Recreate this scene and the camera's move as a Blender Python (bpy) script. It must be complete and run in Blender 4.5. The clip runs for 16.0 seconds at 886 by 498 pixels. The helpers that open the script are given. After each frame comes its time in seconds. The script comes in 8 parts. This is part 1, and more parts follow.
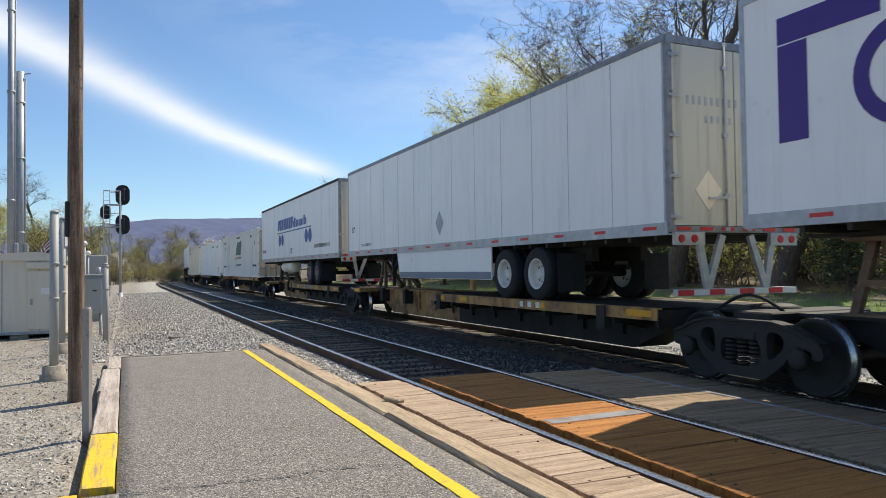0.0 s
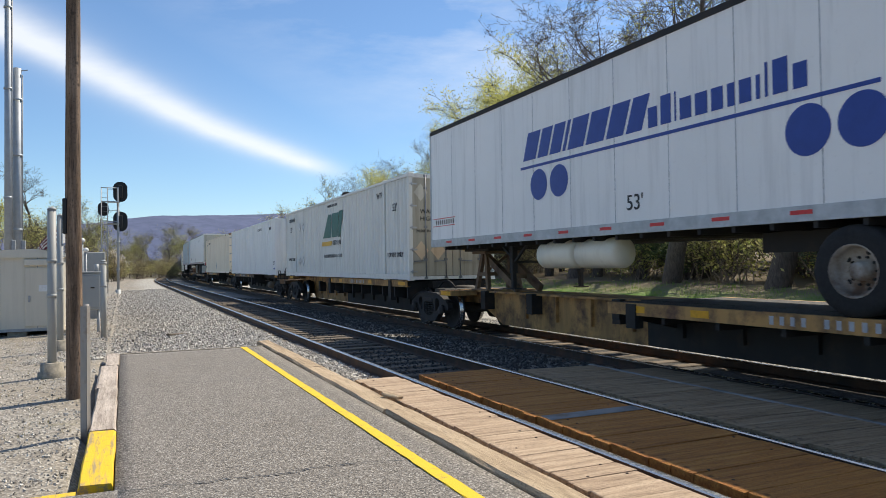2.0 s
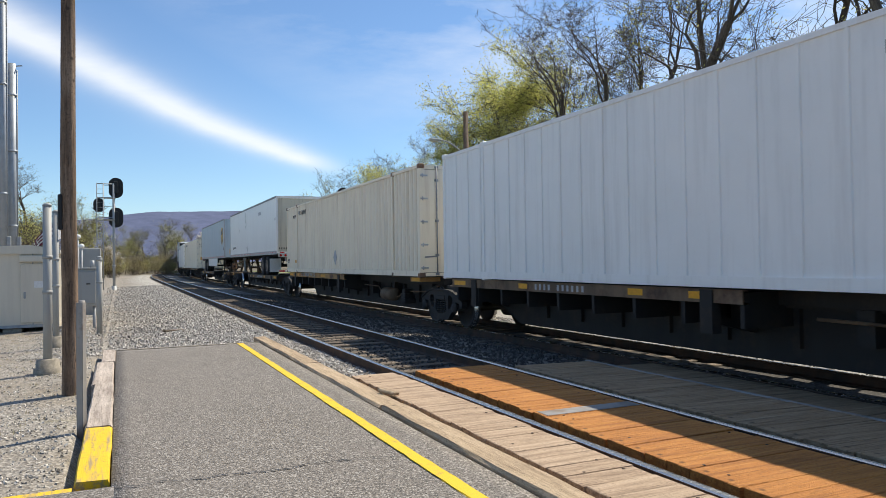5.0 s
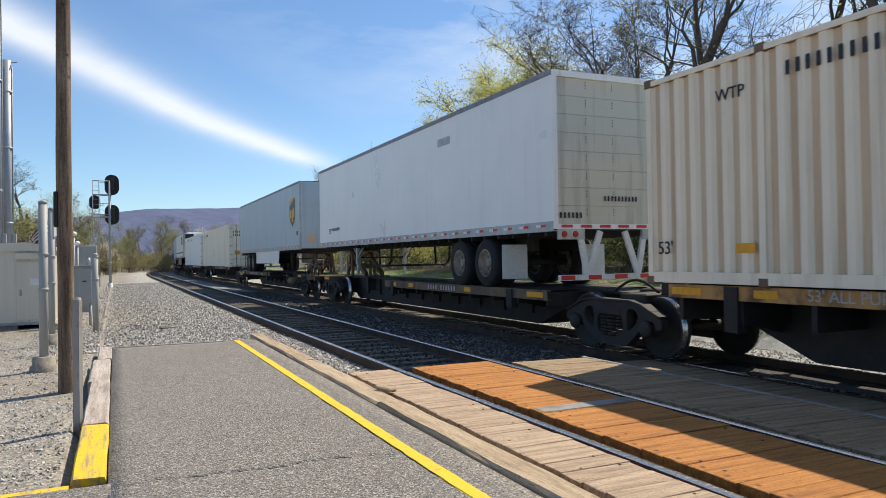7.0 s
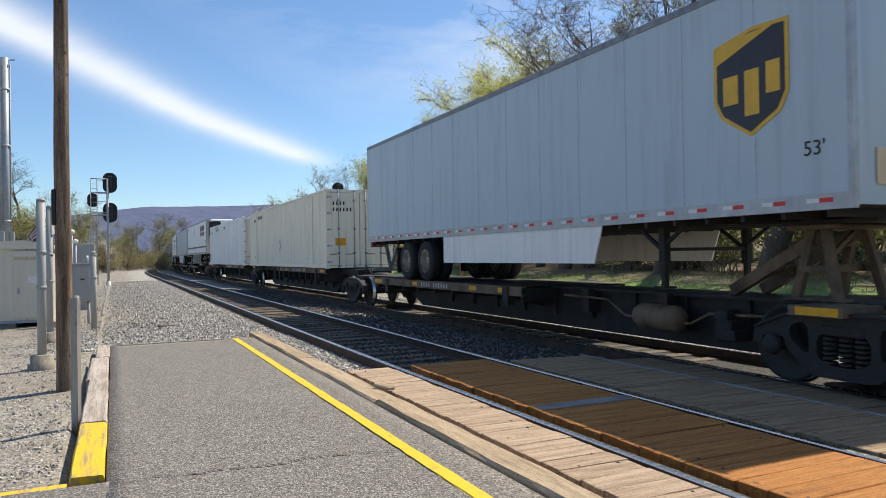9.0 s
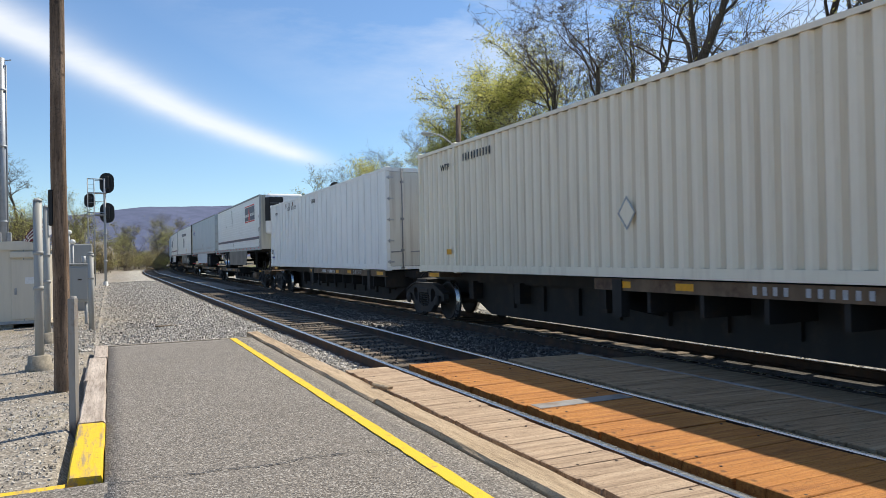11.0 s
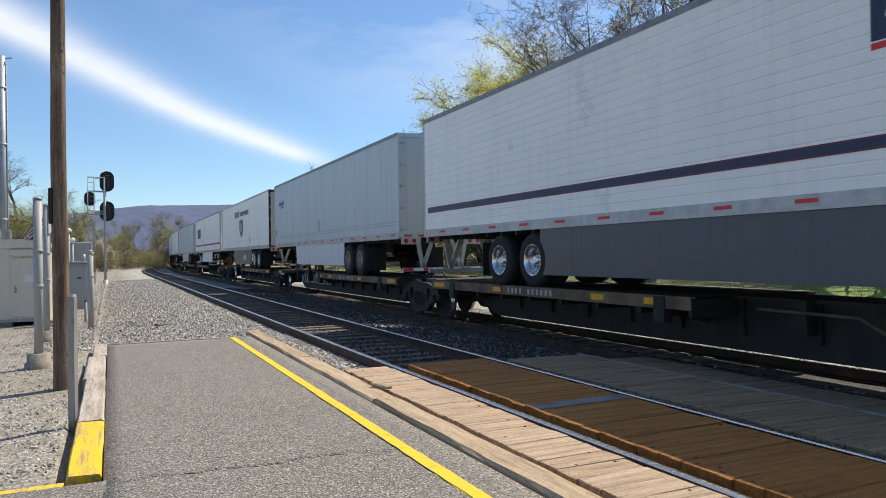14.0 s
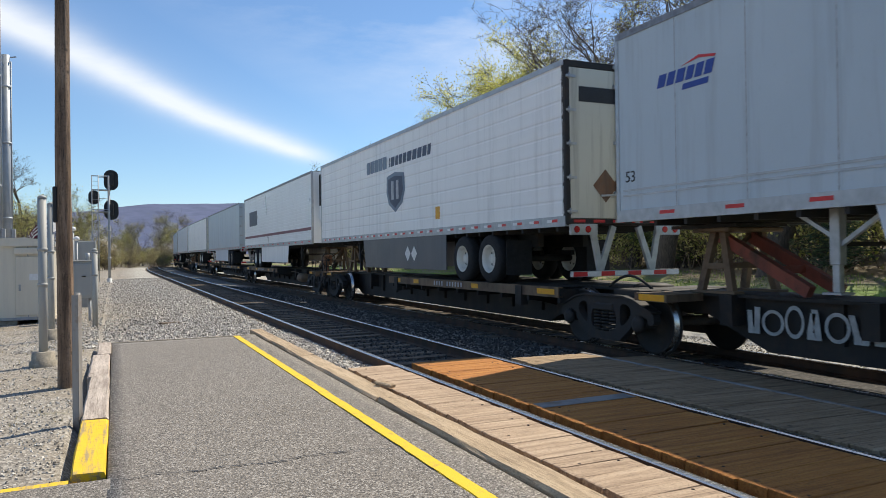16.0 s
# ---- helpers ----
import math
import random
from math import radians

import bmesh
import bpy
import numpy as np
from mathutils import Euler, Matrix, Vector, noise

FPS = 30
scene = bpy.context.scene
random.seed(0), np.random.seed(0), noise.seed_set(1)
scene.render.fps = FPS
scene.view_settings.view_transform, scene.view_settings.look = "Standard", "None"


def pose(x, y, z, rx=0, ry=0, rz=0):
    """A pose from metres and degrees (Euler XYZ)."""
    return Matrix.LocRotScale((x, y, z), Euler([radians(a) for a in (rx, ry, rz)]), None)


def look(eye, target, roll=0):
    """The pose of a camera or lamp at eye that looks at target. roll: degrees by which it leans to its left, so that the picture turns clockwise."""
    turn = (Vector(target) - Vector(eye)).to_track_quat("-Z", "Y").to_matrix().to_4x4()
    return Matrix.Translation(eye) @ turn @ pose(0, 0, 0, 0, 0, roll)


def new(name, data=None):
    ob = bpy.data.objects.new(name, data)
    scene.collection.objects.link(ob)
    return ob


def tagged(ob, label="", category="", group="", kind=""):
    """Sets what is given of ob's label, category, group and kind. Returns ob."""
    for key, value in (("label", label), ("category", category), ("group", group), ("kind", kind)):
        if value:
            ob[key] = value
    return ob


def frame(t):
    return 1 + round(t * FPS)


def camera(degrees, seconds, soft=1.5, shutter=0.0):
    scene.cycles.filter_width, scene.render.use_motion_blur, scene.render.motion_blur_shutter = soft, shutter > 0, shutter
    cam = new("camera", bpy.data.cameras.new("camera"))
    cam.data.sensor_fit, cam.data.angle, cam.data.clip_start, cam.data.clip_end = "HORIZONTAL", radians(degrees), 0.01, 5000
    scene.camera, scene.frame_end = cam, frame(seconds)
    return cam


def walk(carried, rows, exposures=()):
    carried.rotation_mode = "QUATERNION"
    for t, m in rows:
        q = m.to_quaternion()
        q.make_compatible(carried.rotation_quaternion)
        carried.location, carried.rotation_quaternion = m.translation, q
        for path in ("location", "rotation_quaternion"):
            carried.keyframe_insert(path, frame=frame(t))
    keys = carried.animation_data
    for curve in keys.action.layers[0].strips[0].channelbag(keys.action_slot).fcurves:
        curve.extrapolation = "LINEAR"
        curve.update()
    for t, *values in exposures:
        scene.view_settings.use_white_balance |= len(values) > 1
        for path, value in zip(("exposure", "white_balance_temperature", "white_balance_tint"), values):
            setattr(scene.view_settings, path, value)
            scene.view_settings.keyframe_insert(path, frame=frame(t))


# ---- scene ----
# the lens and the standing viewer, who turns a little with the phone
EYE = Vector((0.0, 0.0, 1.487))
cam = camera(63.38, 16.0, soft=0.85, shutter=0.06)


def aim(yaw, pitch, roll):
    """The viewer's pose: yaw to the right of +Y, pitch up, roll as look() takes it, in degrees."""
    y, p = radians(yaw), radians(pitch)
    way = Vector((math.sin(y) * math.cos(p), math.cos(y) * math.cos(p), math.sin(p)))
    return look(EYE, EYE + way * 10, roll)


walk(cam, [
    (0, aim(23.880, 1.539, -0.700)),
    (0.5, aim(23.968, 1.505, -0.759)),
    (1, aim(23.894, 1.406, -0.591)),
    (1.5, aim(23.893, 1.349, -0.605)),
    (2, aim(24.020, 1.263, -0.769)),
    (2.5, aim(24.041, 1.227, -0.780)),
    (3, aim(24.114, 1.209, -0.888)),
    (3.5, aim(24.219, 1.152, -0.917)),
    (4, aim(24.243, 1.108, -0.795)),
    (6.5, aim(24.442, 0.727, -0.861)),
    (7, aim(24.550, 0.687, -0.863)),
    (7.5, aim(24.611, 0.602, -0.981)),
    (8, aim(24.670, 0.552, -0.920)),
    (8.5, aim(24.710, 0.543, -0.943)),
    (9, aim(24.672, 0.527, -0.859)),
    (11.5, aim(24.873, 0.449, -1.085)),
    (12, aim(24.893, 0.454, -1.052)),
    (12.5, aim(24.873, 0.452, -0.992)),
    (13, aim(24.898, 0.451, -0.981)),
    (13.5, aim(24.895, 0.451, -0.911)),
    (14, aim(24.867, 0.445, -0.812)),
    (14.5, aim(24.864, 0.454, -0.783)),
    (15, aim(24.823, 0.414, -0.746)),
    (15.5, aim(24.709, 0.380, -0.751)),
    (16, aim(24.592, 0.347, -0.776)),
])

# ---- daylight ----
SUN_WAY = Vector((0.71, 0.30, 1.0)).normalized()
SUN_EL, SUN_AZ = math.asin(SUN_WAY.z), math.atan2(SUN_WAY.x, SUN_WAY.y)
scene.view_settings.exposure = 0.35


def daylight():
    world = bpy.data.worlds.new("sky")
    scene.world = world
    world.use_nodes = True
    nt = world.node_tree
    nt.nodes.clear()
    N, L = nt.nodes.new, nt.links.new

    def m(op, a, b=None, c=None, clamp=False):
        n = N("ShaderNodeMath")
        n.operation, n.use_clamp = op, clamp
        for i, v in enumerate((a, b, c)):
            if v is None:
                continue
            if isinstance(v, (int, float)):
                n.inputs[i].default_value = v
            else:
                L(v, n.inputs[i])
        return n.outputs[0]

    def dot(v, w):
        n = N("ShaderNodeVectorMath")
        n.operation = "DOT_PRODUCT"
        L(v, n.inputs[0])
        n.inputs[1].default_value = w
        return n.outputs["Value"]

    sky = N("ShaderNodeTexSky")
    sky.sky_type, sky.sun_disc = "NISHITA", False
    sky.sun_elevation, sky.sun_rotation = SUN_EL, SUN_AZ
    sky.air_density, sky.dust_density, sky.ozone_density, sky.altitude = 1.0, 0.15, 3.5, 200
    co = N("ShaderNodeTexCoord").outputs["Generated"]
    # cirrus: places on a tangent plane that faces along the valley
    az = radians(23.9)
    f = (math.sin(az), math.cos(az), 0.0)
    d = m("MAXIMUM", dot(co, f), 0.15)
    a = m("DIVIDE", dot(co, (math.cos(az), -math.sin(az), 0.0)), d)
    b = m("DIVIDE", dot(co, (0, 0, 1)), d)
    front = N("ShaderNodeMapRange")
    front.inputs["From Min"].default_value, front.inputs["From Max"].default_value = 0.1, 0.4
    L(dot(co, f), front.inputs["Value"])
    xyz = N("ShaderNodeCombineXYZ")
    L(a, xyz.inputs[0]), L(b, xyz.inputs[1])

    def streaks(scale, stretch, turn, detail=6.0, rough=0.6):
        mp = N("ShaderNodeMapping")
        mp.inputs["Rotation"].default_value = (0, 0, radians(turn))
        mp.inputs["Scale"].default_value = (scale * stretch, scale, 1)
        L(xyz.outputs[0], mp.inputs["Vector"])
        t = N("ShaderNodeTexNoise")
        t.inputs["Scale"].default_value, t.inputs["Detail"].default_value, t.inputs["Roughness"].default_value = 1.0, detail, rough
        L(mp.outputs[0], t.inputs["Vector"])
        return t.outputs[0]

    wob = streaks(6, 0.6, 25)
    # the long band falls from the upper left and flattens towards the hill
    s = m("ADD", a, 0.137)
    line = m("ADD", m("MULTIPLY", m("ADD", m("MULTIPLY", m("ADD", m("MULTIPLY", s, 0.7882), 0.8272), s), -0.2187), s), 0.1332)
    off = m("SUBTRACT", m("ADD", b, m("MULTIPLY", m("SUBTRACT", wob, 0.5), 0.022)), line)
    wide = m("MULTIPLY_ADD", s, -0.045, 0.011)
    # a crisp lower edge, a frayed upper one
    edge = m("MULTIPLY_ADD", m("GREATER_THAN", off, 0.0), -0.45, 1.40)
    up = m("DIVIDE", m("MULTIPLY", m("ABSOLUTE", off), edge), m("MAXIMUM", wide, 0.004))
    band = m("POWER", 2.718, m("MULTIPLY", m("MULTIPLY", up, up), -0.8))
    halo = m("MULTIPLY", m("POWER", 2.718, m("MULTIPLY", m("MULTIPLY", up, up), -0.16)), 0.12)
    grain = m("MULTIPLY_ADD", streaks(14, 0.25, 24), 0.9, 0.45)
    ends = N("ShaderNodeMapRange")
    ends.inputs["From Min"].default_value, ends.inputs["From Max"].default_value = 0.02, -0.05
    L(s, ends.inputs["Value"])
    band = m("MULTIPLY", m("MULTIPLY", m("ADD", band, halo), grain), ends.outputs[0], clamp=True)
    wisp = N("ShaderNodeMapRange")
    wisp.inputs["From Min"].default_value, wisp.inputs["From Max"].default_value = 0.41, 0.76
    L(streaks(5, 0.30, 33, 8, 0.62), wisp.inputs["Value"])
    high = N("ShaderNodeMapRange")
    high.inputs["From Min"].default_value, high.inputs["From Max"].default_value = 0.10, 0.34
    L(m("MULTIPLY_ADD", a, 0.6, b), high.inputs["Value"])
    wisps = m("MULTIPLY", m("MULTIPLY", wisp.outputs[0], high.outputs[0]), 1.15)
    cover = m("MULTIPLY", m("MAXIMUM", band, wisps), front.outputs[0], clamp=True)
    mix = N("ShaderNodeMix")
    mix.data_type = "RGBA"
    L(m("MULTIPLY", cover, 0.82), mix.inputs[0])
    clear = N("ShaderNodeMix")
    clear.data_type, clear.blend_type = "RGBA", "MULTIPLY"
    clear.inputs[0].default_value = 1.0
    L(sky.outputs[0], clear.inputs[6])
    clear.inputs[7].default_value = (0.83, 0.93, 1.0, 1)
    L(clear.outputs[2], mix.inputs[6])
    mix.inputs[7].default_value = (7.4, 7.6, 7.9, 1)
    bg = N("ShaderNodeBackground")
    bg.inputs["Strength"].default_value = SKY
    L(mix.outputs[2], bg.inputs["Color"])
    out = N("ShaderNodeOutputWorld")
    L(bg.outputs[0], out.inputs[0])
    lamp = bpy.data.lights.new("sun", "SUN")
    lamp.energy, lamp.angle, lamp.color = 4.5, radians(0.53), (1.0, 0.915, 0.76)
    ob = new("sun", lamp)
    ob.matrix_world = look(SUN_WAY * 60, (0, 0, 0))


SKY = 0.110
daylight()

# ---- small building tools ----
def mesh_of(name, bm, mats):
    me = bpy.data.meshes.new(name)
    bm.to_mesh(me)
    bm.free()
    for m in (mats if isinstance(mats, (list, tuple)) else [mats]):
        me.materials.append(m)
    return me


def part(name, bm, mats, parent, label="", m=None):
    """One mesh object under a thing or a part."""
    ob = new(name, mesh_of(name, bm, mats))
    ob.parent = parent
    if m is not None:
        ob.matrix_local = m
    if label:
        tagged(ob, label)
    return ob


def share(name, me, parent, m, label=""):
    """A further piece on a mesh that it shares."""
    ob = new(name, me)
    ob.parent = parent
    ob.matrix_local = m
    if label:
        tagged(ob, label)
    return ob


def thing(name, label, category, group="", kind="", m=None):
    ob = new(name)
    ob.empty_display_size = 0.2
    if m is not None:
        ob.matrix_basis = m
    return tagged(ob, label, category, group, kind)


def box(bm, x0, x1, y0, y1, z0, z1, mat=0, m=None):
    vs = [bm.verts.new((x, y, z)) for z in (z0, z1) for x, y in ((x0, y0), (x1, y0), (x1, y1), (x0, y1))]
    if m is not None:
        for v in vs:
            v.co = m @ v.co
    fs = []
    for q in ((3, 2, 1, 0), (4, 5, 6, 7), (0, 1, 5, 4), (1, 2, 6, 5), (2, 3, 7, 6), (3, 0, 4, 7)):
        f = bm.faces.new([vs[i] for i in q])
        f.material_index = mat
        fs.append(f)
    return vs


def bbox(bm, x0, x1, y0, y1, z0, z1, r=0.01, mat=0, seg=1):
    """A box with rounded edges."""
    vs = box(bm, x0, x1, y0, y1, z0, z1, mat)
    es = list({e for v in vs for e in v.link_edges})
    bmesh.ops.bevel(bm, geom=es, offset=r, segments=seg, affect="EDGES", profile=0.5)


def tube(bm, p0, p1, r0, r1=None, seg=12, caps=True, mat=0, smooth=True):
    p0, p1 = Vector(p0), Vector(p1)
    r1 = r0 if r1 is None else r1
    q = (p1 - p0).to_track_quat("Z", "Y").to_matrix()
    a, b = [], []
    for i in range(seg):
        w = q @ Vector((math.cos(2 * math.pi * i / seg), math.sin(2 * math.pi * i / seg), 0))
        a.append(bm.verts.new(p0 + w * r0))
        b.append(bm.verts.new(p1 + w * r1))
    for i in range(seg):
        j = (i + 1) % seg
        f = bm.faces.new((a[i], a[j], b[j], b[i]))
        f.smooth, f.material_index = smooth, mat
    if caps:
        bm.faces.new(a[::-1]).material_index = mat
        bm.faces.new(b).material_index = mat


def pipe(bm, pts, r, seg=8):
    """One bent round bar through all the points."""
    rings = []
    for i, p in enumerate(pts):
        d = (pts[min(i + 1, len(pts) - 1)] - pts[max(i - 1, 0)]).normalized()
        x = (Vector((0, 0, 1)) if abs(d.z) < 0.9 else Vector((1, 0, 0))).cross(d).normalized()
        y = d.cross(x)
        rings.append([bm.verts.new(p + (x * math.cos(2 * math.pi * k / seg) + y * math.sin(2 * math.pi * k / seg)) * r) for k in range(seg)])
    for a, b in zip(rings, rings[1:]):
        for k in range(seg):
            bm.faces.new((a[k], a[(k + 1) % seg], b[(k + 1) % seg], b[k])).smooth = True
    bm.faces.new(rings[0][::-1])
    bm.faces.new(rings[-1])


def lathe(bm, prof, axis="X", seg=24, mat=0, centre=(0, 0, 0), caps=(True, True)):
    """A turned body: prof holds (along, radius) pairs from end to end."""
    rings = []
    c = Vector(centre)
    for h, r in prof:
        ring = []
        for i in range(seg):
            u, v = r * math.cos(2 * math.pi * i / seg), r * math.sin(2 * math.pi * i / seg)
            p = {"X": (h, u, v), "Y": (v, h, u), "Z": (u, v, h)}[axis]
            ring.append(bm.verts.new(c + Vector(p)))
        rings.append(ring)
    for a, b in zip(rings, rings[1:]):
        for i in range(seg):
            j = (i + 1) % seg
            f = bm.faces.new((a[i], a[j], b[j], b[i]))
            f.smooth, f.material_index = True, mat
    if caps[0]:
        bm.faces.new(rings[0][::-1]).material_index = mat
    if caps[1]:
        bm.faces.new(rings[-1]).material_index = mat


def plate(bm, outline, x0, x1, mat=0, m=None):
    """A plate cut to an outline in the (y, z) plane, between x0 and x1."""
    a = [bm.verts.new((x0, y, z)) for y, z in outline]
    b = [bm.verts.new((x1, y, z)) for y, z in outline]
    if m is not None:
        for v in a + b:
            v.co = m @ v.co
    n = len(a)
    fs = [bm.faces.new(a), bm.faces.new(b[::-1])]
    for i in range(n):
        j = (i + 1) % n
        fs.append(bm.faces.new((a[j], a[i], b[i], b[j])))
    for f in fs:
        f.material_index = mat
    return fs


def mended(bm):
    bmesh.ops.recalc_face_normals(bm, faces=bm.faces[:])
    return bm


# ---- the line: straight, then a right-hand bend ----
BEND, RADIUS, TURN = 78.0, 700.0, radians(24)
MAIN, SIDE = 8.42, 4.20   # centres of the far and the near track
DROP = -0.13              # the far track lies a little lower


def line(s):
    """Sideways shift, way along and heading of the line at s metres."""
    if s <= BEND:
        return 0.0, s, 0.0
    p = min((s - BEND) / RADIUS, TURN)
    x, y = RADIUS * (1 - math.cos(p)), BEND + RADIUS * math.sin(p)
    rest = s - BEND - RADIUS * TURN
    if rest > 0:
        x, y = x + rest * math.sin(TURN), y + rest * math.cos(TURN)
    return x, y, p


def on_line(s, u, z=0.0):
    """The pose on the line at s, u metres sideways from the plan's x = 0."""
    x, y, p = line(s)
    # offsets turn about the far track
    c = Vector((MAIN + x, y, z)) + Vector((math.cos(p), -math.sin(p), 0)) * (u - MAIN)
    return Matrix.Translation(c) @ Matrix.Rotation(-p, 4, "Z")


def shift_at(y):
    """Sideways shift of the far track at the way y."""
    if y <= BEND:
        return 0.0
    q = (y - BEND) / RADIUS
    if q < math.sin(TURN):
        return RADIUS * (1 - math.sqrt(1 - q * q))
    return RADIUS * (1 - math.cos(TURN)) + (y - BEND - RADIUS * math.sin(TURN)) * math.tan(TURN)


# ---- materials ----
class Nodes:
    """Short hand for one node material."""

    def __init__(self, name, rough=0.7, metal=0.0):
        self.mat = bpy.data.materials.new(name)
        self.mat.use_nodes = True
        self.nt = self.mat.node_tree
        self.bsdf = self.nt.nodes["Principled BSDF"]
        self.bsdf.inputs["Roughness"].default_value, self.bsdf.inputs["Metallic"].default_value = rough, metal
        self.tc = self.nt.nodes.new("ShaderNodeTexCoord")

    def link(self, a, b):
        self.nt.links.new(a, b)

    def coords(self, scale=(1, 1, 1), turn=0.0, kind="Object"):
        n = self.nt.nodes.new("ShaderNodeMapping")
        n.inputs["Scale"].default_value = scale
        n.inputs["Rotation"].default_value = (0, 0, turn)
        self.link(self.tc.outputs[kind], n.inputs["Vector"])
        return n.outputs[0]

    def noise(self, scale, detail=4, rough=0.55, at=None, out=0):
        n = self.nt.nodes.new("ShaderNodeTexNoise")
        n.inputs["Scale"].default_value, n.inputs["Detail"].default_value, n.inputs["Roughness"].default_value = scale, detail, rough
        self.link(at or self.tc.outputs["Object"], n.inputs["Vector"])
        return n.outputs[out]

    def cells(self, scale, at=None, feature="F1", out="Distance"):
        n = self.nt.nodes.new("ShaderNodeTexVoronoi")
        n.feature = feature
        n.inputs["Scale"].default_value = scale
        self.link(at or self.tc.outputs["Object"], n.inputs["Vector"])
        return n.outputs[out]

    def ramp(self, fac, *stops):
        n = self.nt.nodes.new("ShaderNodeValToRGB")
        e = n.color_ramp.elements
        while len(e) < len(stops):
            e.new(0.5)
        for k, (p, c) in zip(e, stops):
            k.position, k.color = p, (*c, 1) if len(c) == 3 else c
        self.link(fac, n.inputs[0])
        return n.outputs[0]

    def mix(self, fac, a, b, mode="MIX"):
        n = self.nt.nodes.new("ShaderNodeMix")
        n.data_type, n.blend_type = "RGBA", mode
        for v, i in ((fac, 0), (a, 6), (b, 7)):
            if isinstance(v, (int, float)):
                n.inputs[i].default_value = v
            elif isinstance(v, tuple):
                n.inputs[i].default_value = (*v, 1)
            else:
                self.link(v, n.inputs[i])
        return n.outputs[2]

    def math(self, op, a, b=0.0, clamp=False):
        n = self.nt.nodes.new("ShaderNodeMath")
        n.operation, n.use_clamp = op, clamp
        for v, i in ((a, 0), (b, 1)):
            if isinstance(v, (int, float)):
                n.inputs[i].default_value = v
            else:
                self.link(v, n.inputs[i])
        return n.outputs[0]

    def span(self, v, lo, hi, a=0.0, b=1.0):
        n = self.nt.nodes.new("ShaderNodeMapRange")
        for i, x in enumerate((lo, hi, a, b)):
            n.inputs[i + 1].default_value = x
        self.link(v, n.inputs[0])
        return n.outputs[0]

    def random(self):
        return self.nt.nodes.new("ShaderNodeObjectInfo").outputs["Random"]

    def island(self):
        return self.nt.nodes.new("ShaderNodeNewGeometry").outputs["Random Per Island"]

    def xyz(self, kind="Object"):
        n = self.nt.nodes.new("ShaderNodeSeparateXYZ")
        self.link(self.tc.outputs[kind], n.inputs[0])
        return n.outputs

    def attr(self, name):
        n = self.nt.nodes.new("ShaderNodeAttribute")
        n.attribute_name = name
        return n.outputs["Fac"]

    def done(self, colour, rough=None, bump=None, strength=0.3, dist=0.02):
        if isinstance(colour, tuple):
            self.bsdf.inputs["Base Color"].default_value = (*colour, 1)
        else:
            self.link(colour, self.bsdf.inputs["Base Color"])
        if rough is not None:
            self.link(rough, self.bsdf.inputs["Roughness"])
        if bump is not None:
            n = self.nt.nodes.new("ShaderNodeBump")
            n.inputs["Strength"].default_value, n.inputs["Distance"].default_value = strength, dist
            self.link(bump, n.inputs["Height"])
            self.link(n.outputs[0], self.bsdf.inputs["Normal"])
        return self.mat


def worn_paint(name, base, dirt=(0.12, 0.10, 0.08), amount=0.35, rough=0.45, streak=True, metal=0.0):
    """Sheet-metal paint with grime that runs down and patches of fading."""
    k = Nodes(name, rough, metal)
    big = k.noise(0.7, 5, 0.6)
    fine = k.noise(18, 4, 0.65)
    run = k.noise(1.0, 6, 0.65, k.coords((5.0, 5.0, 0.35))) if streak else k.noise(3.0, 5)
    pale = tuple(min(1.0, c * 1.06 + 0.01) for c in base)
    c = k.mix(k.span(big, 0.3, 0.7), base, pale)
    g = k.math("MULTIPLY", k.span(run, 0.50, 0.78), amount, True)
    c = k.mix(g, c, dirt)
    c = k.mix(k.math("MULTIPLY", k.span(fine, 0.62, 0.8), amount * 0.5, True), c, dirt)
    return k.done(c, k.span(big, 0.3, 0.8, rough - 0.1, rough + 0.18), fine, 0.05, 0.01)


def plain(name, colour, rough=0.6, metal=0.0, var=0.15, scale=6.0, bump=0.1):
    k = Nodes(name, rough, metal)
    n = k.noise(scale, 6, 0.6)
    lo, hi = tuple(c * (1 - var) for c in colour), tuple(min(1, c * (1 + var)) for c in colour)
    return k.done(k.ramp(n, (0.3, lo), (0.7, hi)), k.span(k.noise(scale * 3), 0.2, 0.8, rough - 0.08, rough + 0.1), k.noise(scale * 8, 3), bump, 0.01)


def rusty(name, base, rust=(0.16, 0.07, 0.03), amount=0.5, rough=0.7):
    k = Nodes(name, rough)
    n, f = k.noise(2.2, 7, 0.68), k.noise(30, 3)
    c = k.mix(k.span(n, 0.62 - amount * 0.3, 0.75 - amount * 0.2), base, rust)
    c = k.mix(k.span(k.noise(0.8, 5, 0.6, k.coords((3, 3, 0.5))), 0.45, 0.75, 0, 0.75), c, (0.03, 0.026, 0.022))
    return k.done(c, None, f, 0.12, 0.01)


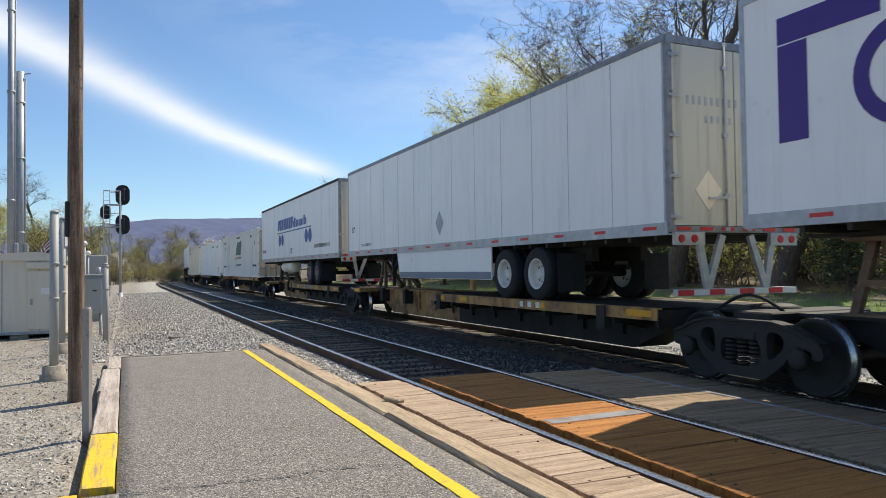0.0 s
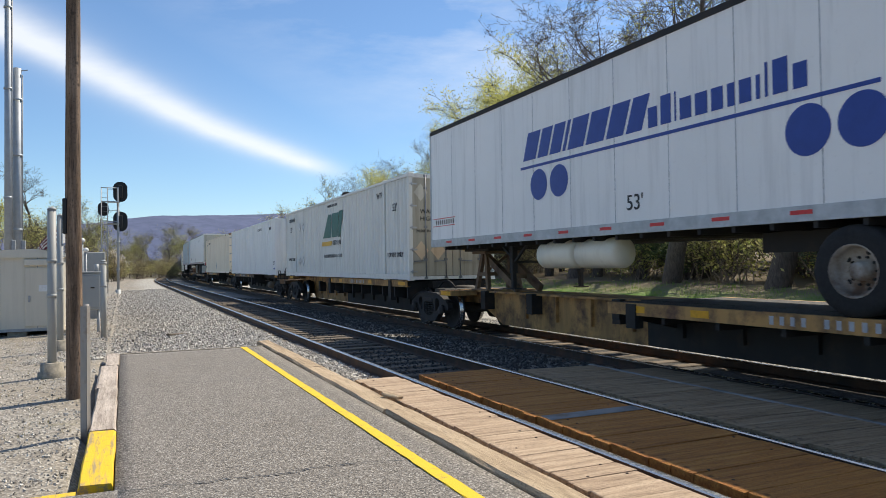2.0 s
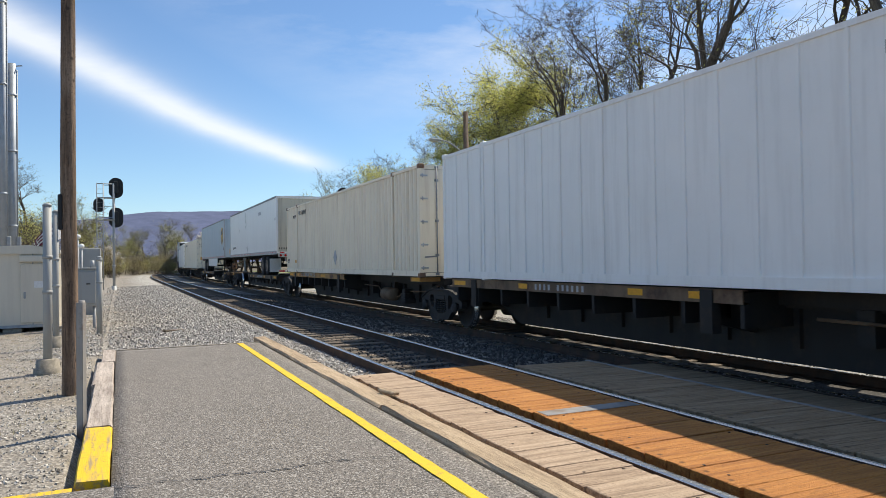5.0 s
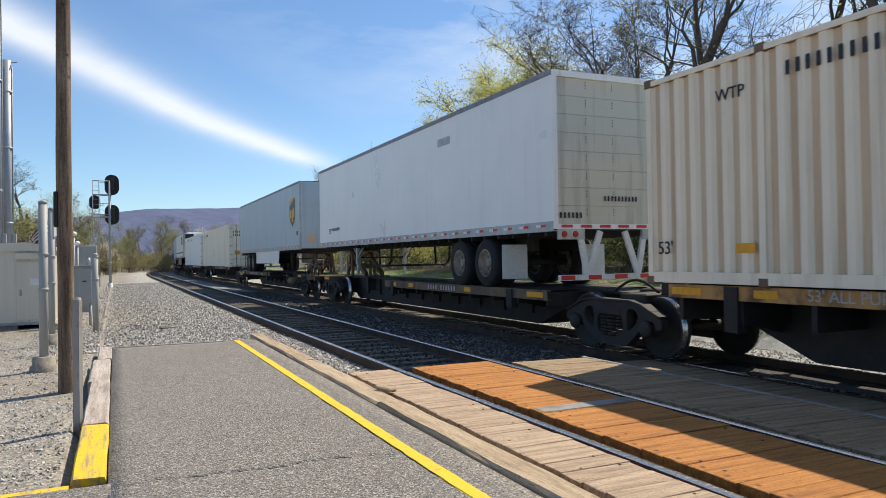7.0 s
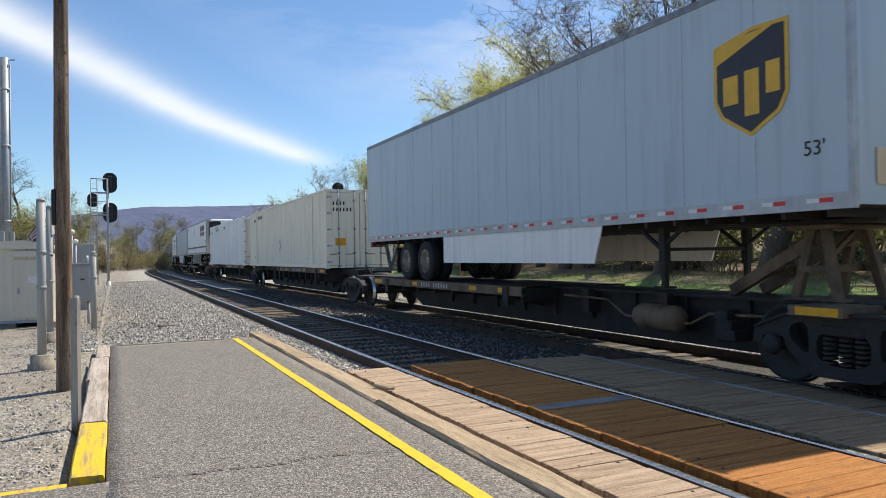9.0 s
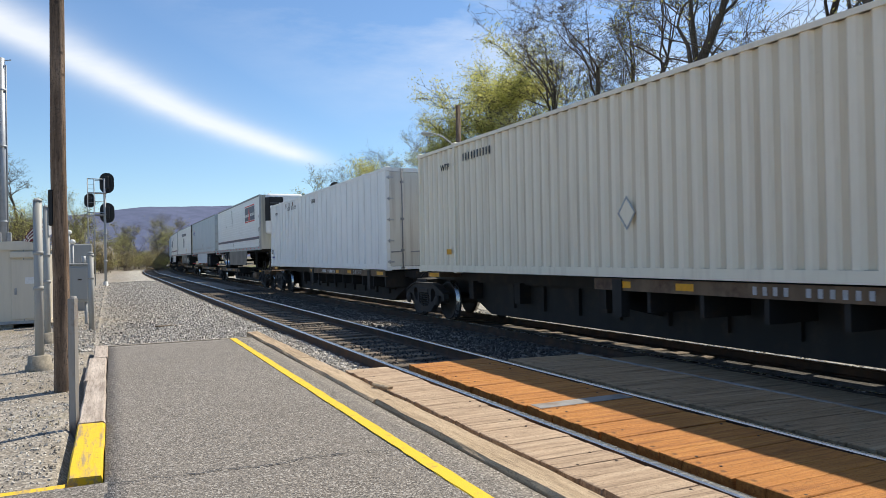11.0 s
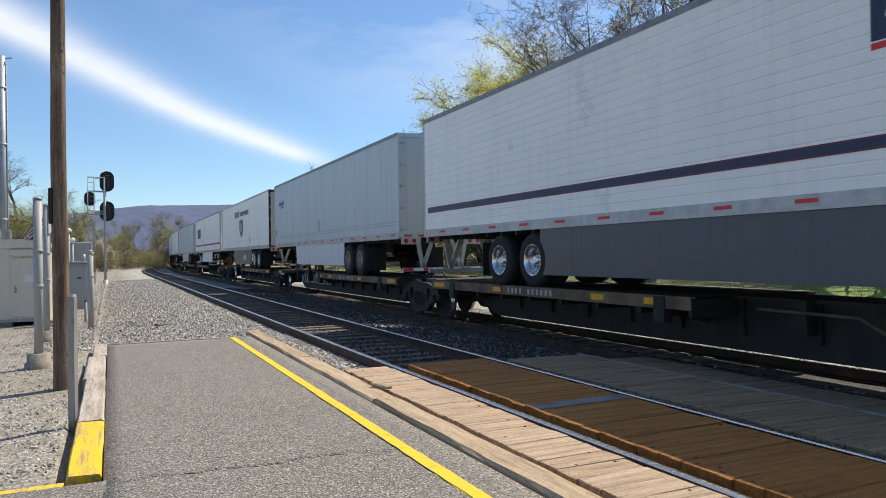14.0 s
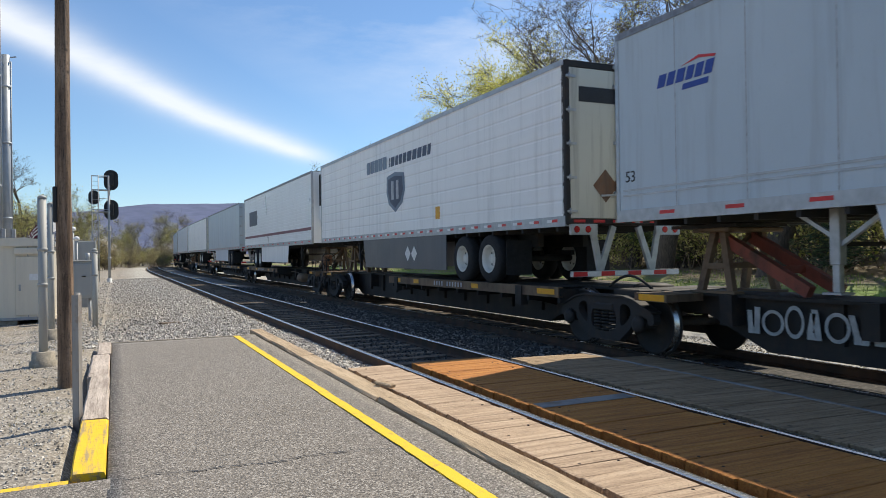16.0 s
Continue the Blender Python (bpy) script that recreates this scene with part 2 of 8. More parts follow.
def wood(name, dark, mid, light, along=1, crack=0.5, jitter=0.35, rough=0.85):
    """Weathered timber with its grain along local x (0) or y (1)."""
    k = Nodes(name, rough)
    sc = [14, 14, 14]
    sc[along] = 0.9
    info = k.random()
    at = k.coords(tuple(sc))
    add = k.nt.nodes.new("ShaderNodeVectorMath")
    add.operation = "ADD"
    k.link(at, add.inputs[0])
    comb = k.nt.nodes.new("ShaderNodeCombineXYZ")
    k.link(k.math("MULTIPLY", info, 57.0), comb.inputs[0])
    k.link(k.math("MULTIPLY", info, 31.0), comb.inputs[1])
    k.link(comb.outputs[0], add.inputs[1])
    g = k.noise(1.0, 8, 0.7, add.outputs[0])
    f = k.noise(5.0, 6, 0.75, add.outputs[0])
    blot = k.noise(2.3, 5, 0.6)
    c = k.ramp(g, (0.36, dark), (0.5, mid), (0.64, light))
    c = k.mix(k.span(f, 0.53, 0.64, 0, crack), c, tuple(x * 0.3 for x in dark))
    knots = k.cells(3.4)
    c = k.mix(k.span(knots, 0.10, 0.05, 0, 0.8), c, tuple(x * 0.22 for x in dark))
    c = k.mix(k.span(blot, 0.55, 0.75, 0, 0.45), c, tuple(x * 0.7 for x in dark))
    c = k.mix(k.math("MULTIPLY", info, jitter), c, tuple(min(1, x * 1.25) for x in light))
    # trodden grit, scuffs and pale splinters
    c = k.mix(k.span(k.noise(42, 5, 0.75), 0.54, 0.66, 0, 0.6), c, tuple(x * 0.35 for x in dark))
    c = k.mix(k.span(k.noise(17, 6, 0.8), 0.60, 0.70, 0, 0.4), c, tuple(min(1, x * 1.3) for x in light))
    return k.done(c, None, k.math("ADD", f, k.noise(60, 4, 0.7)), 0.7, 0.012)


M = {}


def materials():
    k = Nodes("asphalt", 0.93)
    grit = k.cells(95.0)
    c = k.ramp(k.noise(70, 3, 0.8), (0.34, (0.046, 0.040, 0.034)), (0.46, (0.158, 0.139, 0.119)), (0.56, (0.240, 0.213, 0.184)), (0.68, (0.47, 0.42, 0.37)))
    c = k.mix(k.span(k.noise(230, 2, 0.7), 0.50, 0.75, 0, 0.6), c, (0.09, 0.087, 0.083))
    c = k.mix(k.span(k.noise(0.55, 5, 0.6), 0.35, 0.7, 0, 0.22), c, (0.27, 0.25, 0.23))
    c = k.mix(k.span(k.noise(2.5, 6, 0.65), 0.55, 0.75, 0, 0.30), c, (0.13, 0.125, 0.118))
    chips = k.nt.nodes.new("ShaderNodeTexVoronoi")
    chips.inputs["Scale"].default_value = 85
    k.link(k.tc.outputs["Object"], chips.inputs["Vector"])
    sep = k.nt.nodes.new("ShaderNodeSeparateColor")
    k.link(chips.outputs["Color"], sep.inputs[0])
    c = k.mix(k.span(sep.outputs[0], 0.80, 0.86, 0, 0.8), c, (0.44, 0.41, 0.37))
    c = k.mix(k.span(sep.outputs[1], 0.78, 0.84, 0, 0.8), c, (0.05, 0.046, 0.042))
    M["asphalt"] = k.done(c, None, grit, 0.7, 0.008)

    k = Nodes("road_paint", 0.75)
    c = k.mix(k.span(k.noise(9, 8, 0.72), 0.55, 0.66, 0, 0.75), (0.76, 0.50, 0.012), (0.30, 0.22, 0.08))
    c = k.mix(k.span(k.noise(140, 2), 0.58, 0.75, 0, 0.35), c, (0.25, 0.18, 0.05))
    M["yellow_paint"] = k.done(c, None, k.noise(160, 2), 0.4, 0.004)

    M["grey_timber"] = wood("grey_timber", (0.25, 0.165, 0.105), (0.44, 0.315, 0.210), (0.54, 0.405, 0.28), 0, 0.6, 0.2)
    M["orange_timber"] = wood("orange_timber", (0.28, 0.098, 0.018), (0.45, 0.170, 0.027), (0.53, 0.235, 0.050), 0, 0.55, 0.16)
    M["dark_timber"] = wood("dark_timber", (0.15, 0.095, 0.050), (0.30, 0.202, 0.112), (0.42, 0.305, 0.190), 0, 0.55, 0.2)
    M["beam_timber"] = wood("beam_timber", (0.27, 0.19, 0.115), (0.44, 0.325, 0.205), (0.53, 0.405, 0.27), 1, 0.7)
    M["curb_timber"] = wood("curb_timber", (0.22, 0.17, 0.14), (0.44, 0.37, 0.31), (0.60, 0.52, 0.45), 1, 0.7)
    M["tie_timber"] = wood("tie_timber", (0.055, 0.040, 0.028), (0.125, 0.094, 0.066), (0.22, 0.17, 0.12), 0)
    k = Nodes("painted_curb", 0.8)
    g = k.noise(1.0, 8, 0.7, k.coords((16, 1.2, 16)))
    c = k.mix(k.span(g, 0.50, 0.62, 0, 0.9), (0.76, 0.49, 0.015), (0.30, 0.235, 0.15))
    c = k.mix(k.span(k.noise(24, 5, 0.75), 0.56, 0.68, 0, 0.7), c, (0.20, 0.15, 0.08))
    M["painted_curb"] = k.done(c, None, g, 0.5, 0.01)
    M["pole_timber"] = wood("pole_timber", (0.045, 0.026, 0.016), (0.17, 0.11, 0.07), (0.34, 0.235, 0.16), 2, 0.95, 0.1)

    M["rail_side"] = rusty("rail_side", (0.055, 0.035, 0.025), (0.11, 0.055, 0.03), 0.6, 0.8)
    M["rail_top"] = plain("rail_top", (0.60, 0.59, 0.58), 0.24, 1.0, 0.06, 6, 0.0)

    k = Nodes("ground", 0.95)
    lat, lon = k.attr("lat"), k.attr("lon")
    wob = k.noise(0.35, 6, 0.65)
    wob2 = k.noise(2.0, 5, 0.65)
    lat2 = k.math("ADD", lat, k.math("MULTIPLY", k.math("SUBTRACT", wob2, 0.5), 1.4))
    pebble = k.nt.nodes.new("ShaderNodeTexVoronoi")
    pebble.inputs["Scale"].default_value = 38
    k.link(k.tc.outputs["Object"], pebble.inputs["Vector"])
    sep = k.nt.nodes.new("ShaderNodeSeparateColor")
    k.link(pebble.outputs["Color"], sep.inputs[0])
    stone = k.ramp(sep.outputs[0], (0.0, (0.16, 0.14, 0.12)), (0.35, (0.26, 0.235, 0.20)), (0.7, (0.36, 0.325, 0.28)), (1.0, (0.52, 0.48, 0.42)))
    gravel = k.mix(k.span(wob, 0.44, 0.60, 0, 0.6), stone, (0.27, 0.22, 0.155))
    gravel = k.mix(k.span(k.noise(5.0, 6, 0.7), 0.50, 0.68, 0, 0.6), gravel, (0.17, 0.145, 0.115))
    gravel = k.mix(k.span(k.noise(45, 4, 0.75), 0.50, 0.62, 0, 0.65), gravel, (0.10, 0.095, 0.085))
    weeds = k.mix(k.noise(60, 3), (0.10, 0.095, 0.035), (0.24, 0.20, 0.10))
    gravel = k.mix(k.span(k.noise(0.8, 7, 0.7), 0.60, 0.72, 0, 0.6), gravel, weeds)
    ballast = k.ramp(sep.outputs[1], (0.0, (0.17, 0.16, 0.145)), (0.5, (0.36, 0.34, 0.305)), (1.0, (0.56, 0.535, 0.48)))
    oily = k.ramp(sep.outputs[1], (0.0, (0.02, 0.018, 0.016)), (0.6, (0.05, 0.045, 0.04)), (1.0, (0.12, 0.11, 0.10)))
    grass = k.mix(k.noise(40, 4, 0.7), (0.075, 0.16, 0.018), (0.20, 0.34, 0.05))
    grass = k.mix(k.span(k.noise(0.35, 5, 0.65), 0.44, 0.60, 0, 0.8), grass, (0.30, 0.26, 0.14))
    scrub = k.mix(k.noise(6, 6, 0.7), (0.10, 0.075, 0.045), (0.24, 0.19, 0.12))
    c = k.mix(k.span(lat2, -16, -10), scrub, gravel)
    c = k.mix(k.span(lat2, 0.6, 2.0), c, ballast)
    c = k.mix(k.span(lat, 3.25, 3.45), c, oily)
    c = k.mix(k.span(lat, 5.0, 5.25), c, k.mix(0.45, ballast, oily))
    c = k.mix(k.span(lat, 7.3, 7.6), c, oily)
    c = k.mix(k.span(lat, 9.2, 9.5), c, k.mix(0.5, ballast, (0.26, 0.25, 0.22)))
    c = k.mix(k.span(lat2, 13.2, 15.0), c, grass)
    c = k.mix(k.span(lat2, 19.5, 22.5), c, scrub)
    c = k.mix(k.span(lon, 115, 135), c, k.mix(k.span(wob, 0.4, 0.6), (0.11, 0.092, 0.058), (0.17, 0.14, 0.088)))
    far = k.span(lon, 130, 400)
    c = k.mix(far, c, (0.13, 0.115, 0.075))
    M["ground"] = k.done(c, None, pebble.outputs["Distance"], 0.5, 0.02)

    k = Nodes("loose_stone", 0.9)
    c = k.ramp(k.island(), (0.0, (0.17, 0.155, 0.135)), (0.35, (0.38, 0.35, 0.31)), (0.75, (0.54, 0.505, 0.45)), (1.0, (0.70, 0.66, 0.60)))
    M["stone"] = k.done(c, None, k.noise(60, 3), 0.4, 0.005)

    M["galvanised"] = plain("galvanised", (0.36, 0.375, 0.385), 0.6, 0.25, 0.15, 9)
    M["grey_paint"] = worn_paint("grey_paint", (0.35, 0.355, 0.34), amount=0.25, rough=0.6)
    M["cabinet_metal"] = worn_paint("cabinet_metal", (0.64, 0.585, 0.48), (0.2, 0.18, 0.15), 0.2, 0.4)
    M["black_paint"] = plain("black_paint", (0.012, 0.012, 0.013), 0.55)
    M["concrete"] = plain("concrete", (0.30, 0.265, 0.21), 0.9, 0, 0.35, 14, 0.5)
    M["rust_iron"] = rusty("rust_iron", (0.20, 0.13, 0.09), (0.24, 0.11, 0.05), 0.7)
    M["post_steel"] = rusty("post_steel", (0.34, 0.32, 0.30), (0.20, 0.105, 0.06), 0.35)
    M["worn_plate"] = rusty("worn_plate", (0.25, 0.245, 0.24), (0.24, 0.13, 0.06), 0.3, 0.65)
    M["tower_steel"] = plain("tower_steel", (0.36, 0.39, 0.42), 0.5, 0.3, 0.1, 4)


materials()


# ---- ground, tracks and platform ----
def soft(x, a, b):
    t = min(1.0, max(0.0, (x - a) / (b - a)))
    return t * t * (3 - 2 * t)


def ground_height(u, s):
    """Height of the ground at u sideways and s along."""
    z = -0.15
    if u < -0.3:
        z = -0.09 - 0.06 * soft(u, -0.3, -4) + 0.035 * noise.noise((u * 0.7, s * 0.5, 0))
    if s > 14.2:
        z += 0.03 * soft(u, 0.5, 2.2) * (1 - soft(u, 11, 12))
    if -0.4 < u < 2.7 and s < 13.9:
        z = -0.30
    if u < -0.06 and s < 5.4:
        z = -0.30
    if u > 2.7:
        z = -0.13 - 0.05 * soft(u, 2.9, 3.5)
    if u > 5.2:
        z = -0.17 + (DROP - 0.0) * soft(u, 5.2, 7.2)
    if u > 10.2:
        z = -0.32 - 0.15 * soft(u, 10.2, 12.2)
    if u > 13:
        z += 0.95 * soft(u, 13, 25) + 2.0 * soft(u, 24, 45) + 0.12 * noise.noise((u * 0.2, s * 0.2, 3))
    if u < -14:
        z += 0.8 * soft(u, -14, -40) + 0.2 * noise.noise((u * 0.1, s * 0.1, 5))
    z += 1.2 * soft(s, 150, 300) * (soft(u, 30, 60) + soft(u, -14, -40))
    return z + 0.012 * noise.noise((u * 2.5, s * 2.5, 1))


def ground():
    us = [-3000, -1500, -700, -350, -180, -100, -60, -40, -30, -24, -19, -16, -14] + [-12 + 0.4 * i for i in range(28)]
    us += [-0.8 + 0.2 * i for i in range(68)] + [13 + 0.8 * i for i in range(20)] + [30, 34, 40, 50, 65, 90, 130, 200, 400, 900, 1800, 3000]
    ss = [-1500, -600, -250, -120, -60, -30, -18, -12, -8, -5, -3] + [-2 + 0.4 * i for i in range(60)] + [22 + 0.8 * i for i in range(50)]
    ss += [62 + 2 * i for i in range(48)] + [158 + 8 * i for i in range(22)] + [340, 380, 440, 540, 700, 1000, 1500, 2400, 4000]
    us, ss = sorted(set(round(u, 3) for u in us)), sorted(set(ss))
    verts, lat, lon = [], [], []
    for s in ss:
        d = shift_at(min(s, 420))
        for u in us:
            verts.append((u + d * (1 if u < 300 else 0.5), s, ground_height(u, s)))
            lat.append(u), lon.append(s)
    w = len(us)
    faces = [(j * w + i, j * w + i + 1, (j + 1) * w + i + 1, (j + 1) * w + i) for j in range(len(ss) - 1) for i in range(w - 1)]
    me = bpy.data.meshes.new("ground")
    me.from_pydata(verts, [], faces)
    for name, vals in (("lat", lat), ("lon", lon)):
        at = me.attributes.new(name, "FLOAT", "POINT")
        at.data.foreach_set("value", vals)
    me.polygons.foreach_set("use_smooth", [True] * len(faces))
    me.materials.append(M["ground"])
    tagged(new("ground", me), "gravel yard, track ballast and bright green grass strip", "ground", kind="structure")


ground()

HEAD = [(-0.037, -0.012), (-0.036, -0.03), (-0.010, -0.045), (-0.010, -0.135), (-0.068, -0.155), (-0.068, -0.170),
        (0.068, -0.170), (0.068, -0.155), (0.010, -0.135), (0.010, -0.045), (0.036, -0.03), (0.037, -0.012), (0.026, -0.002), (0.0, 0.001), (-0.026, -0.002)]


def rail_mesh(u, z, s0, s1):
    bm = bmesh.new()
    ss, s = [], s0
    while s < s1:
        ss.append(s)
        s += 60 if s < 18 else 4.0
    ss.append(s1)
    rings = []
    for s in ss:
        m = on_line(s, u, z)
        rings.append([bm.verts.new(m @ Vector((x, 0, h))) for x, h in HEAD])
    n = len(HEAD)
    for a, b in zip(rings, rings[1:]):
        for i in range(n):
            j = (i + 1) % n
            bm.faces.new((a[i], a[j], b[j], b[i])).material_index = 1 if i >= n - 4 else 0
    return mended(bm)


def track(name, centre, z, gauge, s0, s1, spacing, label):
    t = thing(name, label, "railway track", kind="structure")
    for k in (-1, 1):
        part("rail", rail_mesh(centre + k * gauge / 2, z, -90, s1), [M["rail_side"], M["rail_top"]], t, "worn steel rail with a bright running surface")
    bm = bmesh.new()
    bbox(bm, -1.3, 1.3, -0.115, 0.115, -0.18, 0, 0.012)
    me = mesh_of("tie", bm, M["tie_timber"])
    rnd = random.Random(5)
    s = s0
    while s < min(s1, s0 + 118):
        m = on_line(s, centre + rnd.uniform(-0.04, 0.04), z - 0.155 + rnd.uniform(-0.012, 0.008)) @ pose(0, 0, 0, 0, 0, rnd.uniform(-1.2, 1.2))
        share("tie", me, t, m)
        s += spacing * rnd.uniform(0.93, 1.07)
    return t


near_track = track("track_near", SIDE, 0.0, 1.48, 9.45, 230, 0.54, "near railway track on dark oil-stained wooden ties")
main_track = track("track_far", MAIN, DROP, 1.50, 9.0, 260, 0.54, "far railway track under the freight train")


def platform():
    p = thing("platform", "grey asphalt station platform with a yellow safety line", "platform", kind="structure")
    bm = bmesh.new()
    ys = [-4 + (13.86 + 4) * i / 60 for i in range(61)]
    xs = [-0.06 + 2.46 * i / 16 for i in range(17)]
    top = [[bm.verts.new((x, y, -0.012 + 0.006 * noise.noise((x * 0.8, y * 0.6, 0)))) for x in xs] for y in ys]
    for a, b in zip(top, top[1:]):
        for i in range(16):
            bm.faces.new((a[i], a[i + 1], b[i + 1], b[i])).smooth = True
    loop = [r[0] for r in top] + top[-1][1:] + [r[-1] for r in top[::-1]][1:] + top[0][-2:0:-1]
    low = [bm.verts.new((v.co.x, v.co.y, -0.30)) for v in loop]
    for i in range(len(loop)):
        j = (i + 1) % len(loop)
        bm.faces.new((loop[i], loop[j], low[j], low[i]))
    part("slab", mended(bm), M["asphalt"], p)
    bm = bmesh.new()
    box(bm, -7.0, -0.04, -4.0, 5.39, -0.30, -0.0125)
    part("slab", mended(bm), M["asphalt"], p)
    bm = bmesh.new()
    rnd = random.Random(3)
    rows = []
    for i in range(121):
        y = -4 + i * 17.85 / 120
        rows.append([bm.verts.new((x + rnd.uniform(-0.006, 0.006), y, z)) for x, z in ((2.0, -0.010), (2.0, -0.003), (2.105, -0.003), (2.105, -0.010))])
    for a, b in zip(rows, rows[1:]):
        for i in range(3):
            bm.faces.new((a[i], a[i + 1], b[i + 1], b[i]))
    part("safety_line", mended(bm), M["yellow_paint"], p, "yellow painted safety line")
    bm = bmesh.new()
    bbox(bm, -0.08, 2.42, 13.86, 13.92, -0.3, 0.0, 0.006)
    part("edge_strip", bm, M["concrete"], p)
    # cracks that cross the asphalt
    for y0, seed in ((5.35, 1), (11.6, 2), (9.9, 4)):
        bm = bmesh.new()
        r2 = random.Random(seed)
        pts, y = [], y0
        for i in range(50):
            x = -0.02 + i * 0.04
            y += r2.uniform(-0.028, 0.026)
            pts.append((x, y, r2.uniform(0.004, 0.012) * (0.4 + 0.6 * r2.random())))
        vv = [[bm.verts.new((x, y - w, -0.003)), bm.verts.new((x, y + w, -0.003))] for x, y, w in pts]
        for a, b in zip(vv, vv[1:]):
            bm.faces.new((a[0], b[0], b[1], a[1]))
        part("crack", bm, M["black_paint"], p)


platform()


# ---- the freight train ----
# where the near end of each load stands on the line when the clip starts
NEAR = {0: -9.43, 1: 8.08, 2: 25.44, 3: 43.11, 4: 61.89, 5: 79.55, 6: 98.19, 7: 117.55, 8: 138.29, 9: 156.85, 10: 175.9,
        11: 193.8, 12: 211.35, 13: 228.94, 14: 247.2, 15: 265.0, 16: 282.8, 17: 301.6, 18: 319.4}
SPAN = {i: 16.15 for i in NEAR}
SPAN[7] = 15.95
COUPLED = {3, 6, 9, 12, 15}    # after these a new car begins
FLIPPED = {4, 7, 10, 13, 16}   # units whose hitch stands at the near end
TRAIN = []                     # every keyed thing: object, line place of its origin, length
WHEELS = []                    # every turning wheelset: object, place in its bogie
AXLE = 0.48


def train_materials():
    M["white_a"] = worn_paint("white_a", (0.87, 0.87, 0.85), (0.30, 0.28, 0.25), 0.22, 0.38)
    M["white_b"] = worn_paint("white_b", (0.88, 0.87, 0.85), (0.28, 0.27, 0.25), 0.30, 0.4)
    M["white_c"] = worn_paint("white_c", (0.87, 0.875, 0.865), (0.35, 0.33, 0.3), 0.14, 0.35)
    M["abf_grey"] = worn_paint("pale_grey_steel", (0.76, 0.75, 0.70), (0.25, 0.22, 0.18), 0.30, 0.5)
    M["tan"] = worn_paint("tan_steel", (0.90, 0.80, 0.63), (0.33, 0.19, 0.09), 0.35, 0.5)
    M["cream"] = worn_paint("cream_steel", (0.88, 0.81, 0.66), (0.33, 0.22, 0.12), 0.28, 0.5)
    # corrugation recess colours: grime, with the recess shade painted in as well
    M["abf_grey_in"] = worn_paint("pale_grey_steel_shaded_grime", (0.64, 0.62, 0.56), (0.22, 0.18, 0.14), 0.35, 0.55)
    M["tan_in"] = worn_paint("tan_steel_shaded_grime", (0.66, 0.51, 0.34), (0.30, 0.16, 0.07), 0.45, 0.55)
    M["cream_in"] = worn_paint("cream_steel_shaded_grime", (0.70, 0.62, 0.47), (0.30, 0.2, 0.11), 0.35, 0.55)
    M["slate"] = worn_paint("grey_blue_sheet", (0.46, 0.55, 0.61), (0.16, 0.17, 0.17), 0.30, 0.42)
    M["silver"] = worn_paint("silver_sheet", (0.48, 0.55, 0.60), (0.2, 0.2, 0.2), 0.32, 0.40)
    M["pale_blue"] = worn_paint("pale_blue_sheet", (0.60, 0.64, 0.70), (0.24, 0.24, 0.25), 0.28, 0.4)
    M["door_cream"] = worn_paint("door_cream", (0.60, 0.575, 0.48), (0.16, 0.13, 0.09), 0.60, 0.45)
    M["grimy_door"] = worn_paint("grimy_door", (0.42, 0.39, 0.31), (0.12, 0.10, 0.07), 0.6, 0.55)
    M["door_white"] = worn_paint("door_white", (0.68, 0.66, 0.60), (0.22, 0.15, 0.09), 0.55, 0.5)
    M["alu"] = plain("alu", (0.44, 0.455, 0.47), 0.45, 0.5, 0.2, 5)
    M["seam"] = plain("seam", (0.36, 0.37, 0.39), 0.5, 0.3, 0.5, 16)
    M["roof_rail"] = plain("roof_rail", (0.24, 0.25, 0.27), 0.5, 0.3, 0.3, 7)
    M["dark_frame"] = rusty("dark_frame", (0.022, 0.021, 0.021), (0.05, 0.032, 0.022), 0.35, 0.75)
    M["rubber"] = plain("rubber", (0.018, 0.018, 0.019), 0.85, 0, 0.3, 8)
    M["rim_white"] = worn_paint("rim_white", (0.70, 0.68, 0.62), (0.18, 0.12, 0.08), 0.5, 0.5)
    M["rim_rust"] = rusty("rim_rust", (0.42, 0.38, 0.33), (0.16, 0.09, 0.05), 0.6)
    M["chrome"] = plain("chrome", (0.65, 0.65, 0.66), 0.22, 1.0, 0.08, 9)
    M["red_tape"] = plain("red_tape", (0.62, 0.03, 0.03), 0.4, 0, 0.15, 20)
    M["white_tape"] = plain("white_tape", (0.75, 0.75, 0.74), 0.4, 0, 0.1, 20)
    M["amber"] = plain("amber", (0.75, 0.36, 0.01), 0.45, 0, 0.12, 12)
    M["car_yellow"] = rusty("car_yellow", (0.52, 0.285, 0.095), (0.14, 0.07, 0.038), 0.55)
    M["car_brown"] = rusty("car_brown", (0.19, 0.125, 0.075), (0.085, 0.045, 0.028), 0.5)
    M["car_black"] = rusty("car_black", (0.014, 0.013, 0.013), (0.04, 0.025, 0.018), 0.35)
    M["bogie"] = rusty("bogie", (0.026, 0.025, 0.025), (0.055, 0.038, 0.028), 0.35, 0.8)
    M["wheel_steel"] = rusty("wheel_steel", (0.020, 0.018, 0.017), (0.04, 0.028, 0.02), 0.4)
    M["tread"] = plain("tread", (0.45, 0.44, 0.43), 0.25, 1.0)
    M["ink"] = plain("ink", (0.018, 0.018, 0.02), 0.5)
    M["navy"] = plain("navy", (0.02, 0.055, 0.30), 0.4, 0, 0.1)
    M["dark_navy"] = plain("dark_navy", (0.022, 0.030, 0.075), 0.4, 0, 0.15)
    M["purple"] = plain("purple", (0.060, 0.022, 0.22), 0.35, 0, 0.06, 3)
    M["green"] = plain("green_ink", (0.010, 0.115, 0.085), 0.45, 0, 0.15)
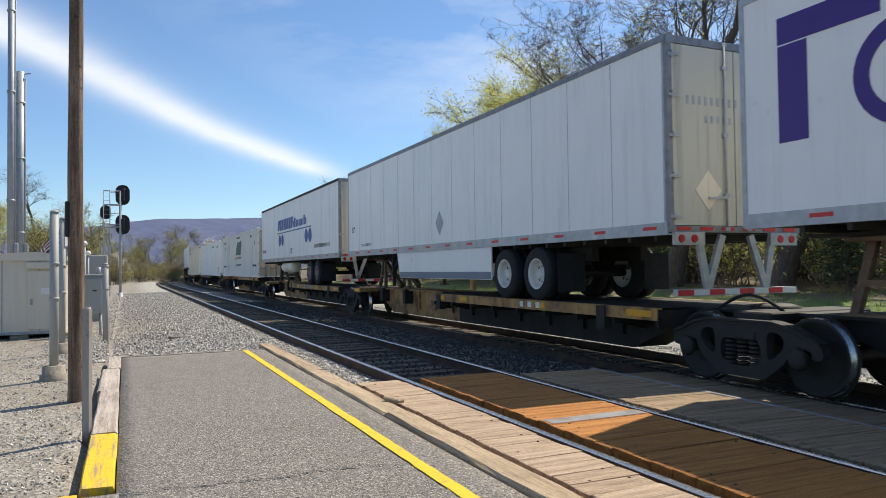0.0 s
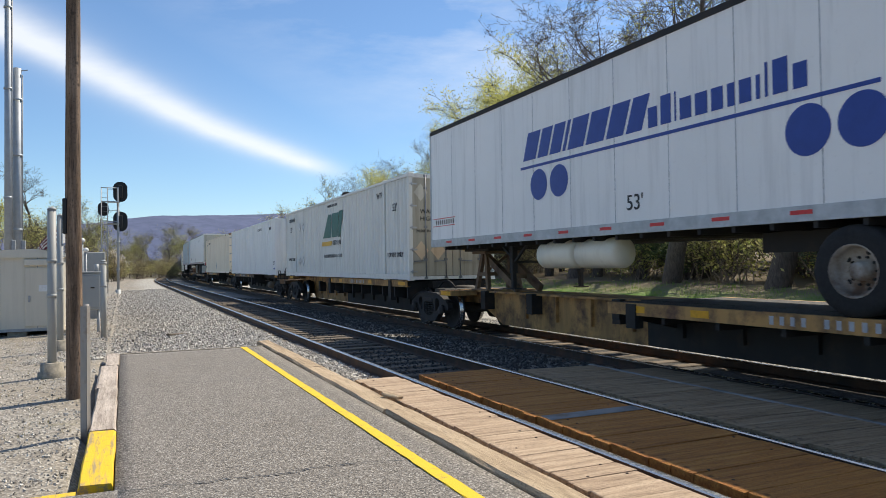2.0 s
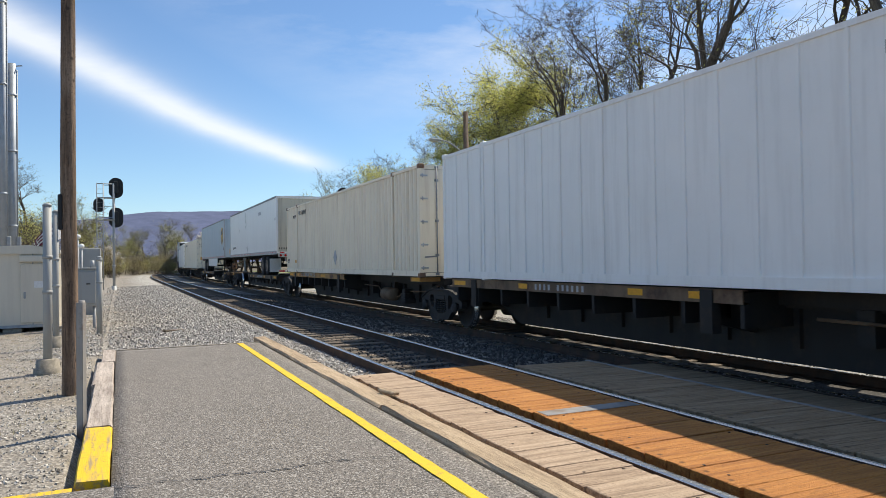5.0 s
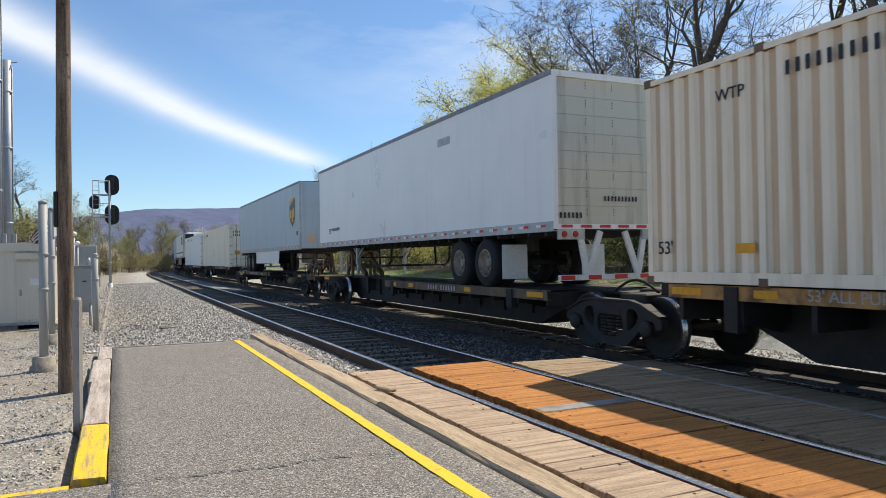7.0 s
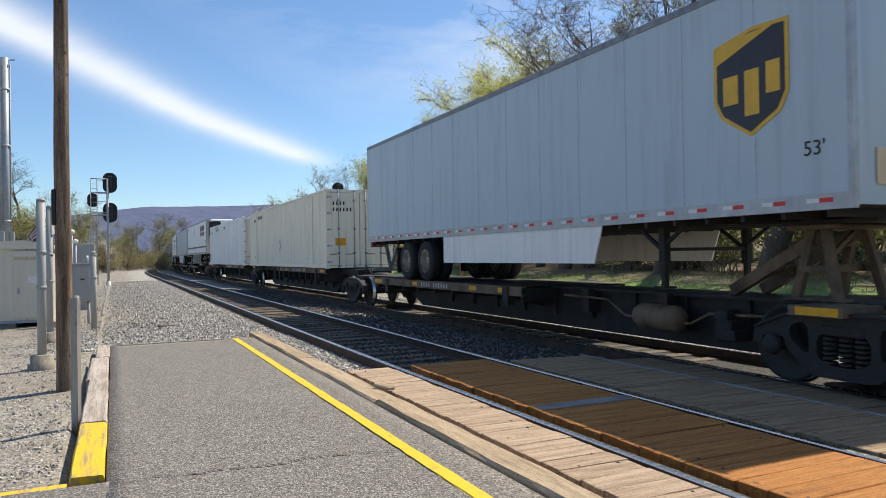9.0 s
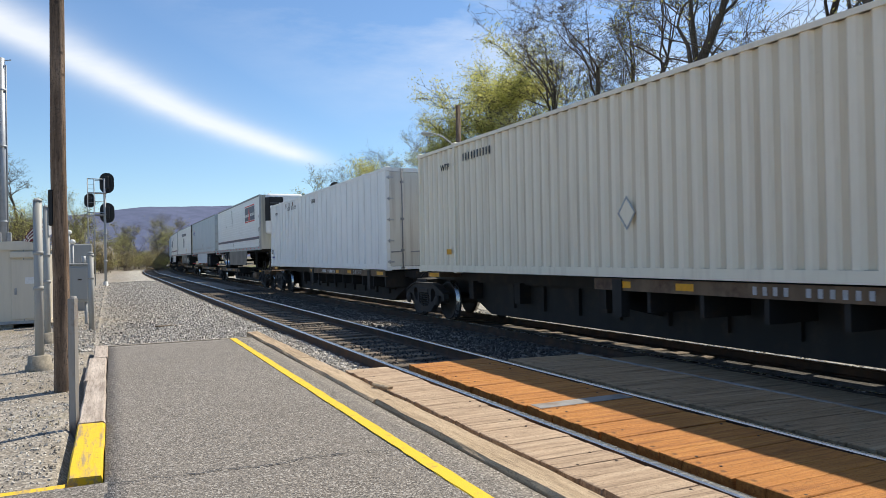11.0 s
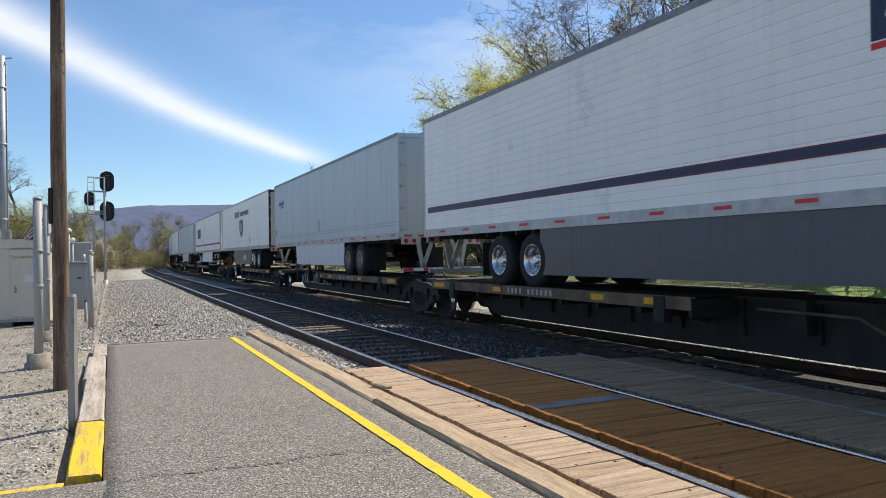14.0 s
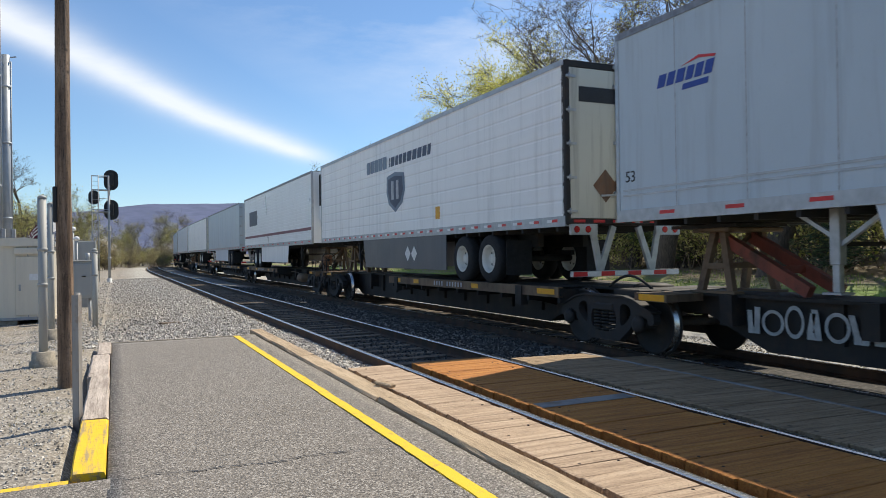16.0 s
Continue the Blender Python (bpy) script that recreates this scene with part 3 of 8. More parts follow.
    M["gold"] = plain("gold", (0.72, 0.42, 0.035), 0.4, 0, 0.1)
    M["brown_black"] = plain("brown_black", (0.030, 0.026, 0.030), 0.35, 0, 0.2)
    M["faded"] = plain("faded", (0.42, 0.43, 0.46), 0.5, 0, 0.2)
    M["skirt_dark"] = worn_paint("skirt_dark", (0.085, 0.095, 0.11), (0.04, 0.04, 0.04), 0.3, 0.4)
    M["skirt_band"] = worn_paint("skirt_band", (0.16, 0.20, 0.26), (0.08, 0.08, 0.08), 0.3, 0.45)
    M["maroon"] = plain("maroon", (0.16, 0.02, 0.045), 0.4)
    M["graffiti"] = plain("graffiti", (0.40, 0.41, 0.41), 0.5, 0, 0.25, 9)
    M["red_iron"] = rusty("red_iron", (0.30, 0.075, 0.045), (0.12, 0.05, 0.03), 0.35)
    M["lens_red"] = plain("lens_red", (0.45, 0.012, 0.012), 0.2)


train_materials()


def bar(bm, p0, p1, w, h, mat=0, soft_edge=0.0):
    """A square bar from p0 to p1: w across (x), h the other way."""
    p0, p1 = Vector(p0), Vector(p1)
    d = p1 - p0
    y = d.normalized()
    x = Vector((1, 0, 0)) if abs(y.x) < 0.9 else Vector((0, 1, 0))
    z = x.cross(y).normalized()
    x = y.cross(z).normalized()
    m = Matrix((x, y, z)).transposed().to_4x4()
    m.translation = p0
    vs = box(bm, -w / 2, w / 2, 0, d.length, -h / 2, h / 2, mat, m)
    if soft_edge:
        bmesh.ops.bevel(bm, geom=list({e for v in vs for e in v.link_edges}), offset=soft_edge, segments=2, affect="EDGES", profile=0.5)


def flat(bm, x, pts, mat=0, thick=0.004):
    """A thin sheet of paint on a side wall, from (y, z) corners."""
    plate(bm, pts, x - thick, x, mat)


def rect(y0, y1, z0, z1, slant=0.0):
    return [(y0, z0), (y1, z0), (y1 + slant, z1), (y0 + slant, z1)]


def ring_pts(cy, cz, ry, rz, n=28):
    return [(cy + ry * math.cos(2 * math.pi * i / n), cz + rz * math.sin(2 * math.pi * i / n)) for i in range(n)]


def decal(parent, name, mat, shapes, x, label=""):
    for pts in shapes:
        bm = bmesh.new()
        flat(bm, x, pts)
        part(name, mended(bm), M[mat], parent, label)


def ring(parent, name, mat, cy, cz, ry, rz, qy, qz, label=""):
    """A painted ring on the side wall."""
    bm = bmesh.new()
    n = 30
    loops = [[bm.verts.new((SIDE_X - d, y, z)) for y, z in ring_pts(cy, cz, a, b, n)] for a, b, d in ((ry, rz, 0), (ry, rz, 0.005), (qy, qz, 0.005), (qy, qz, 0))]
    for a, b in zip(loops, loops[1:]):
        for i in range(n):
            bm.faces.new((a[i], a[(i + 1) % n], b[(i + 1) % n], b[i]))
    return part(name, mended(bm), M[mat], parent, label)


GLYPHS = {}


def lettering(parent, text, mat, x, y, z, size, face="side", name="lettering"):
    """Words on the viewer's side wall (they read towards -Y) or on the near end."""
    key = (text, mat)
    if key not in GLYPHS:
        cu = bpy.data.curves.new("lettering", "FONT")
        cu.body, cu.size, cu.extrude, cu.resolution_u = text, 1.0, 0.004, 3
        ob = bpy.data.objects.new("lettering", cu)
        me = bpy.data.meshes.new_from_object(ob)
        bpy.data.objects.remove(ob)
        me.materials.clear()
        me.materials.append(M[mat])
        GLYPHS[key] = me
    r = Matrix(((0, 0, -1, 0), (-1, 0, 0, 0), (0, 1, 0, 0), (0, 0, 0, 1))) if face == "side" else Matrix(((1, 0, 0, 0), (0, 0, -1, 0), (0, 1, 0, 0), (0, 0, 0, 1)))
    m = Matrix.Translation((x, y, z)) @ r @ Matrix.Diagonal((size, size, 1, 1))
    ob = new(name, GLYPHS[key])
    ob.parent = parent
    ob.matrix_local = m
    return ob


# -- shared meshes: bogie, wheelset, road wheel --
def wheelset_mesh():
    bm = bmesh.new()
    tube(bm, (-1.02, 0, 0), (1.02, 0, 0), 0.085, seg=14)
    for k in (-1, 1):
        prof = [(0.68, 0.12), (0.685, 0.40), (0.685, 0.512), (0.715, 0.512), (0.722, 0.482), (0.815, 0.476), (0.815, 0.43), (0.775, 0.40), (0.745, 0.20), (0.80, 0.14), (0.81, 0.09)]
        prof = [(k * h, r) for h, r in prof]
        lathe(bm, prof, "X", 36)
    for f in bm.faces:
        c = f.calc_center_median()
        if 0.47 < math.hypot(c.y, c.z) < 0.50 and 0.72 < abs(c.x) < 0.83:
            f.material_index = 1
    # dark and bright spots of grease and chalk show that the wheel turns
    for k in (-1, 1):
        for a in (0.4, 2.3, 4.1):
            y, z = 0.31 * math.cos(a), 0.31 * math.sin(a)
            lathe(bm, [(k * 0.745, 0.03), (k * 0.775, 0.026)], "X", 8, 0, (0, y, z))
    return mesh_of("wheelset", mended(bm), [M["wheel_steel"], M["tread"]])


def rounded(pts, times):
    """Cut the corners of a closed outline."""
    for _ in range(times):
        out = []
        for (a, b), (c, d) in zip(pts, pts[1:] + pts[:1]):
            out += [(a * 0.78 + c * 0.22, b * 0.78 + d * 0.22), (a * 0.22 + c * 0.78, b * 0.22 + d * 0.78)]
        pts = out
    return pts


def cast(bm, rims, x0, x1):
    """A thick plate in the (y, z) plane: the first outline is its edge, the others are holes."""
    tmp = bmesh.new()
    edges_of = []
    for pts in rims:
        vs = [tmp.verts.new((0, y, z)) for y, z in pts]
        edges_of += [tmp.edges.new((a, b)) for a, b in zip(vs, vs[1:] + vs[:1])]
    bmesh.ops.triangle_fill(tmp, use_beauty=True, use_dissolve=False, edges=edges_of, normal=(1, 0, 0))
    tmp.verts.index_update()
    flats = [[v.index for v in f.verts] for f in tmp.faces]
    cos = [v.co.copy() for v in tmp.verts]
    tmp.free()
    a = [bm.verts.new((x0, c.y, c.z)) for c in cos]
    b = [bm.verts.new((x1, c.y, c.z)) for c in cos]
    for f in flats:
        bm.faces.new([a[i] for i in f])
        bm.faces.new([b[i] for i in reversed(f)])
    at = 0
    for pts in rims:
        n = len(pts)
        for i in range(n):
            j = (i + 1) % n
            bm.faces.new((a[at + i], a[at + j], b[at + j], b[at + i]))
        at += n


def bogie_mesh():
    bm = bmesh.new()
    for k in (-1, 1):
        x = k * 1.0
        w = 0.15
        half = [(0.0, 0.89), (0.52, 0.89), (0.78, 0.84), (1.02, 0.74), (1.20, 0.67), (1.24, 0.50), (1.10, 0.47), (1.06, 0.60), (0.78, 0.60), (0.74, 0.44), (0.44, 0.20), (0.36, 0.16), (0.0, 0.16)]
        outer = half + [(-a, b) for a, b in half[-2:0:-1]]
        window = [(-0.33, 0.30), (0.33, 0.30), (0.33, 0.70), (-0.33, 0.70)]
        eye = [(0.43, 0.40), (0.56, 0.46), (0.70, 0.60), (0.68, 0.72), (0.54, 0.78), (0.43, 0.74)]
        rims = [rounded(outer, 1), rounded(window, 2), rounded(eye, 2), rounded([(-a, b) for a, b in eye], 2)]
        cast(bm, rims, x - 0.07, x + 0.07)
        # a raised flange along the top chord
        for p, q in zip(half[:4], half[1:5]):
            for s in (-1, 1):
                bar(bm, (x, s * p[0], p[1]), (x, s * q[0], q[1]), w * 1.35, 0.035, 0, 0.008)
        for s in (-1, 1):
            lathe(bm, [(x - 0.10, 0.13), (x + k * 0.10, 0.14), (x + k * 0.15, 0.11), (x + k * 0.17, 0.05)], "X", 14, 0, (0, s * 0.915, AXLE))
        for y in (-0.2, 0.0, 0.2):
            for n in range(6):
                z = 0.31 + 0.055 * n
                lathe(bm, [(z, 0.070), (z + 0.012, 0.085), (z + 0.026, 0.085), (z + 0.038, 0.070)], "Z", 10, 0, (x, y, 0))
        bbox(bm, x - 0.09, x + 0.09, -0.26, 0.26, 0.645, 0.76, 0.015)
    bbox(bm, -0.98, 0.98, -0.17, 0.17, 0.60, 0.80, 0.02)
    lathe(bm, [(0.78, 0.2), (0.90, 0.2)], "Z", 16)
    for s in (-1, 1):
        bar(bm, (-0.8, s * 0.36, 0.42), (0.8, s * 0.36, 0.42), 0.12, 0.10)
    return mesh_of("bogie", mended(bm), M["bogie"])


WHEELSET, BOGIE = wheelset_mesh(), bogie_mesh()


def add_bogie(car, y):
    b = share("bogie", BOGIE, car, pose(0, y, 0), "cast steel bogie with coil springs")
    for s in (-1, 1):
        w = share("wheelset", WHEELSET, b, pose(0, s * 0.915, AXLE), "dark steel wheels with bright treads")
        WHEELS.append((w, s * 0.915))


def tyre_mesh():
    bm = bmesh.new()
    for x in (-0.155, 0.155):
        lathe(bm, [(x - 0.13, 0.29), (x - 0.135, 0.40), (x - 0.12, 0.475), (x - 0.085, 0.505), (x + 0.085, 0.505), (x + 0.12, 0.475), (x + 0.135, 0.40), (x + 0.13, 0.29)], "X", 30, caps=(False, False))
    return mesh_of("tyre", mended(bm), M["rubber"])


def rim_mesh(mat):
    bm = bmesh.new()
    lathe(bm, [(-0.29, 0.295), (-0.292, 0.28), (-0.20, 0.262), (-0.14, 0.25), (-0.115, 0.20), (-0.10, 0.11), (-0.22, 0.10), (-0.24, 0.06)], "X", 26, caps=(False, True))
    lathe(bm, [(0.29, 0.295), (0.292, 0.28), (0.20, 0.262), (0.14, 0.25), (0.115, 0.20), (0.10, 0.11), (0.22, 0.10), (0.24, 0.06)], "X", 20, caps=(False, True))
    for i in range(10):
        a = 2 * math.pi * i / 10
        lathe(bm, [(-0.105, 0.018), (-0.135, 0.014)], "X", 6, 1, (0, 0.155 * math.cos(a), 0.155 * math.sin(a)))
    for i in range(5):
        a = 2 * math.pi * (i + 0.5) / 5
        lathe(bm, [(-0.118, 0.034), (-0.124, 0.030)], "X", 10, 1, (0, 0.215 * math.cos(a), 0.215 * math.sin(a)))
    return mesh_of("rim", mended(bm), [M[mat], M["dark_frame"]])


TYRE, RIMS = tyre_mesh(), {k: rim_mesh(k) for k in ("rim_white", "rim_rust", "chrome")}


# -- the spine cars --
def spine_car(i):
    """One unit of a spine car: its origin is at the near end of its load, on the rails."""
    n, ln = NEAR[i], SPAN[i]
    flip = i in FLIPPED or i == 5
    near_gap = n - (NEAR[i - 1] + SPAN[i - 1]) if i - 1 in NEAR else 2.0
    far_gap = (NEAR[i + 1] - n - ln) if i + 1 in NEAR else 2.0
    head = i - 1 in COUPLED
    tail = i in COUPLED
    main = ("car_yellow", "car_brown", "car_brown")[0 if i <= 3 or i == 5 else 1 if i not in (4, 10) else 2]
    y0 = -near_gap / 2 + (0.45 if head else 0.03)
    y1 = ln + far_gap / 2 - (0.45 if tail else 0.03)
    words = {"car_yellow": "yellow-brown", "car_brown": "dark brown"}[main]
    lift = 0.21 if i in (3, 4, 5, 8, 9) else 0.0
    car = thing("spine_car", f"{words} rusty steel spine flatcar carrying one load", "railway car", "cars of the freight train")
    # the long beam, deeper in its middle
    bm = bmesh.new()
    prof = [(y0, 0.66), (y0, 0.98), (y1, 0.98), (y1, 0.66), (ln - 0.9, 0.66), (ln - 2.0, 0.21), (2.0, 0.21), (0.9, 0.66)]
    plate(bm, prof, -0.36, 0.36)
    for y in [2.2 + 1.2 * k for k in range(int((ln - 4) / 1.2))]:
        box(bm, -0.43, 0.43, y, y + 0.03, 0.42, 0.96)
    box(bm, -0.50, 0.50, y0 + 0.1, y1 - 0.1, 0.94, 0.985)
    if lift:
        box(bm, -0.62, 0.62, y0 + 0.7, y1 - 0.7, 0.987, 0.965 + lift)
    # shade under the wheel platform painted as black, car paint on the bare half
    cut = ln - 9.1 if flip else 9.1
    bmesh.ops.bisect_plane(bm, geom=bm.verts[:] + bm.edges[:] + bm.faces[:], plane_co=(0, cut, 0), plane_no=(0, 1, 0))
    for f in bm.faces:
        f.material_index = 1 if (f.calc_center_median().y > cut) != flip else 0
    part("centre_beam", mended(bm), [M["car_black"], M[main if i in (1, 2, 3) else "car_black"]], car)
    # wheel platform with its side sills
    a, b = (ln - 9.0, ln - 0.35) if flip else (0.35, 9.0)
    for k in (-1, 1):
        bm = bmesh.new()
        x = k * 1.24
        box(bm, x - 0.012, x + 0.012, a, b, 0.80 + lift, 0.985 + lift)
        for z in (0.80 + lift, 0.965 + lift):
            box(bm, min(x, x - k * 0.09), max(x, x - k * 0.09), a, b, z, z + 0.02)
        for q in range(int((b - a) / 1.05) + 1):
            y = a + q * 1.05
            box(bm, min(x, x - k * 0.9) + 0.02, max(x, x - k * 0.9) - 0.02, y, y + 0.07, 0.70, 0.95 + lift, 1)
        part("side_sill", mended(bm), [M[main], M["car_black"]], car)
        bm = bmesh.new()
        pts = []
        for c in range(7):
            xx = 0.54 + 0.102 * c
            pts += [(xx, 0.962 + lift), (xx, 0.984 + lift), (xx + 0.085, 0.984 + lift), (xx + 0.085, 0.962 + lift)]
        va = [bm.verts.new((k * x2, a + 0.05, z2)) for x2, z2 in pts]
        vb = [bm.verts.new((k * x2, b - 0.05, z2)) for x2, z2 in pts]
        for c in range(len(pts) - 1):
            bm.faces.new((va[c], va[c + 1], vb[c + 1], vb[c]))
        part("walkway", mended(bm), M["car_black"], car, "slatted steel wheel tread plate")
        for q in ([(b - 0.62, 0.55), (b - 1.85, 0.35), (b - 6.1, 0.6)] if i == 5 else [(a + 0.12, 0.55), (3.55, 0.38), (4.95, 0.32), (8.3, 0.5)] if i == 9
                  else [(b - 0.70, 0.58), (b - 3.4, 0.32), (a + 1.9, 0.34), (a + 0.6, 0.34)] if flip else [(a + 0.12, 0.58), (a + 3.1, 0.32), (b - 2.2, 0.34), (b - 0.9, 0.34)]):
            decal(car, "reflector", "amber", [rect(q[0], q[0] + q[1], 0.845 + lift, 0.945 + lift)], x + k * 0.012 + (0.004 if k > 0 else 0.0), "amber reflective strip")
        # container pedestal on the sill
        for y in ((b - 1.15, a + 0.6) if flip else (a + 1.35, b - 0.6)):
            bm = bmesh.new()
            bar(bm, (k * 1.2, y, 0.60), (k * 1.2, y, 0.975 + lift), 0.16, 0.22)
            bar(bm, (k * 0.4, y, 0.62), (k * 1.2, y, 0.80), 0.1, 0.12)
            part("pedestal", bm, M["car_black"], car)
    # faded letters on the sill
    y = a + (5.1 if i == 9 else 3.9 if not flip else 3.4)
    big = i in (9, 1)
    if i == 1:
        for q in range(3):
            decal(car, "stencil", "white_tape", [rect(a + 3.29 + 0.30 * q, a + 3.42 + 0.30 * q, 0.84, 0.95)], -1.2525, "pale stencilled bar on the sill")
    for w in (0.11,) * 6 + (0.0,) + (0.11,) * 4:
        if w and i not in (1, 5):
            decal(car, "stencil", "white_tape" if big else "faded", [rect(y, y + w * (0.7 if big else 0.55), 0.84 + lift, 0.945 + lift)], -1.2525, "pale stencilled bar on the sill")
        y += 0.16 if big else 0.15
    if i == 5:
        lettering(car, "53' ALL PURPOSE SPINE CAR", "graffiti", -1.2535, 13.55, 0.845 + lift, 0.19)
    if i == 9:
        lettering(car, "2-28 / 1-57", "graffiti", -1.2535, 3.3, 0.84 + lift, 0.19)
    # outriggers and brackets on the bare half
    c, d = (0.6, ln - 9.3) if flip else (9.3, ln - 0.6)
    for y in (c + 0.2, (c + d) / 2, d - 1.0):
        for k in (-1, 1):
            bm = bmesh.new()
            plate(bm, [(y, 0.55), (y, 0.98), (y + 0.22, 0.98), (y + 0.22, 0.55)], k * 0.36, k * 0.62)
            part("outrigger", mended(bm), M["car_black"], car)
    for k in (-1, 1) if i else ():
        bm = bmesh.new()
        box(bm, min(k * 0.5, k * 1.2), max(k * 0.5, k * 1.2), (c if flip else d) - 0.35, (c if flip else d) + 0.35, 0.86 + lift, 0.975 + lift)
        flat(bm, k * 1.2 + (0.004 if k > 0 else -0.0), rect((c if flip else d) - 0.3, (c if flip else d) + 0.25, 0.87 + lift, 0.965 + lift), 1)
        part("end_bracket", mended(bm), [M[main], M["amber"]], car)
    # air tank and pipes hang on the bare half
    hung = -1 if flip else 1
    bm = bmesh.new()
    ty = (c + d) / 2
    lathe(bm, [(ty - 0.48, 0.05), (ty - 0.45, 0.16), (ty - 0.38, 0.20), (ty + 0.38, 0.20), (ty + 0.45, 0.16), (ty + 0.48, 0.05)], "Y", 18, 0, (0.78 * hung, 0, 0.62))
    part("air_tank", mended(bm), M["car_brown"], car, "rusty brake air reservoir")
    bm = bmesh.new()
    pts = [(-0.66, c + 0.3, 0.78), (-0.66, ty - 0.9, 0.72), (-0.72, ty - 0.6, 0.56), (-0.70, ty + 0.9, 0.58), (-0.66, ty + 1.4, 0.82), (-0.66, d - 0.3, 0.84)]
    pipe(bm, [Vector((-hung * p[0], p[1], p[2])) for p in pts], 0.022)
    part("brake_pipe", bm, M["car_brown"], car)
    bm = bmesh.new()
    yv = ty - 1.6
    for z in range(3):
        bbox(bm, -0.92 + 0.04 * z if flip else 0.56, -0.56 if flip else 0.92 - 0.04 * z, yv + 0.1 * z, yv + 0.34 + 0.05 * z, 0.40 + 0.13 * z, 0.55 + 0.13 * z, 0.02)
    part("brake_valve", bm, M["car_black"], car)
    # end platforms: articulation, or coupler with steps and hand brake
    if head or tail:
        for on, y, s in ((head, y0, -1), (tail, y1, 1)):
            if not on:
                continue
            bm = bmesh.new()
            box(bm, -1.25, 1.25, min(y, y - s * 0.16), max(y, y - s * 0.16), 0.78, 1.0)
            box(bm, -1.25, 1.25, min(y - s * 0.16, y - s * 0.9), max(y - s * 0.16, y - s * 0.9), 0.955, 0.985)
            part("end_sill", mended(bm), M["car_brown"], car)
            for k in (-1, 1):
                bm = bmesh.new()
                for yy in (y - s * 0.06, y - s * 0.48):
                    tube(bm, (k * 1.24, yy, 0.98), (k * 1.24, yy, 0.36), 0.016, seg=8)
                for z in (0.36, 0.58, 0.80):
                    tube(bm, (k * 1.24, y - s * 0.06, z), (k * 1.24, y - s * 0.48, z), 0.016, seg=8)
                part("step_ladder", bm, M["bogie"], car)
            for k in (-1, 1):
                bm = bmesh.new()
                for yy in (y - s * 0.06, y - s * 0.62):
                    tube(bm, (k * 1.22, yy, 0.98), (k * 1.22, yy, 1.42), 0.016, seg=8)
                tube(bm, (k * 1.22, y - s * 0.06, 1.42), (k * 1.22, y - s * 0.62, 1.42), 0.016, seg=8)
                part("grab_rail", bm, M["bogie"], car)
            bm = bmesh.new()
            bbox(bm, -0.14, 0.14, min(y, y + s * 0.42), max(y, y + s * 0.42), 0.70, 0.92, 0.03)
            bbox(bm, -0.2, 0.2, min(y + s * 0.24, y + s * 0.42), max(y + s * 0.24, y + s * 0.42), 0.66, 0.96, 0.04)
            part("coupler", bm, M["bogie"], car)
            bm = bmesh.new()
            way = []
            for q in range(9):
                u = q / 8
                p = Vector((-0.45 + 0.1 * u, y + s * 0.42 * u, 0.80 - 0.34 * math.sin(math.pi * u * 0.8)))
                way.append(p)
            pipe(bm, way, 0.028)
            part("air_hose", bm, M["rubber"], car)
            if s < 0:
                bm = bmesh.new()
                hx, hy, hz = -0.75, y - 0.02, 1.42
                bbox(bm, hx - 0.17, hx + 0.17, hy - 0.02, hy + 0.16, 1.22, 1.62, 0.03)
                bar(bm, (hx, hy + 0.12, 0.98), (hx, hy + 0.12, 1.3), 0.12, 0.08)
                part("brake_stand", bm, M["rust_iron"], car)
                bm = bmesh.new()
                pts = [(hx + 0.27 * math.cos(2 * math.pi * q / 20), hy - 0.09, hz + 0.27 * math.sin(2 * math.pi * q / 20)) for q in range(20)]
                for q in range(20):
                    tube(bm, pts[q], pts[(q + 1) % 20], 0.018, seg=6, caps=False)
                for q in range(0, 20, 4):
                    tube(bm, (hx, hy - 0.06, hz), pts[q], 0.013, seg=6)
                tube(bm, (hx, hy - 0.12, hz), (hx, hy + 0.02, hz), 0.05, seg=10)
                part("brake_wheel", bm, M["car_black"], car, "dark iron hand brake wheel")
    if not tail:
        bm = bmesh.new()
        lathe(bm, [(0.80, 0.34), (1.02, 0.34), (1.06, 0.2)], "Z", 18, 0, (0, ln + far_gap / 2, 0))
        bbox(bm, -0.95, 0.95, ln + far_gap / 2 - 0.75, ln + far_gap / 2 - 0.12, 0.86, 1.0, 0.02)
        part("joint_casting", bm, M["car_black"], car)
        bm = bmesh.new()
        way = []
        for q in range(11):
            u = q / 10
            p = Vector((-0.55, ln + far_gap / 2 - 0.6 + 1.1 * u, 1.0 + 0.20 * math.sin(math.pi * u)))
            way.append(p)
        pipe(bm, way, 0.024)
        part("air_hose", bm, M["rubber"], car)
        add_bogie(car, ln + far_gap / 2 - {8: 0.88, 0: 0.35}.get(i, 0.0))
    else:
        add_bogie(car, ln - 0.75)
    if head:
        add_bogie(car, 0.35)
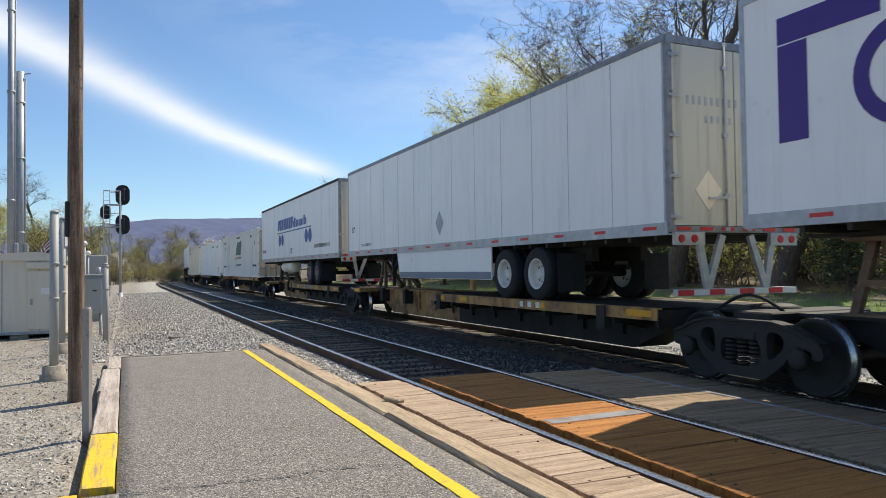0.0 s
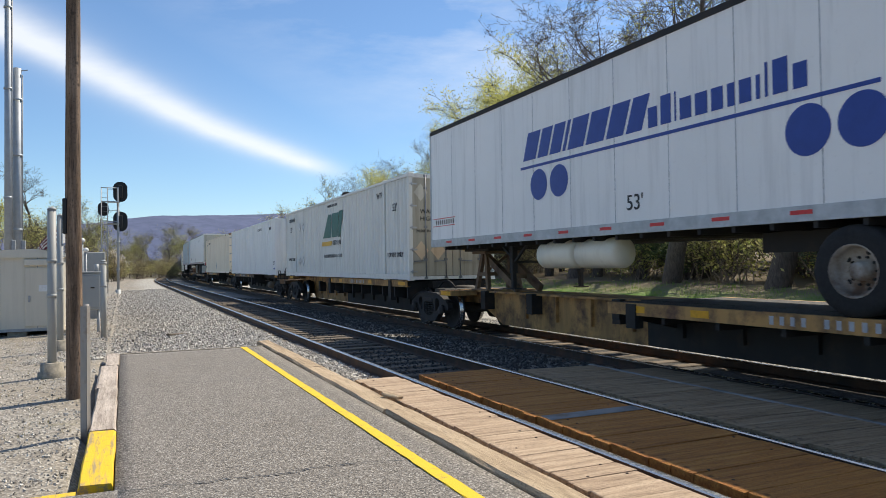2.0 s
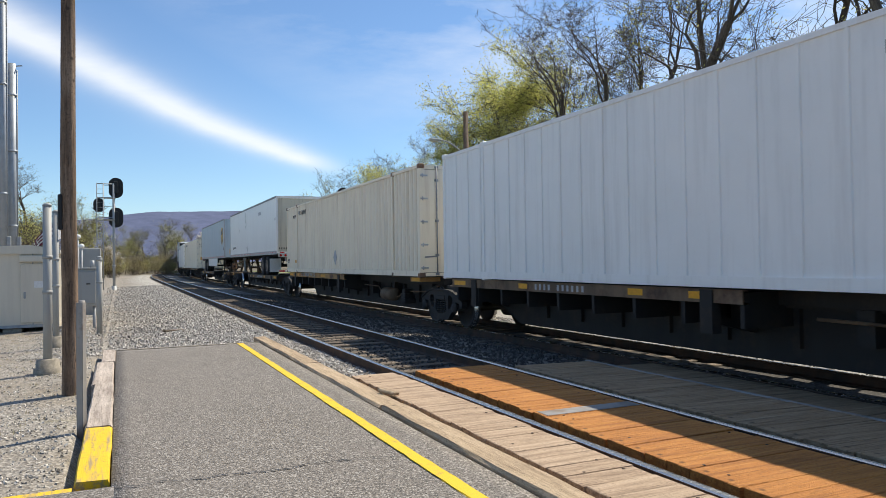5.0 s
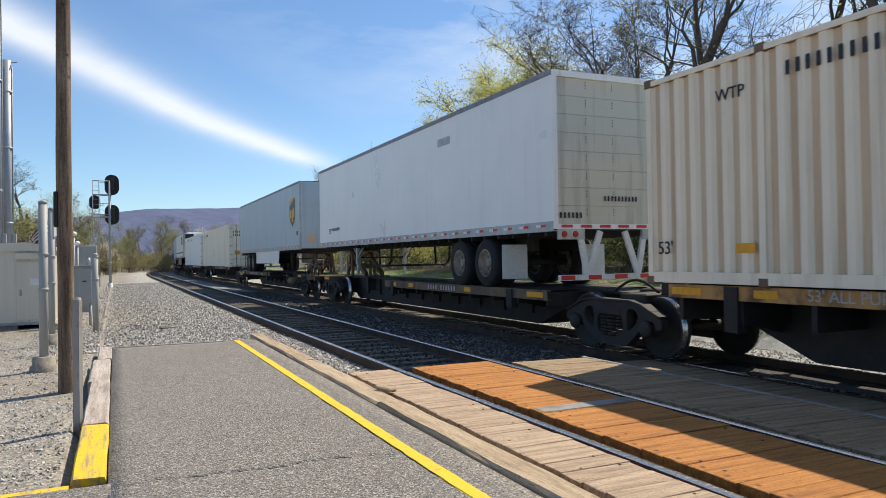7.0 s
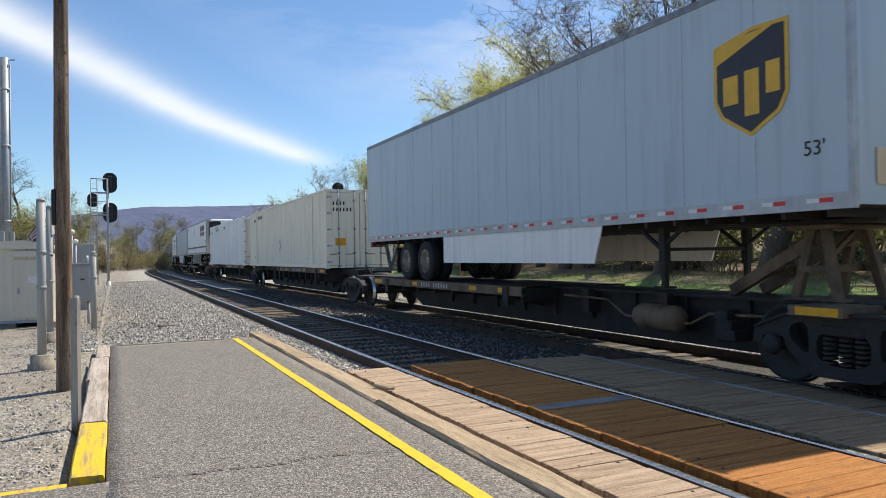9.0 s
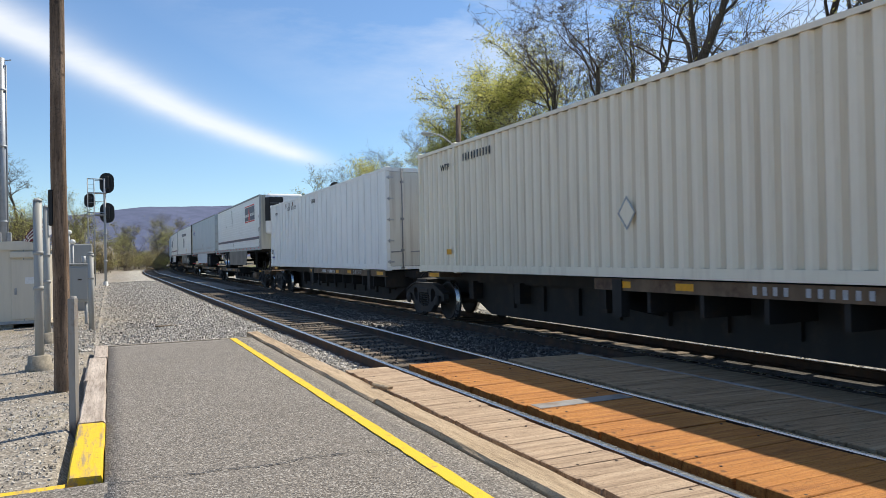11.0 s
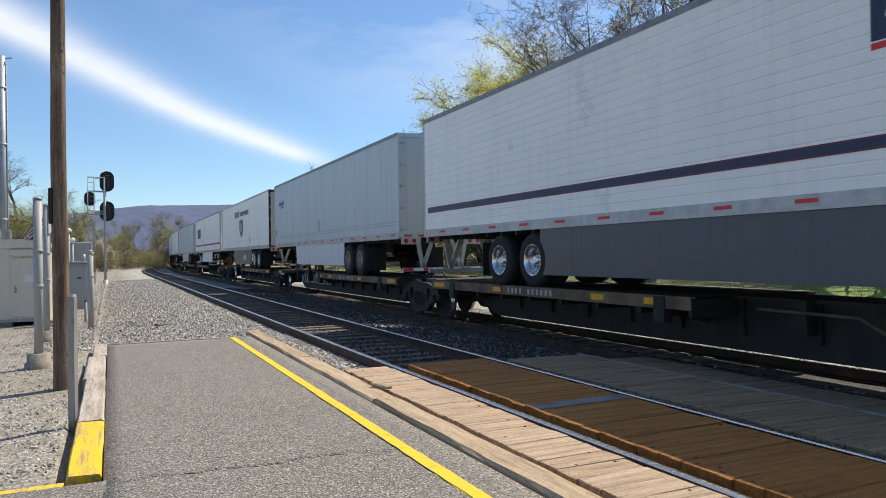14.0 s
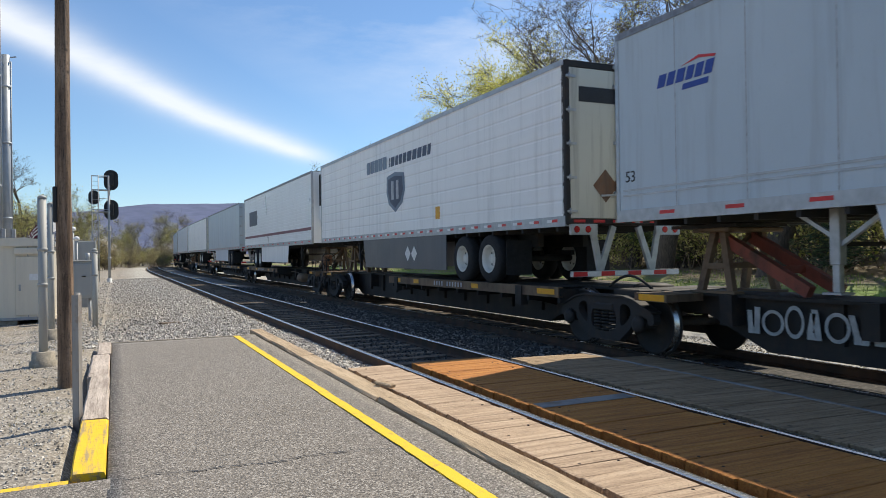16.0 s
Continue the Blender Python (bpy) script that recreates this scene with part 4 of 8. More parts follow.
    if i == 11:
        bm = bmesh.new()
        rnd = random.Random(8)
        y = 9.6
        while y < ln - 1.9:
            w = rnd.uniform(0.16, 0.34)
            z0, z1 = 0.44 + rnd.uniform(0, 0.05), 0.86 + rnd.uniform(-0.06, 0.06)
            s = rnd.uniform(-0.08, 0.08)
            if rnd.random() < 0.4:
                o = ring_pts(y + w / 2, (z0 + z1) / 2, w / 2 + 0.03, (z1 - z0) / 2, 18)
                for q in range(18):
                    flat(bm, -0.437, [o[q], o[(q + 1) % 18], ((o[(q + 1) % 18][0] * 3 + y + w / 2) / 4, (o[(q + 1) % 18][1] * 3 + (z0 + z1) / 2) / 4), ((o[q][0] * 3 + y + w / 2) / 4, (o[q][1] * 3 + (z0 + z1) / 2) / 4)])
            else:
                flat(bm, -0.437, rect(y, y + 0.09, z0, z1, s))
                flat(bm, -0.437, rect(y + 0.09, y + w, z0, z0 + 0.09))
                if rnd.random() < 0.6:
                    flat(bm, -0.437, rect(y + w - 0.08, y + w, z0 + 0.09, z1 - 0.05, -s))
            y += w + 0.07
        part("graffiti", mended(bm), M["graffiti"], car, "pale spray-painted scrawl on the beam")
    TRAIN.append((car, n, ln))
    return car


# -- trailers --
FLOOR, ROOF, HALF = 2.08, 4.96, 1.295
SIDE_X = -HALF - 0.004


def side_sheet(x, y0, y1, z0, z1, kind, pitch):
    """A side wall's outer sheet: plain, in upright panels, in upright ribs or in long low ridges."""
    bm = bmesh.new()
    k = -1 if x < 0 else 1
    if kind == "corrugated":
        ys, y = [], y0
        while y < y1 - pitch * 0.5:
            ys += [(y, 0.0), (y + pitch * 0.34, 0.0), (y + pitch * 0.52, -0.045), (y + pitch * 0.82, -0.045)]
            y += pitch
        ys.append((y1, 0.0))
        a = [bm.verts.new((x + k * d, yy, z0)) for yy, d in ys]
        b = [bm.verts.new((x + k * d, yy, z1)) for yy, d in ys]
        for q in range(len(ys) - 1):
            # recess and one slope get the darker copy that carries painted shade
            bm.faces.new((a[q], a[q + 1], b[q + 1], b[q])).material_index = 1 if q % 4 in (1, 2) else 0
    elif kind == "ridged":
        n = int((z1 - z0) / pitch)
        zs = []
        for q in range(n):
            z = z0 + (z1 - z0) * q / n
            h = (z1 - z0) / n
            zs += [(z, 0.0), (z + h * 0.80, 0.0), (z + h * 0.88, -0.010), (z + h * 0.94, -0.010)]
        zs.append((z1, 0.0))
        a = [bm.verts.new((x + k * d, y0, z)) for z, d in zs]
        b = [bm.verts.new((x + k * d, y1, z)) for z, d in zs]
        for q in range(len(zs) - 1):
            bm.faces.new((a[q], a[q + 1], b[q + 1], b[q]))
    else:
        n = max(1, round((y1 - y0) / pitch)) if kind != "plain" else 1
        rise, half = (0.022, 0.026) if kind == "ribs" else (0.004, 0.035)
        ys, lines = [(y0, 0.0)], set()     # lines: riveted seams
        for q in range(1, n):
            c = y0 + (y1 - y0) * q / n
            ys += [(c - half, 0.0), (c - half + 0.004, rise)]
            if kind == "panels":
                lines.add(len(ys))
                ys += [(c - 0.008, rise), (c + 0.008, rise)]
            ys += [(c + half - 0.004, rise), (c + half, 0.0)]
        ys.append((y1, 0.0))
        a = [bm.verts.new((x + k * d, yy, z0)) for yy, d in ys]
        b = [bm.verts.new((x + k * d, yy, z1)) for yy, d in ys]
        for q in range(len(ys) - 1):
            bm.faces.new((a[q], a[q + 1], b[q + 1], b[q])).material_index = 1 if q in lines else 0
    return mended(bm)


def comb(bm, ln, low, mid, top, n):
    """A floor sheet with its cross members hanging below."""
    pts = [(0.05, top), (0.05, mid)]
    for q in range(n):
        y = 0.3 + q * 0.6
        pts += [(y, mid), (y, low), (y + 0.06, low), (y + 0.06, mid)]
    pts += [(ln - 0.05, mid), (ln - 0.05, top)]
    plate(bm, pts[::-1], -HALF + 0.03, HALF - 0.03)


def end_doors(t, ln_y, z0, z1, mat, frame_mat, kind="swing", facing=-1):
    """The doors at an end of a box; facing -1 looks towards -Y."""
    y = ln_y
    s = facing
    f = lambda a, b: (min(y + s * a, y + s * b), max(y + s * a, y + s * b))
    bm = bmesh.new()
    for k in (-1, 1):
        box(bm, min(k * HALF, k * (HALF - 0.09)), max(k * HALF, k * (HALF - 0.09)), *f(-0.10, 0.012), z0, z1)
    box(bm, -HALF + 0.09, HALF - 0.09, *f(-0.10, 0.012), z1 - 0.11, z1)
    box(bm, -HALF + 0.09, HALF - 0.09, *f(-0.10, 0.012), z0, z0 + 0.09)
    part("door_frame", mended(bm), M[frame_mat], t)
    if kind == "roll":
        bm = bmesh.new()
        n = 8
        box(bm, -HALF + 0.10, HALF - 0.10, *f(-0.085, -0.072), z0 + 0.09, z1 - 0.11)
        d = part("roll_door", mended(bm), M[mat], t, "weathered grey roll-up door")
        for q in range(n):
            za = z0 + 0.09 + (z1 - z0 - 0.2) * q / n
            zb = z0 + 0.09 + (z1 - z0 - 0.2) * (q + 1) / n
            bm = bmesh.new()
            box(bm, -HALF + 0.12, HALF - 0.12, *f(-0.07, -0.035), za + 0.003, zb - 0.003)
            part("door_slat", mended(bm), M[mat], d)
        bm = bmesh.new()
        for x in (-0.55, 0.05):
            for q in range(n):
                zc = z0 + 0.25 + (z1 - z0 - 0.2) * q / n
                for w in range(3):
                    box(bm, x - 0.008, x + 0.008, *f(-0.036, -0.028), zc + w * 0.05, zc + w * 0.05 + 0.02)
        tagged(part("hinge_bolts", mended(bm), M["dark_frame"], d), kind="stuff")
        return
    for k in (-1, 1):
        bm = bmesh.new()
        xa, xb = (-HALF + 0.10, -0.012) if k < 0 else (0.012, HALF - 0.10)
        box(bm, xa, xb, *f(-0.08, 0.0), z0 + 0.10, z1 - 0.12)
        d = part("door", mended(bm), M[mat], t)
        for zc in [z0 + 0.22 + (z1 - z0 - 0.5) * q / 4 for q in range(5)]:
            bm = bmesh.new()
            xh = k * (HALF - 0.02)
            box(bm, min(xh, xh - k * 0.20), max(xh, xh - k * 0.20), *f(0.012, 0.028), zc - 0.022, zc + 0.022)
            tube(bm, (xh - k * 0.06, y + s * 0.022, zc - 0.05), (xh - k * 0.06, y + s * 0.022, zc + 0.05), 0.018, seg=8)
            part("hinge", mended(bm), M["alu"], d)
        for xr in ((0.22,) if kind == "swing" else (0.22, 0.82)):
            bm = bmesh.new()
            tube(bm, (k * xr, y + s * 0.035, z0 + 0.02), (k * xr, y + s * 0.035, z1 - 0.02), 0.017, seg=8)
            for zc in (z0 + 0.05, z0 + 0.55, z0 + 1.45, z1 - 0.4, z1 - 0.05):
                box(bm, k * xr - 0.045, k * xr + 0.045, *f(0.0, 0.05), zc - 0.03, zc + 0.03)
            bar(bm, (k * xr, y + s * 0.05, z0 + 0.52), (k * (xr + 0.36), y + s * 0.05, z0 + 0.50), 0.02, 0.035)
            part("lock_rod", bm, M["alu"] if kind == "swing" else M["roof_rail"], d)


def tape_row(t, x, ln, z, mats=("red_tape", "white_tape"), step=1.22, red=0.30, white=0.0):
    bm = bmesh.new()
    y = 0.25
    while y < ln - 0.5:
        flat(bm, x, rect(y, y + red, z, z + 0.05), 0)
        if white:
            flat(bm, x, rect(y + red, y + red + white, z, z + 0.05), 1)
        y += step
    tagged(part("reflective_tape", mended(bm), [M[m] for m in mats], t, "red reflective tape strips"), kind="stuff")


def trailer(i, label, body, rail="alu", sheet="panels", pitch=1.22, door="door_cream", frame="alu", doors="swing", tandem=4.05,
            rim="rim_white", skirt=None, roof_dark=False, tape_white=0.0, bumper=True, nose="plain"):
    """A road trailer set on a spine car. The wheel end is the near end unless its unit is flipped."""
    n, ln = NEAR[i], SPAN[i]
    flip = i in FLIPPED
    t = thing("semi_trailer", label, "semi trailer", "trailers on the train")
    Y = (lambda v: ln - v) if flip else (lambda v: v)     # v is counted from the wheel end
    seg = lambda a, b: (min(Y(a), Y(b)), max(Y(a), Y(b)))
    for k in (-1, 1):
        part("side_wall", side_sheet(k * HALF, 0.06, ln - 0.06, FLOOR + 0.16, ROOF - 0.09, sheet, pitch), [M[body], M["seam"]], t)
        bm = bmesh.new()
        box(bm, k * HALF - 0.014, k * HALF + 0.014, 0.02, ln - 0.02, FLOOR - 0.02, FLOOR + 0.16)
        box(bm, min(k * (HALF - 0.08), k * HALF), max(k * (HALF - 0.08), k * HALF), 0.02, ln - 0.02, FLOOR - 0.02, FLOOR + 0.0)
        part("bottom_rail", mended(bm), M[rail], t)
        bm = bmesh.new()
        box(bm, k * HALF - 0.016, k * HALF + 0.016, 0.02, ln - 0.02, ROOF - 0.09, ROOF + 0.005)
        part("top_rail", mended(bm), M["dark_frame" if roof_dark else "roof_rail" if i not in (0, 12) else rail], t)
        bm = bmesh.new()
        c = seg(ln - 0.07, ln)
        box(bm, min(k * HALF, k * (HALF - 0.07)) - (0.012 if k < 0 else 0), max(k * HALF, k * (HALF - 0.07)) + (0.012 if k > 0 else 0), *c, FLOOR, ROOF)
        part("corner_post", mended(bm), M[rail], t)
    bm = bmesh.new()
    zs = [(-HALF + 0.01, ROOF - 0.01), (-0.6, ROOF + 0.02), (0.6, ROOF + 0.02), (HALF - 0.01, ROOF - 0.01)]
    a = [bm.verts.new((x, 0.03, z)) for x, z in zs]
    b = [bm.verts.new((x, ln - 0.03, z)) for x, z in zs]
    for q in range(3):
        bm.faces.new((a[q], a[q + 1], b[q + 1], b[q]))
    part("roof", mended(bm), M["alu"], t)
    # underframe
    bm = bmesh.new()
    comb(bm, ln, FLOOR - 0.10, FLOOR, FLOOR + 0.04, int(ln / 0.6))
    part("underframe", mended(bm), M["dark_frame"], t)
    # nose wall
    bm = bmesh.new()
    c = seg(ln - 0.05, ln - 0.01)
    box(bm, -HALF + 0.06, HALF - 0.06, *c, FLOOR + 0.02, ROOF - 0.02)
    part("front_wall", mended(bm), M["door_cream" if i == 10 else body], t)
    end_doors(t, Y(0.0), FLOOR + 0.02, ROOF, door, frame, doors, 1 if flip else -1)
    # running gear
    bm = bmesh.new()
    c = seg(tandem - 1.5, tandem + 2.4)
    for x in (-0.55, 0.55):
        box(bm, x - 0.07, x + 0.07, *c, FLOOR - 0.36, FLOOR - 0.09)
    for w in (-0.625, 0.625):
        y = Y(tandem + w)
        tube(bm, (-1.0, y, 1.49), (1.0, y, 1.49), 0.075, seg=12)
        for x in (-0.55, 0.55):
            bar(bm, (x, y - 0.4, 1.60), (x, y + 0.4, 1.60), 0.09, 0.10)
            lathe(bm, [(1.62, 0.12), (1.78, 0.13), (1.80, 0.08)], "Z", 10, 0, (x, y + 0.35, 0))
    part("axle_carriage", bm, M["dark_frame"], t)
    for w in (-0.625, 0.625):
        for k in (-1, 1):
            wh = share("tyre", TYRE, t, pose(k * 1.0, Y(tandem + w), 1.49))
            share("rim", RIMS[rim], wh, Matrix.Identity(4), {"rim_white": "white steel wheel rim", "rim_rust": "rusted wheel rim", "chrome": "polished aluminium wheel rim"}[rim])
    # mud flaps
    for k in (-1, 1):
        bm = bmesh.new()
        y = Y(tandem - 1.35)
        box(bm, min(k * 0.68, k * 1.27), max(k * 0.68, k * 1.27), y - 0.006, y + 0.006, 1.16, 1.86)
        part("mud_flap", mended(bm), M["white_tape" if i == 6 else "rubber"], t)
    if bumper:
        s = 1 if flip else -1
        y = Y(0.02)
        bm = bmesh.new()
        box(bm, -1.18, 1.18, y - 0.05, y + 0.05, 1.17, 1.27)
        for x in (-0.58, 0.58):
            for q in (0.30, -0.16):
                bar(bm, (x + (q if x < 0 else -q), y, FLOOR - 0.02), (x, y, 1.26), 0.11, 0.06)
        b = part("bumper", mended(bm), M["white_tape" if i == 6 else "alu"], t)
        for q in range(8):
            bm = bmesh.new()
            xa = -1.18 + 0.295 * q
            yy = y - 0.05 if not flip else y + 0.05
            box(bm, xa, xa + 0.295, yy - 0.004, yy + 0.004, 1.18, 1.26)
            part("tape_strip", mended(bm), M["white_tape" if q % 2 else "red_tape"], b, "white reflective strip" if q % 2 else "red reflective strip")
        for k in (-1, 1):
            bm = bmesh.new()
            yy = Y(-0.005)
            box(bm, min(k * 0.66, k * 1.22), max(k * 0.66, k * 1.22), yy - 0.03, yy + 0.03, FLOOR - 0.17, FLOOR + 0.02)
            g = part("light_box", mended(bm), M["alu"], t)
            for x in (1.10, 0.86):
                bm = bmesh.new()
                lathe(bm, [(yy - 0.045, 0.055), (yy - 0.02, 0.065)], "Y", 14, 0, (k * x, 0, FLOOR - 0.075))
                part("tail_light", mended(bm), M["lens_red"], g, "red round tail light")
        bm = bmesh.new()
        yy = Y(-0.022)
        for q in range(6):
            xa = -1.15 + 0.42 * q
            box(bm, xa, xa + 0.24, yy - 0.004, yy + 0.004, FLOOR + 0.045, FLOOR + 0.095)
        part("reflective_tape", mended(bm), M["red_tape"], t)
    if tape_white:
        tape_row(t, -HALF - 0.014, ln, FLOOR + 0.06, step=0.61, red=0.17, white=0.16)
    else:
        tape_row(t, -HALF - 0.014, ln, FLOOR + 0.06)
    # landing legs and the kingpin plate
    for k in (-1, 1):
        bm = bmesh.new()
        y = Y(ln - 3.4)
        bbox(bm, k * 0.85 - 0.065, k * 0.85 + 0.065, y - 0.065, y + 0.065, 1.42, FLOOR, 0.01)
        bbox(bm, k * 0.85 - 0.045, k * 0.85 + 0.045, y - 0.045, y + 0.045, 1.10, 1.45, 0.008)
        box(bm, k * 0.85 - 0.12, k * 0.85 + 0.12, y - 0.12, y + 0.12, 1.08, 1.105)
        bar(bm, (k * 0.85, y, 1.62), (k * 0.85, Y(ln - 4.0), FLOOR - 0.05), 0.05, 0.05)
        bar(bm, (k * 0.85, y, 1.72), (k * 0.85, Y(ln - 2.9), FLOOR - 0.05), 0.05, 0.05)
        part("landing_leg", bm, M["alu" if i in (6, 11) else "dark_frame"], t)
    bm = bmesh.new()
    y = Y(ln - 3.4)
    bar(bm, (-0.85, y, 1.66), (0.85, y, 1.66), 0.05, 0.05)
    part("leg_brace", bm, M["dark_frame"], t)
    bm = bmesh.new()
    box(bm, -0.5, 0.5, *seg(ln - 1.6, ln - 0.3), FLOOR - 0.14, FLOOR - 0.09)
    part("kingpin_plate", bm, M["dark_frame"], t)
    if skirt:
        main, band, a, b, zlow = skirt
        for k in (-1, 1):
            bm = bmesh.new()
            ya, yb = seg(a, b)
            o = 0.22
            pts = [(ya + (o if flip else 0.0), zlow), (yb - (0.0 if flip else o), zlow), (yb, FLOOR - 0.02), (ya, FLOOR - 0.02)]
            plate(bm, pts, k * 1.27 - 0.012, k * 1.27 + 0.012)
            s = part("skirt", mended(bm), M[main], t)
            if band:
                bm = bmesh.new()
                plate(bm, [(pts[0][0] + 0.02, zlow + 0.01), (pts[1][0] - 0.02, zlow + 0.01), (pts[1][0] - 0.02, zlow + 0.17), (pts[0][0] + 0.02, zlow + 0.17)], k * 1.285 - 0.003, k * 1.285 + 0.003)
                part("skirt_band", mended(bm), M[band], s)
    TRAIN.append((t, n, ln))
    hitch(i)
    return t


def hitch(i):
    """The folding stand that holds a trailer's kingpin."""
    n, ln = NEAR[i], SPAN[i]
    flip = i in FLIPPED
    h = thing("trailer_hitch", "dark rusty steel trailer hitch stand with slanted brace", "hitch", "hitches on the train")
    y, s = (1.15, 1) if flip else (ln - 1.15, -1)
    stand = M["car_brown"]
    for k in (-1, 1):
        bm = bmesh.new()
        bar(bm, (k * 0.44, y - 0.30, 0.98), (k * 0.36, y - 0.08, 1.90), 0.09, 0.11)
        bar(bm, (k * 0.44, y + 0.30, 0.98), (k * 0.36, y + 0.08, 1.90), 0.09, 0.11)
        bar(bm, (k * 0.42, y - 0.2, 1.38), (k * 0.42, y + 0.2, 1.38), 0.06, 0.08)
        box(bm, k * 0.44 - 0.10, k * 0.44 + 0.10, y - 0.42, y + 0.42, 0.985, 1.02)
        part("stand_leg", bm, stand, h)
    bm = bmesh.new()
    bbox(bm, -0.55, 0.55, y - 0.35, y + 0.35, 1.87, 1.935, 0.015)
    part("head_plate", bm, stand, h)
    bm = bmesh.new()
    bar(bm, (-0.40, y, 1.38), (0.40, y, 1.38), 0.07, 0.09)
    bar(bm, (-0.36, y, 1.42), (0.30, y, 1.86), 0.05, 0.06)
    part("stand_web", bm, stand, h)
    bm = bmesh.new()
    for k in (-1, 1):
        bar(bm, (k * 0.30, y, 1.80), (k * 0.30, y + s * 1.45, 1.05), 0.12, 0.16)
    bar(bm, (-0.3, y + s * 0.9, 1.33), (0.3, y + s * 0.9, 1.33), 0.1, 0.1)
    part("brace", bm, M["red_iron" if i == 11 else "car_brown"], h, "rust-red slanted brace" if i == 11 else "")
    TRAIN.append((h, n, ln))


def container(i, label, body, sheet="corrugated", pitch=0.28, posts=True, brown=False, near="doors"):
    """A 53-foot container on a spine car."""
    n, ln = NEAR[i], SPAN[i]
    z0, z1 = 1.22, 4.13
    t = thing("shipping_container", label, "container", "containers on the train")
    for k in (-1, 1):
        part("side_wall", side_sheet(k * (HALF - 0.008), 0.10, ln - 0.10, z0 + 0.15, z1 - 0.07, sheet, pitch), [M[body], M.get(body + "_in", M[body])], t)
        bm = bmesh.new()
        box(bm, k * HALF - 0.02, k * HALF + 0.008, 0.02, ln - 0.02, z0, z0 + 0.15)
        part("bottom_rail", mended(bm), M[body], t)
        bm = bmesh.new()
        box(bm, k * HALF - 0.02, k * HALF + 0.012, 0.02, ln - 0.02, z1 - 0.07, z1)
        part("top_rail", mended(bm), M[body], t)
        for y in (0.0, ln - 0.10, 1.98, ln - 2.10):
            bm = bmesh.new()
            inner = y in (1.98, ln - 2.10)
            box(bm, min(k * (HALF - 0.1), k * (HALF + (0.012 if not inner else 0.018))), max(k * (HALF - 0.1), k * (HALF + (0.012 if not inner else 0.018))), y, y + 0.10, z0 - 0.02, z1 + (0.03 if inner else 0.0))
            part("corner_post", mended(bm), M[body], t)
            for z in (z0 - 0.03, z1 - 0.09):
                bm = bmesh.new()
                xo = k * (HALF + 0.022)
                bbox(bm, min(xo, k * (HALF - 0.14)), max(xo, k * (HALF - 0.14)), y - 0.03, y + 0.13, z, z + 0.125, 0.012)
                part("corner_casting", bm, M["rust_iron"] if brown else M[body], t)
    bm = bmesh.new()
    comb(bm, ln, z0 + 0.0, z0 + 0.06, z0 + 0.10, 26)
    part("floor_frame", mended(bm), M["dark_frame"], t)
    bm = bmesh.new()
    box(bm, -HALF + 0.01, HALF - 0.01, 0.03, ln - 0.03, z1 - 0.03, z1 - 0.005)
    part("roof", mended(bm), M[body], t)
    if near == "doors":
        end_doors(t, 0.0, z0, z1, {3: "grimy_door", 9: "door_white"}.get(i, "tan" if brown else body), body, "container", -1)
    else:
        part("front_wall", ribbed_end(-HALF + 0.08, HALF - 0.08, 0.02, z0 + 0.06, z1 - 0.05), M[body], t)
    part("far_wall", ribbed_end(-HALF + 0.08, HALF - 0.08, ln - 0.05, z0 + 0.06, z1 - 0.05), M[body], t)
    TRAIN.append((t, n, ln))
    return t


def ribbed_end(x0, x1, y, z0, z1):
    bm = bmesh.new()
    n = 9
    xs = []
    for q in range(n):
        x = x0 + (x1 - x0) * q / n
        w = (x1 - x0) / n
        xs += [(x, 0.0), (x + w * 0.6, 0.0), (x + w * 0.68, 0.03), (x + w * 0.92, 0.03)]
    xs.append((x1, 0.0))
    a = [bm.verts.new((x, y + d, z0)) for x, d in xs]
    b = [bm.verts.new((x, y + d, z1)) for x, d in xs]
    for q in range(len(xs) - 1):
        bm.faces.new((a[q], a[q + 1], b[q + 1], b[q]))
    return mended(bm)




def marks(t, name, mat, x, y, z, n, w, h, gap, label=""):
    """A row of plain bars in place of writing; y is its right-hand (near) end."""
    return decal(t, name, mat, [rect(y + q * (w + gap) + 0.22 * w, y + q * (w + gap) + 0.80 * w, z + 0.04 * h, z + 0.92 * h) for q in range(n)], x, label)


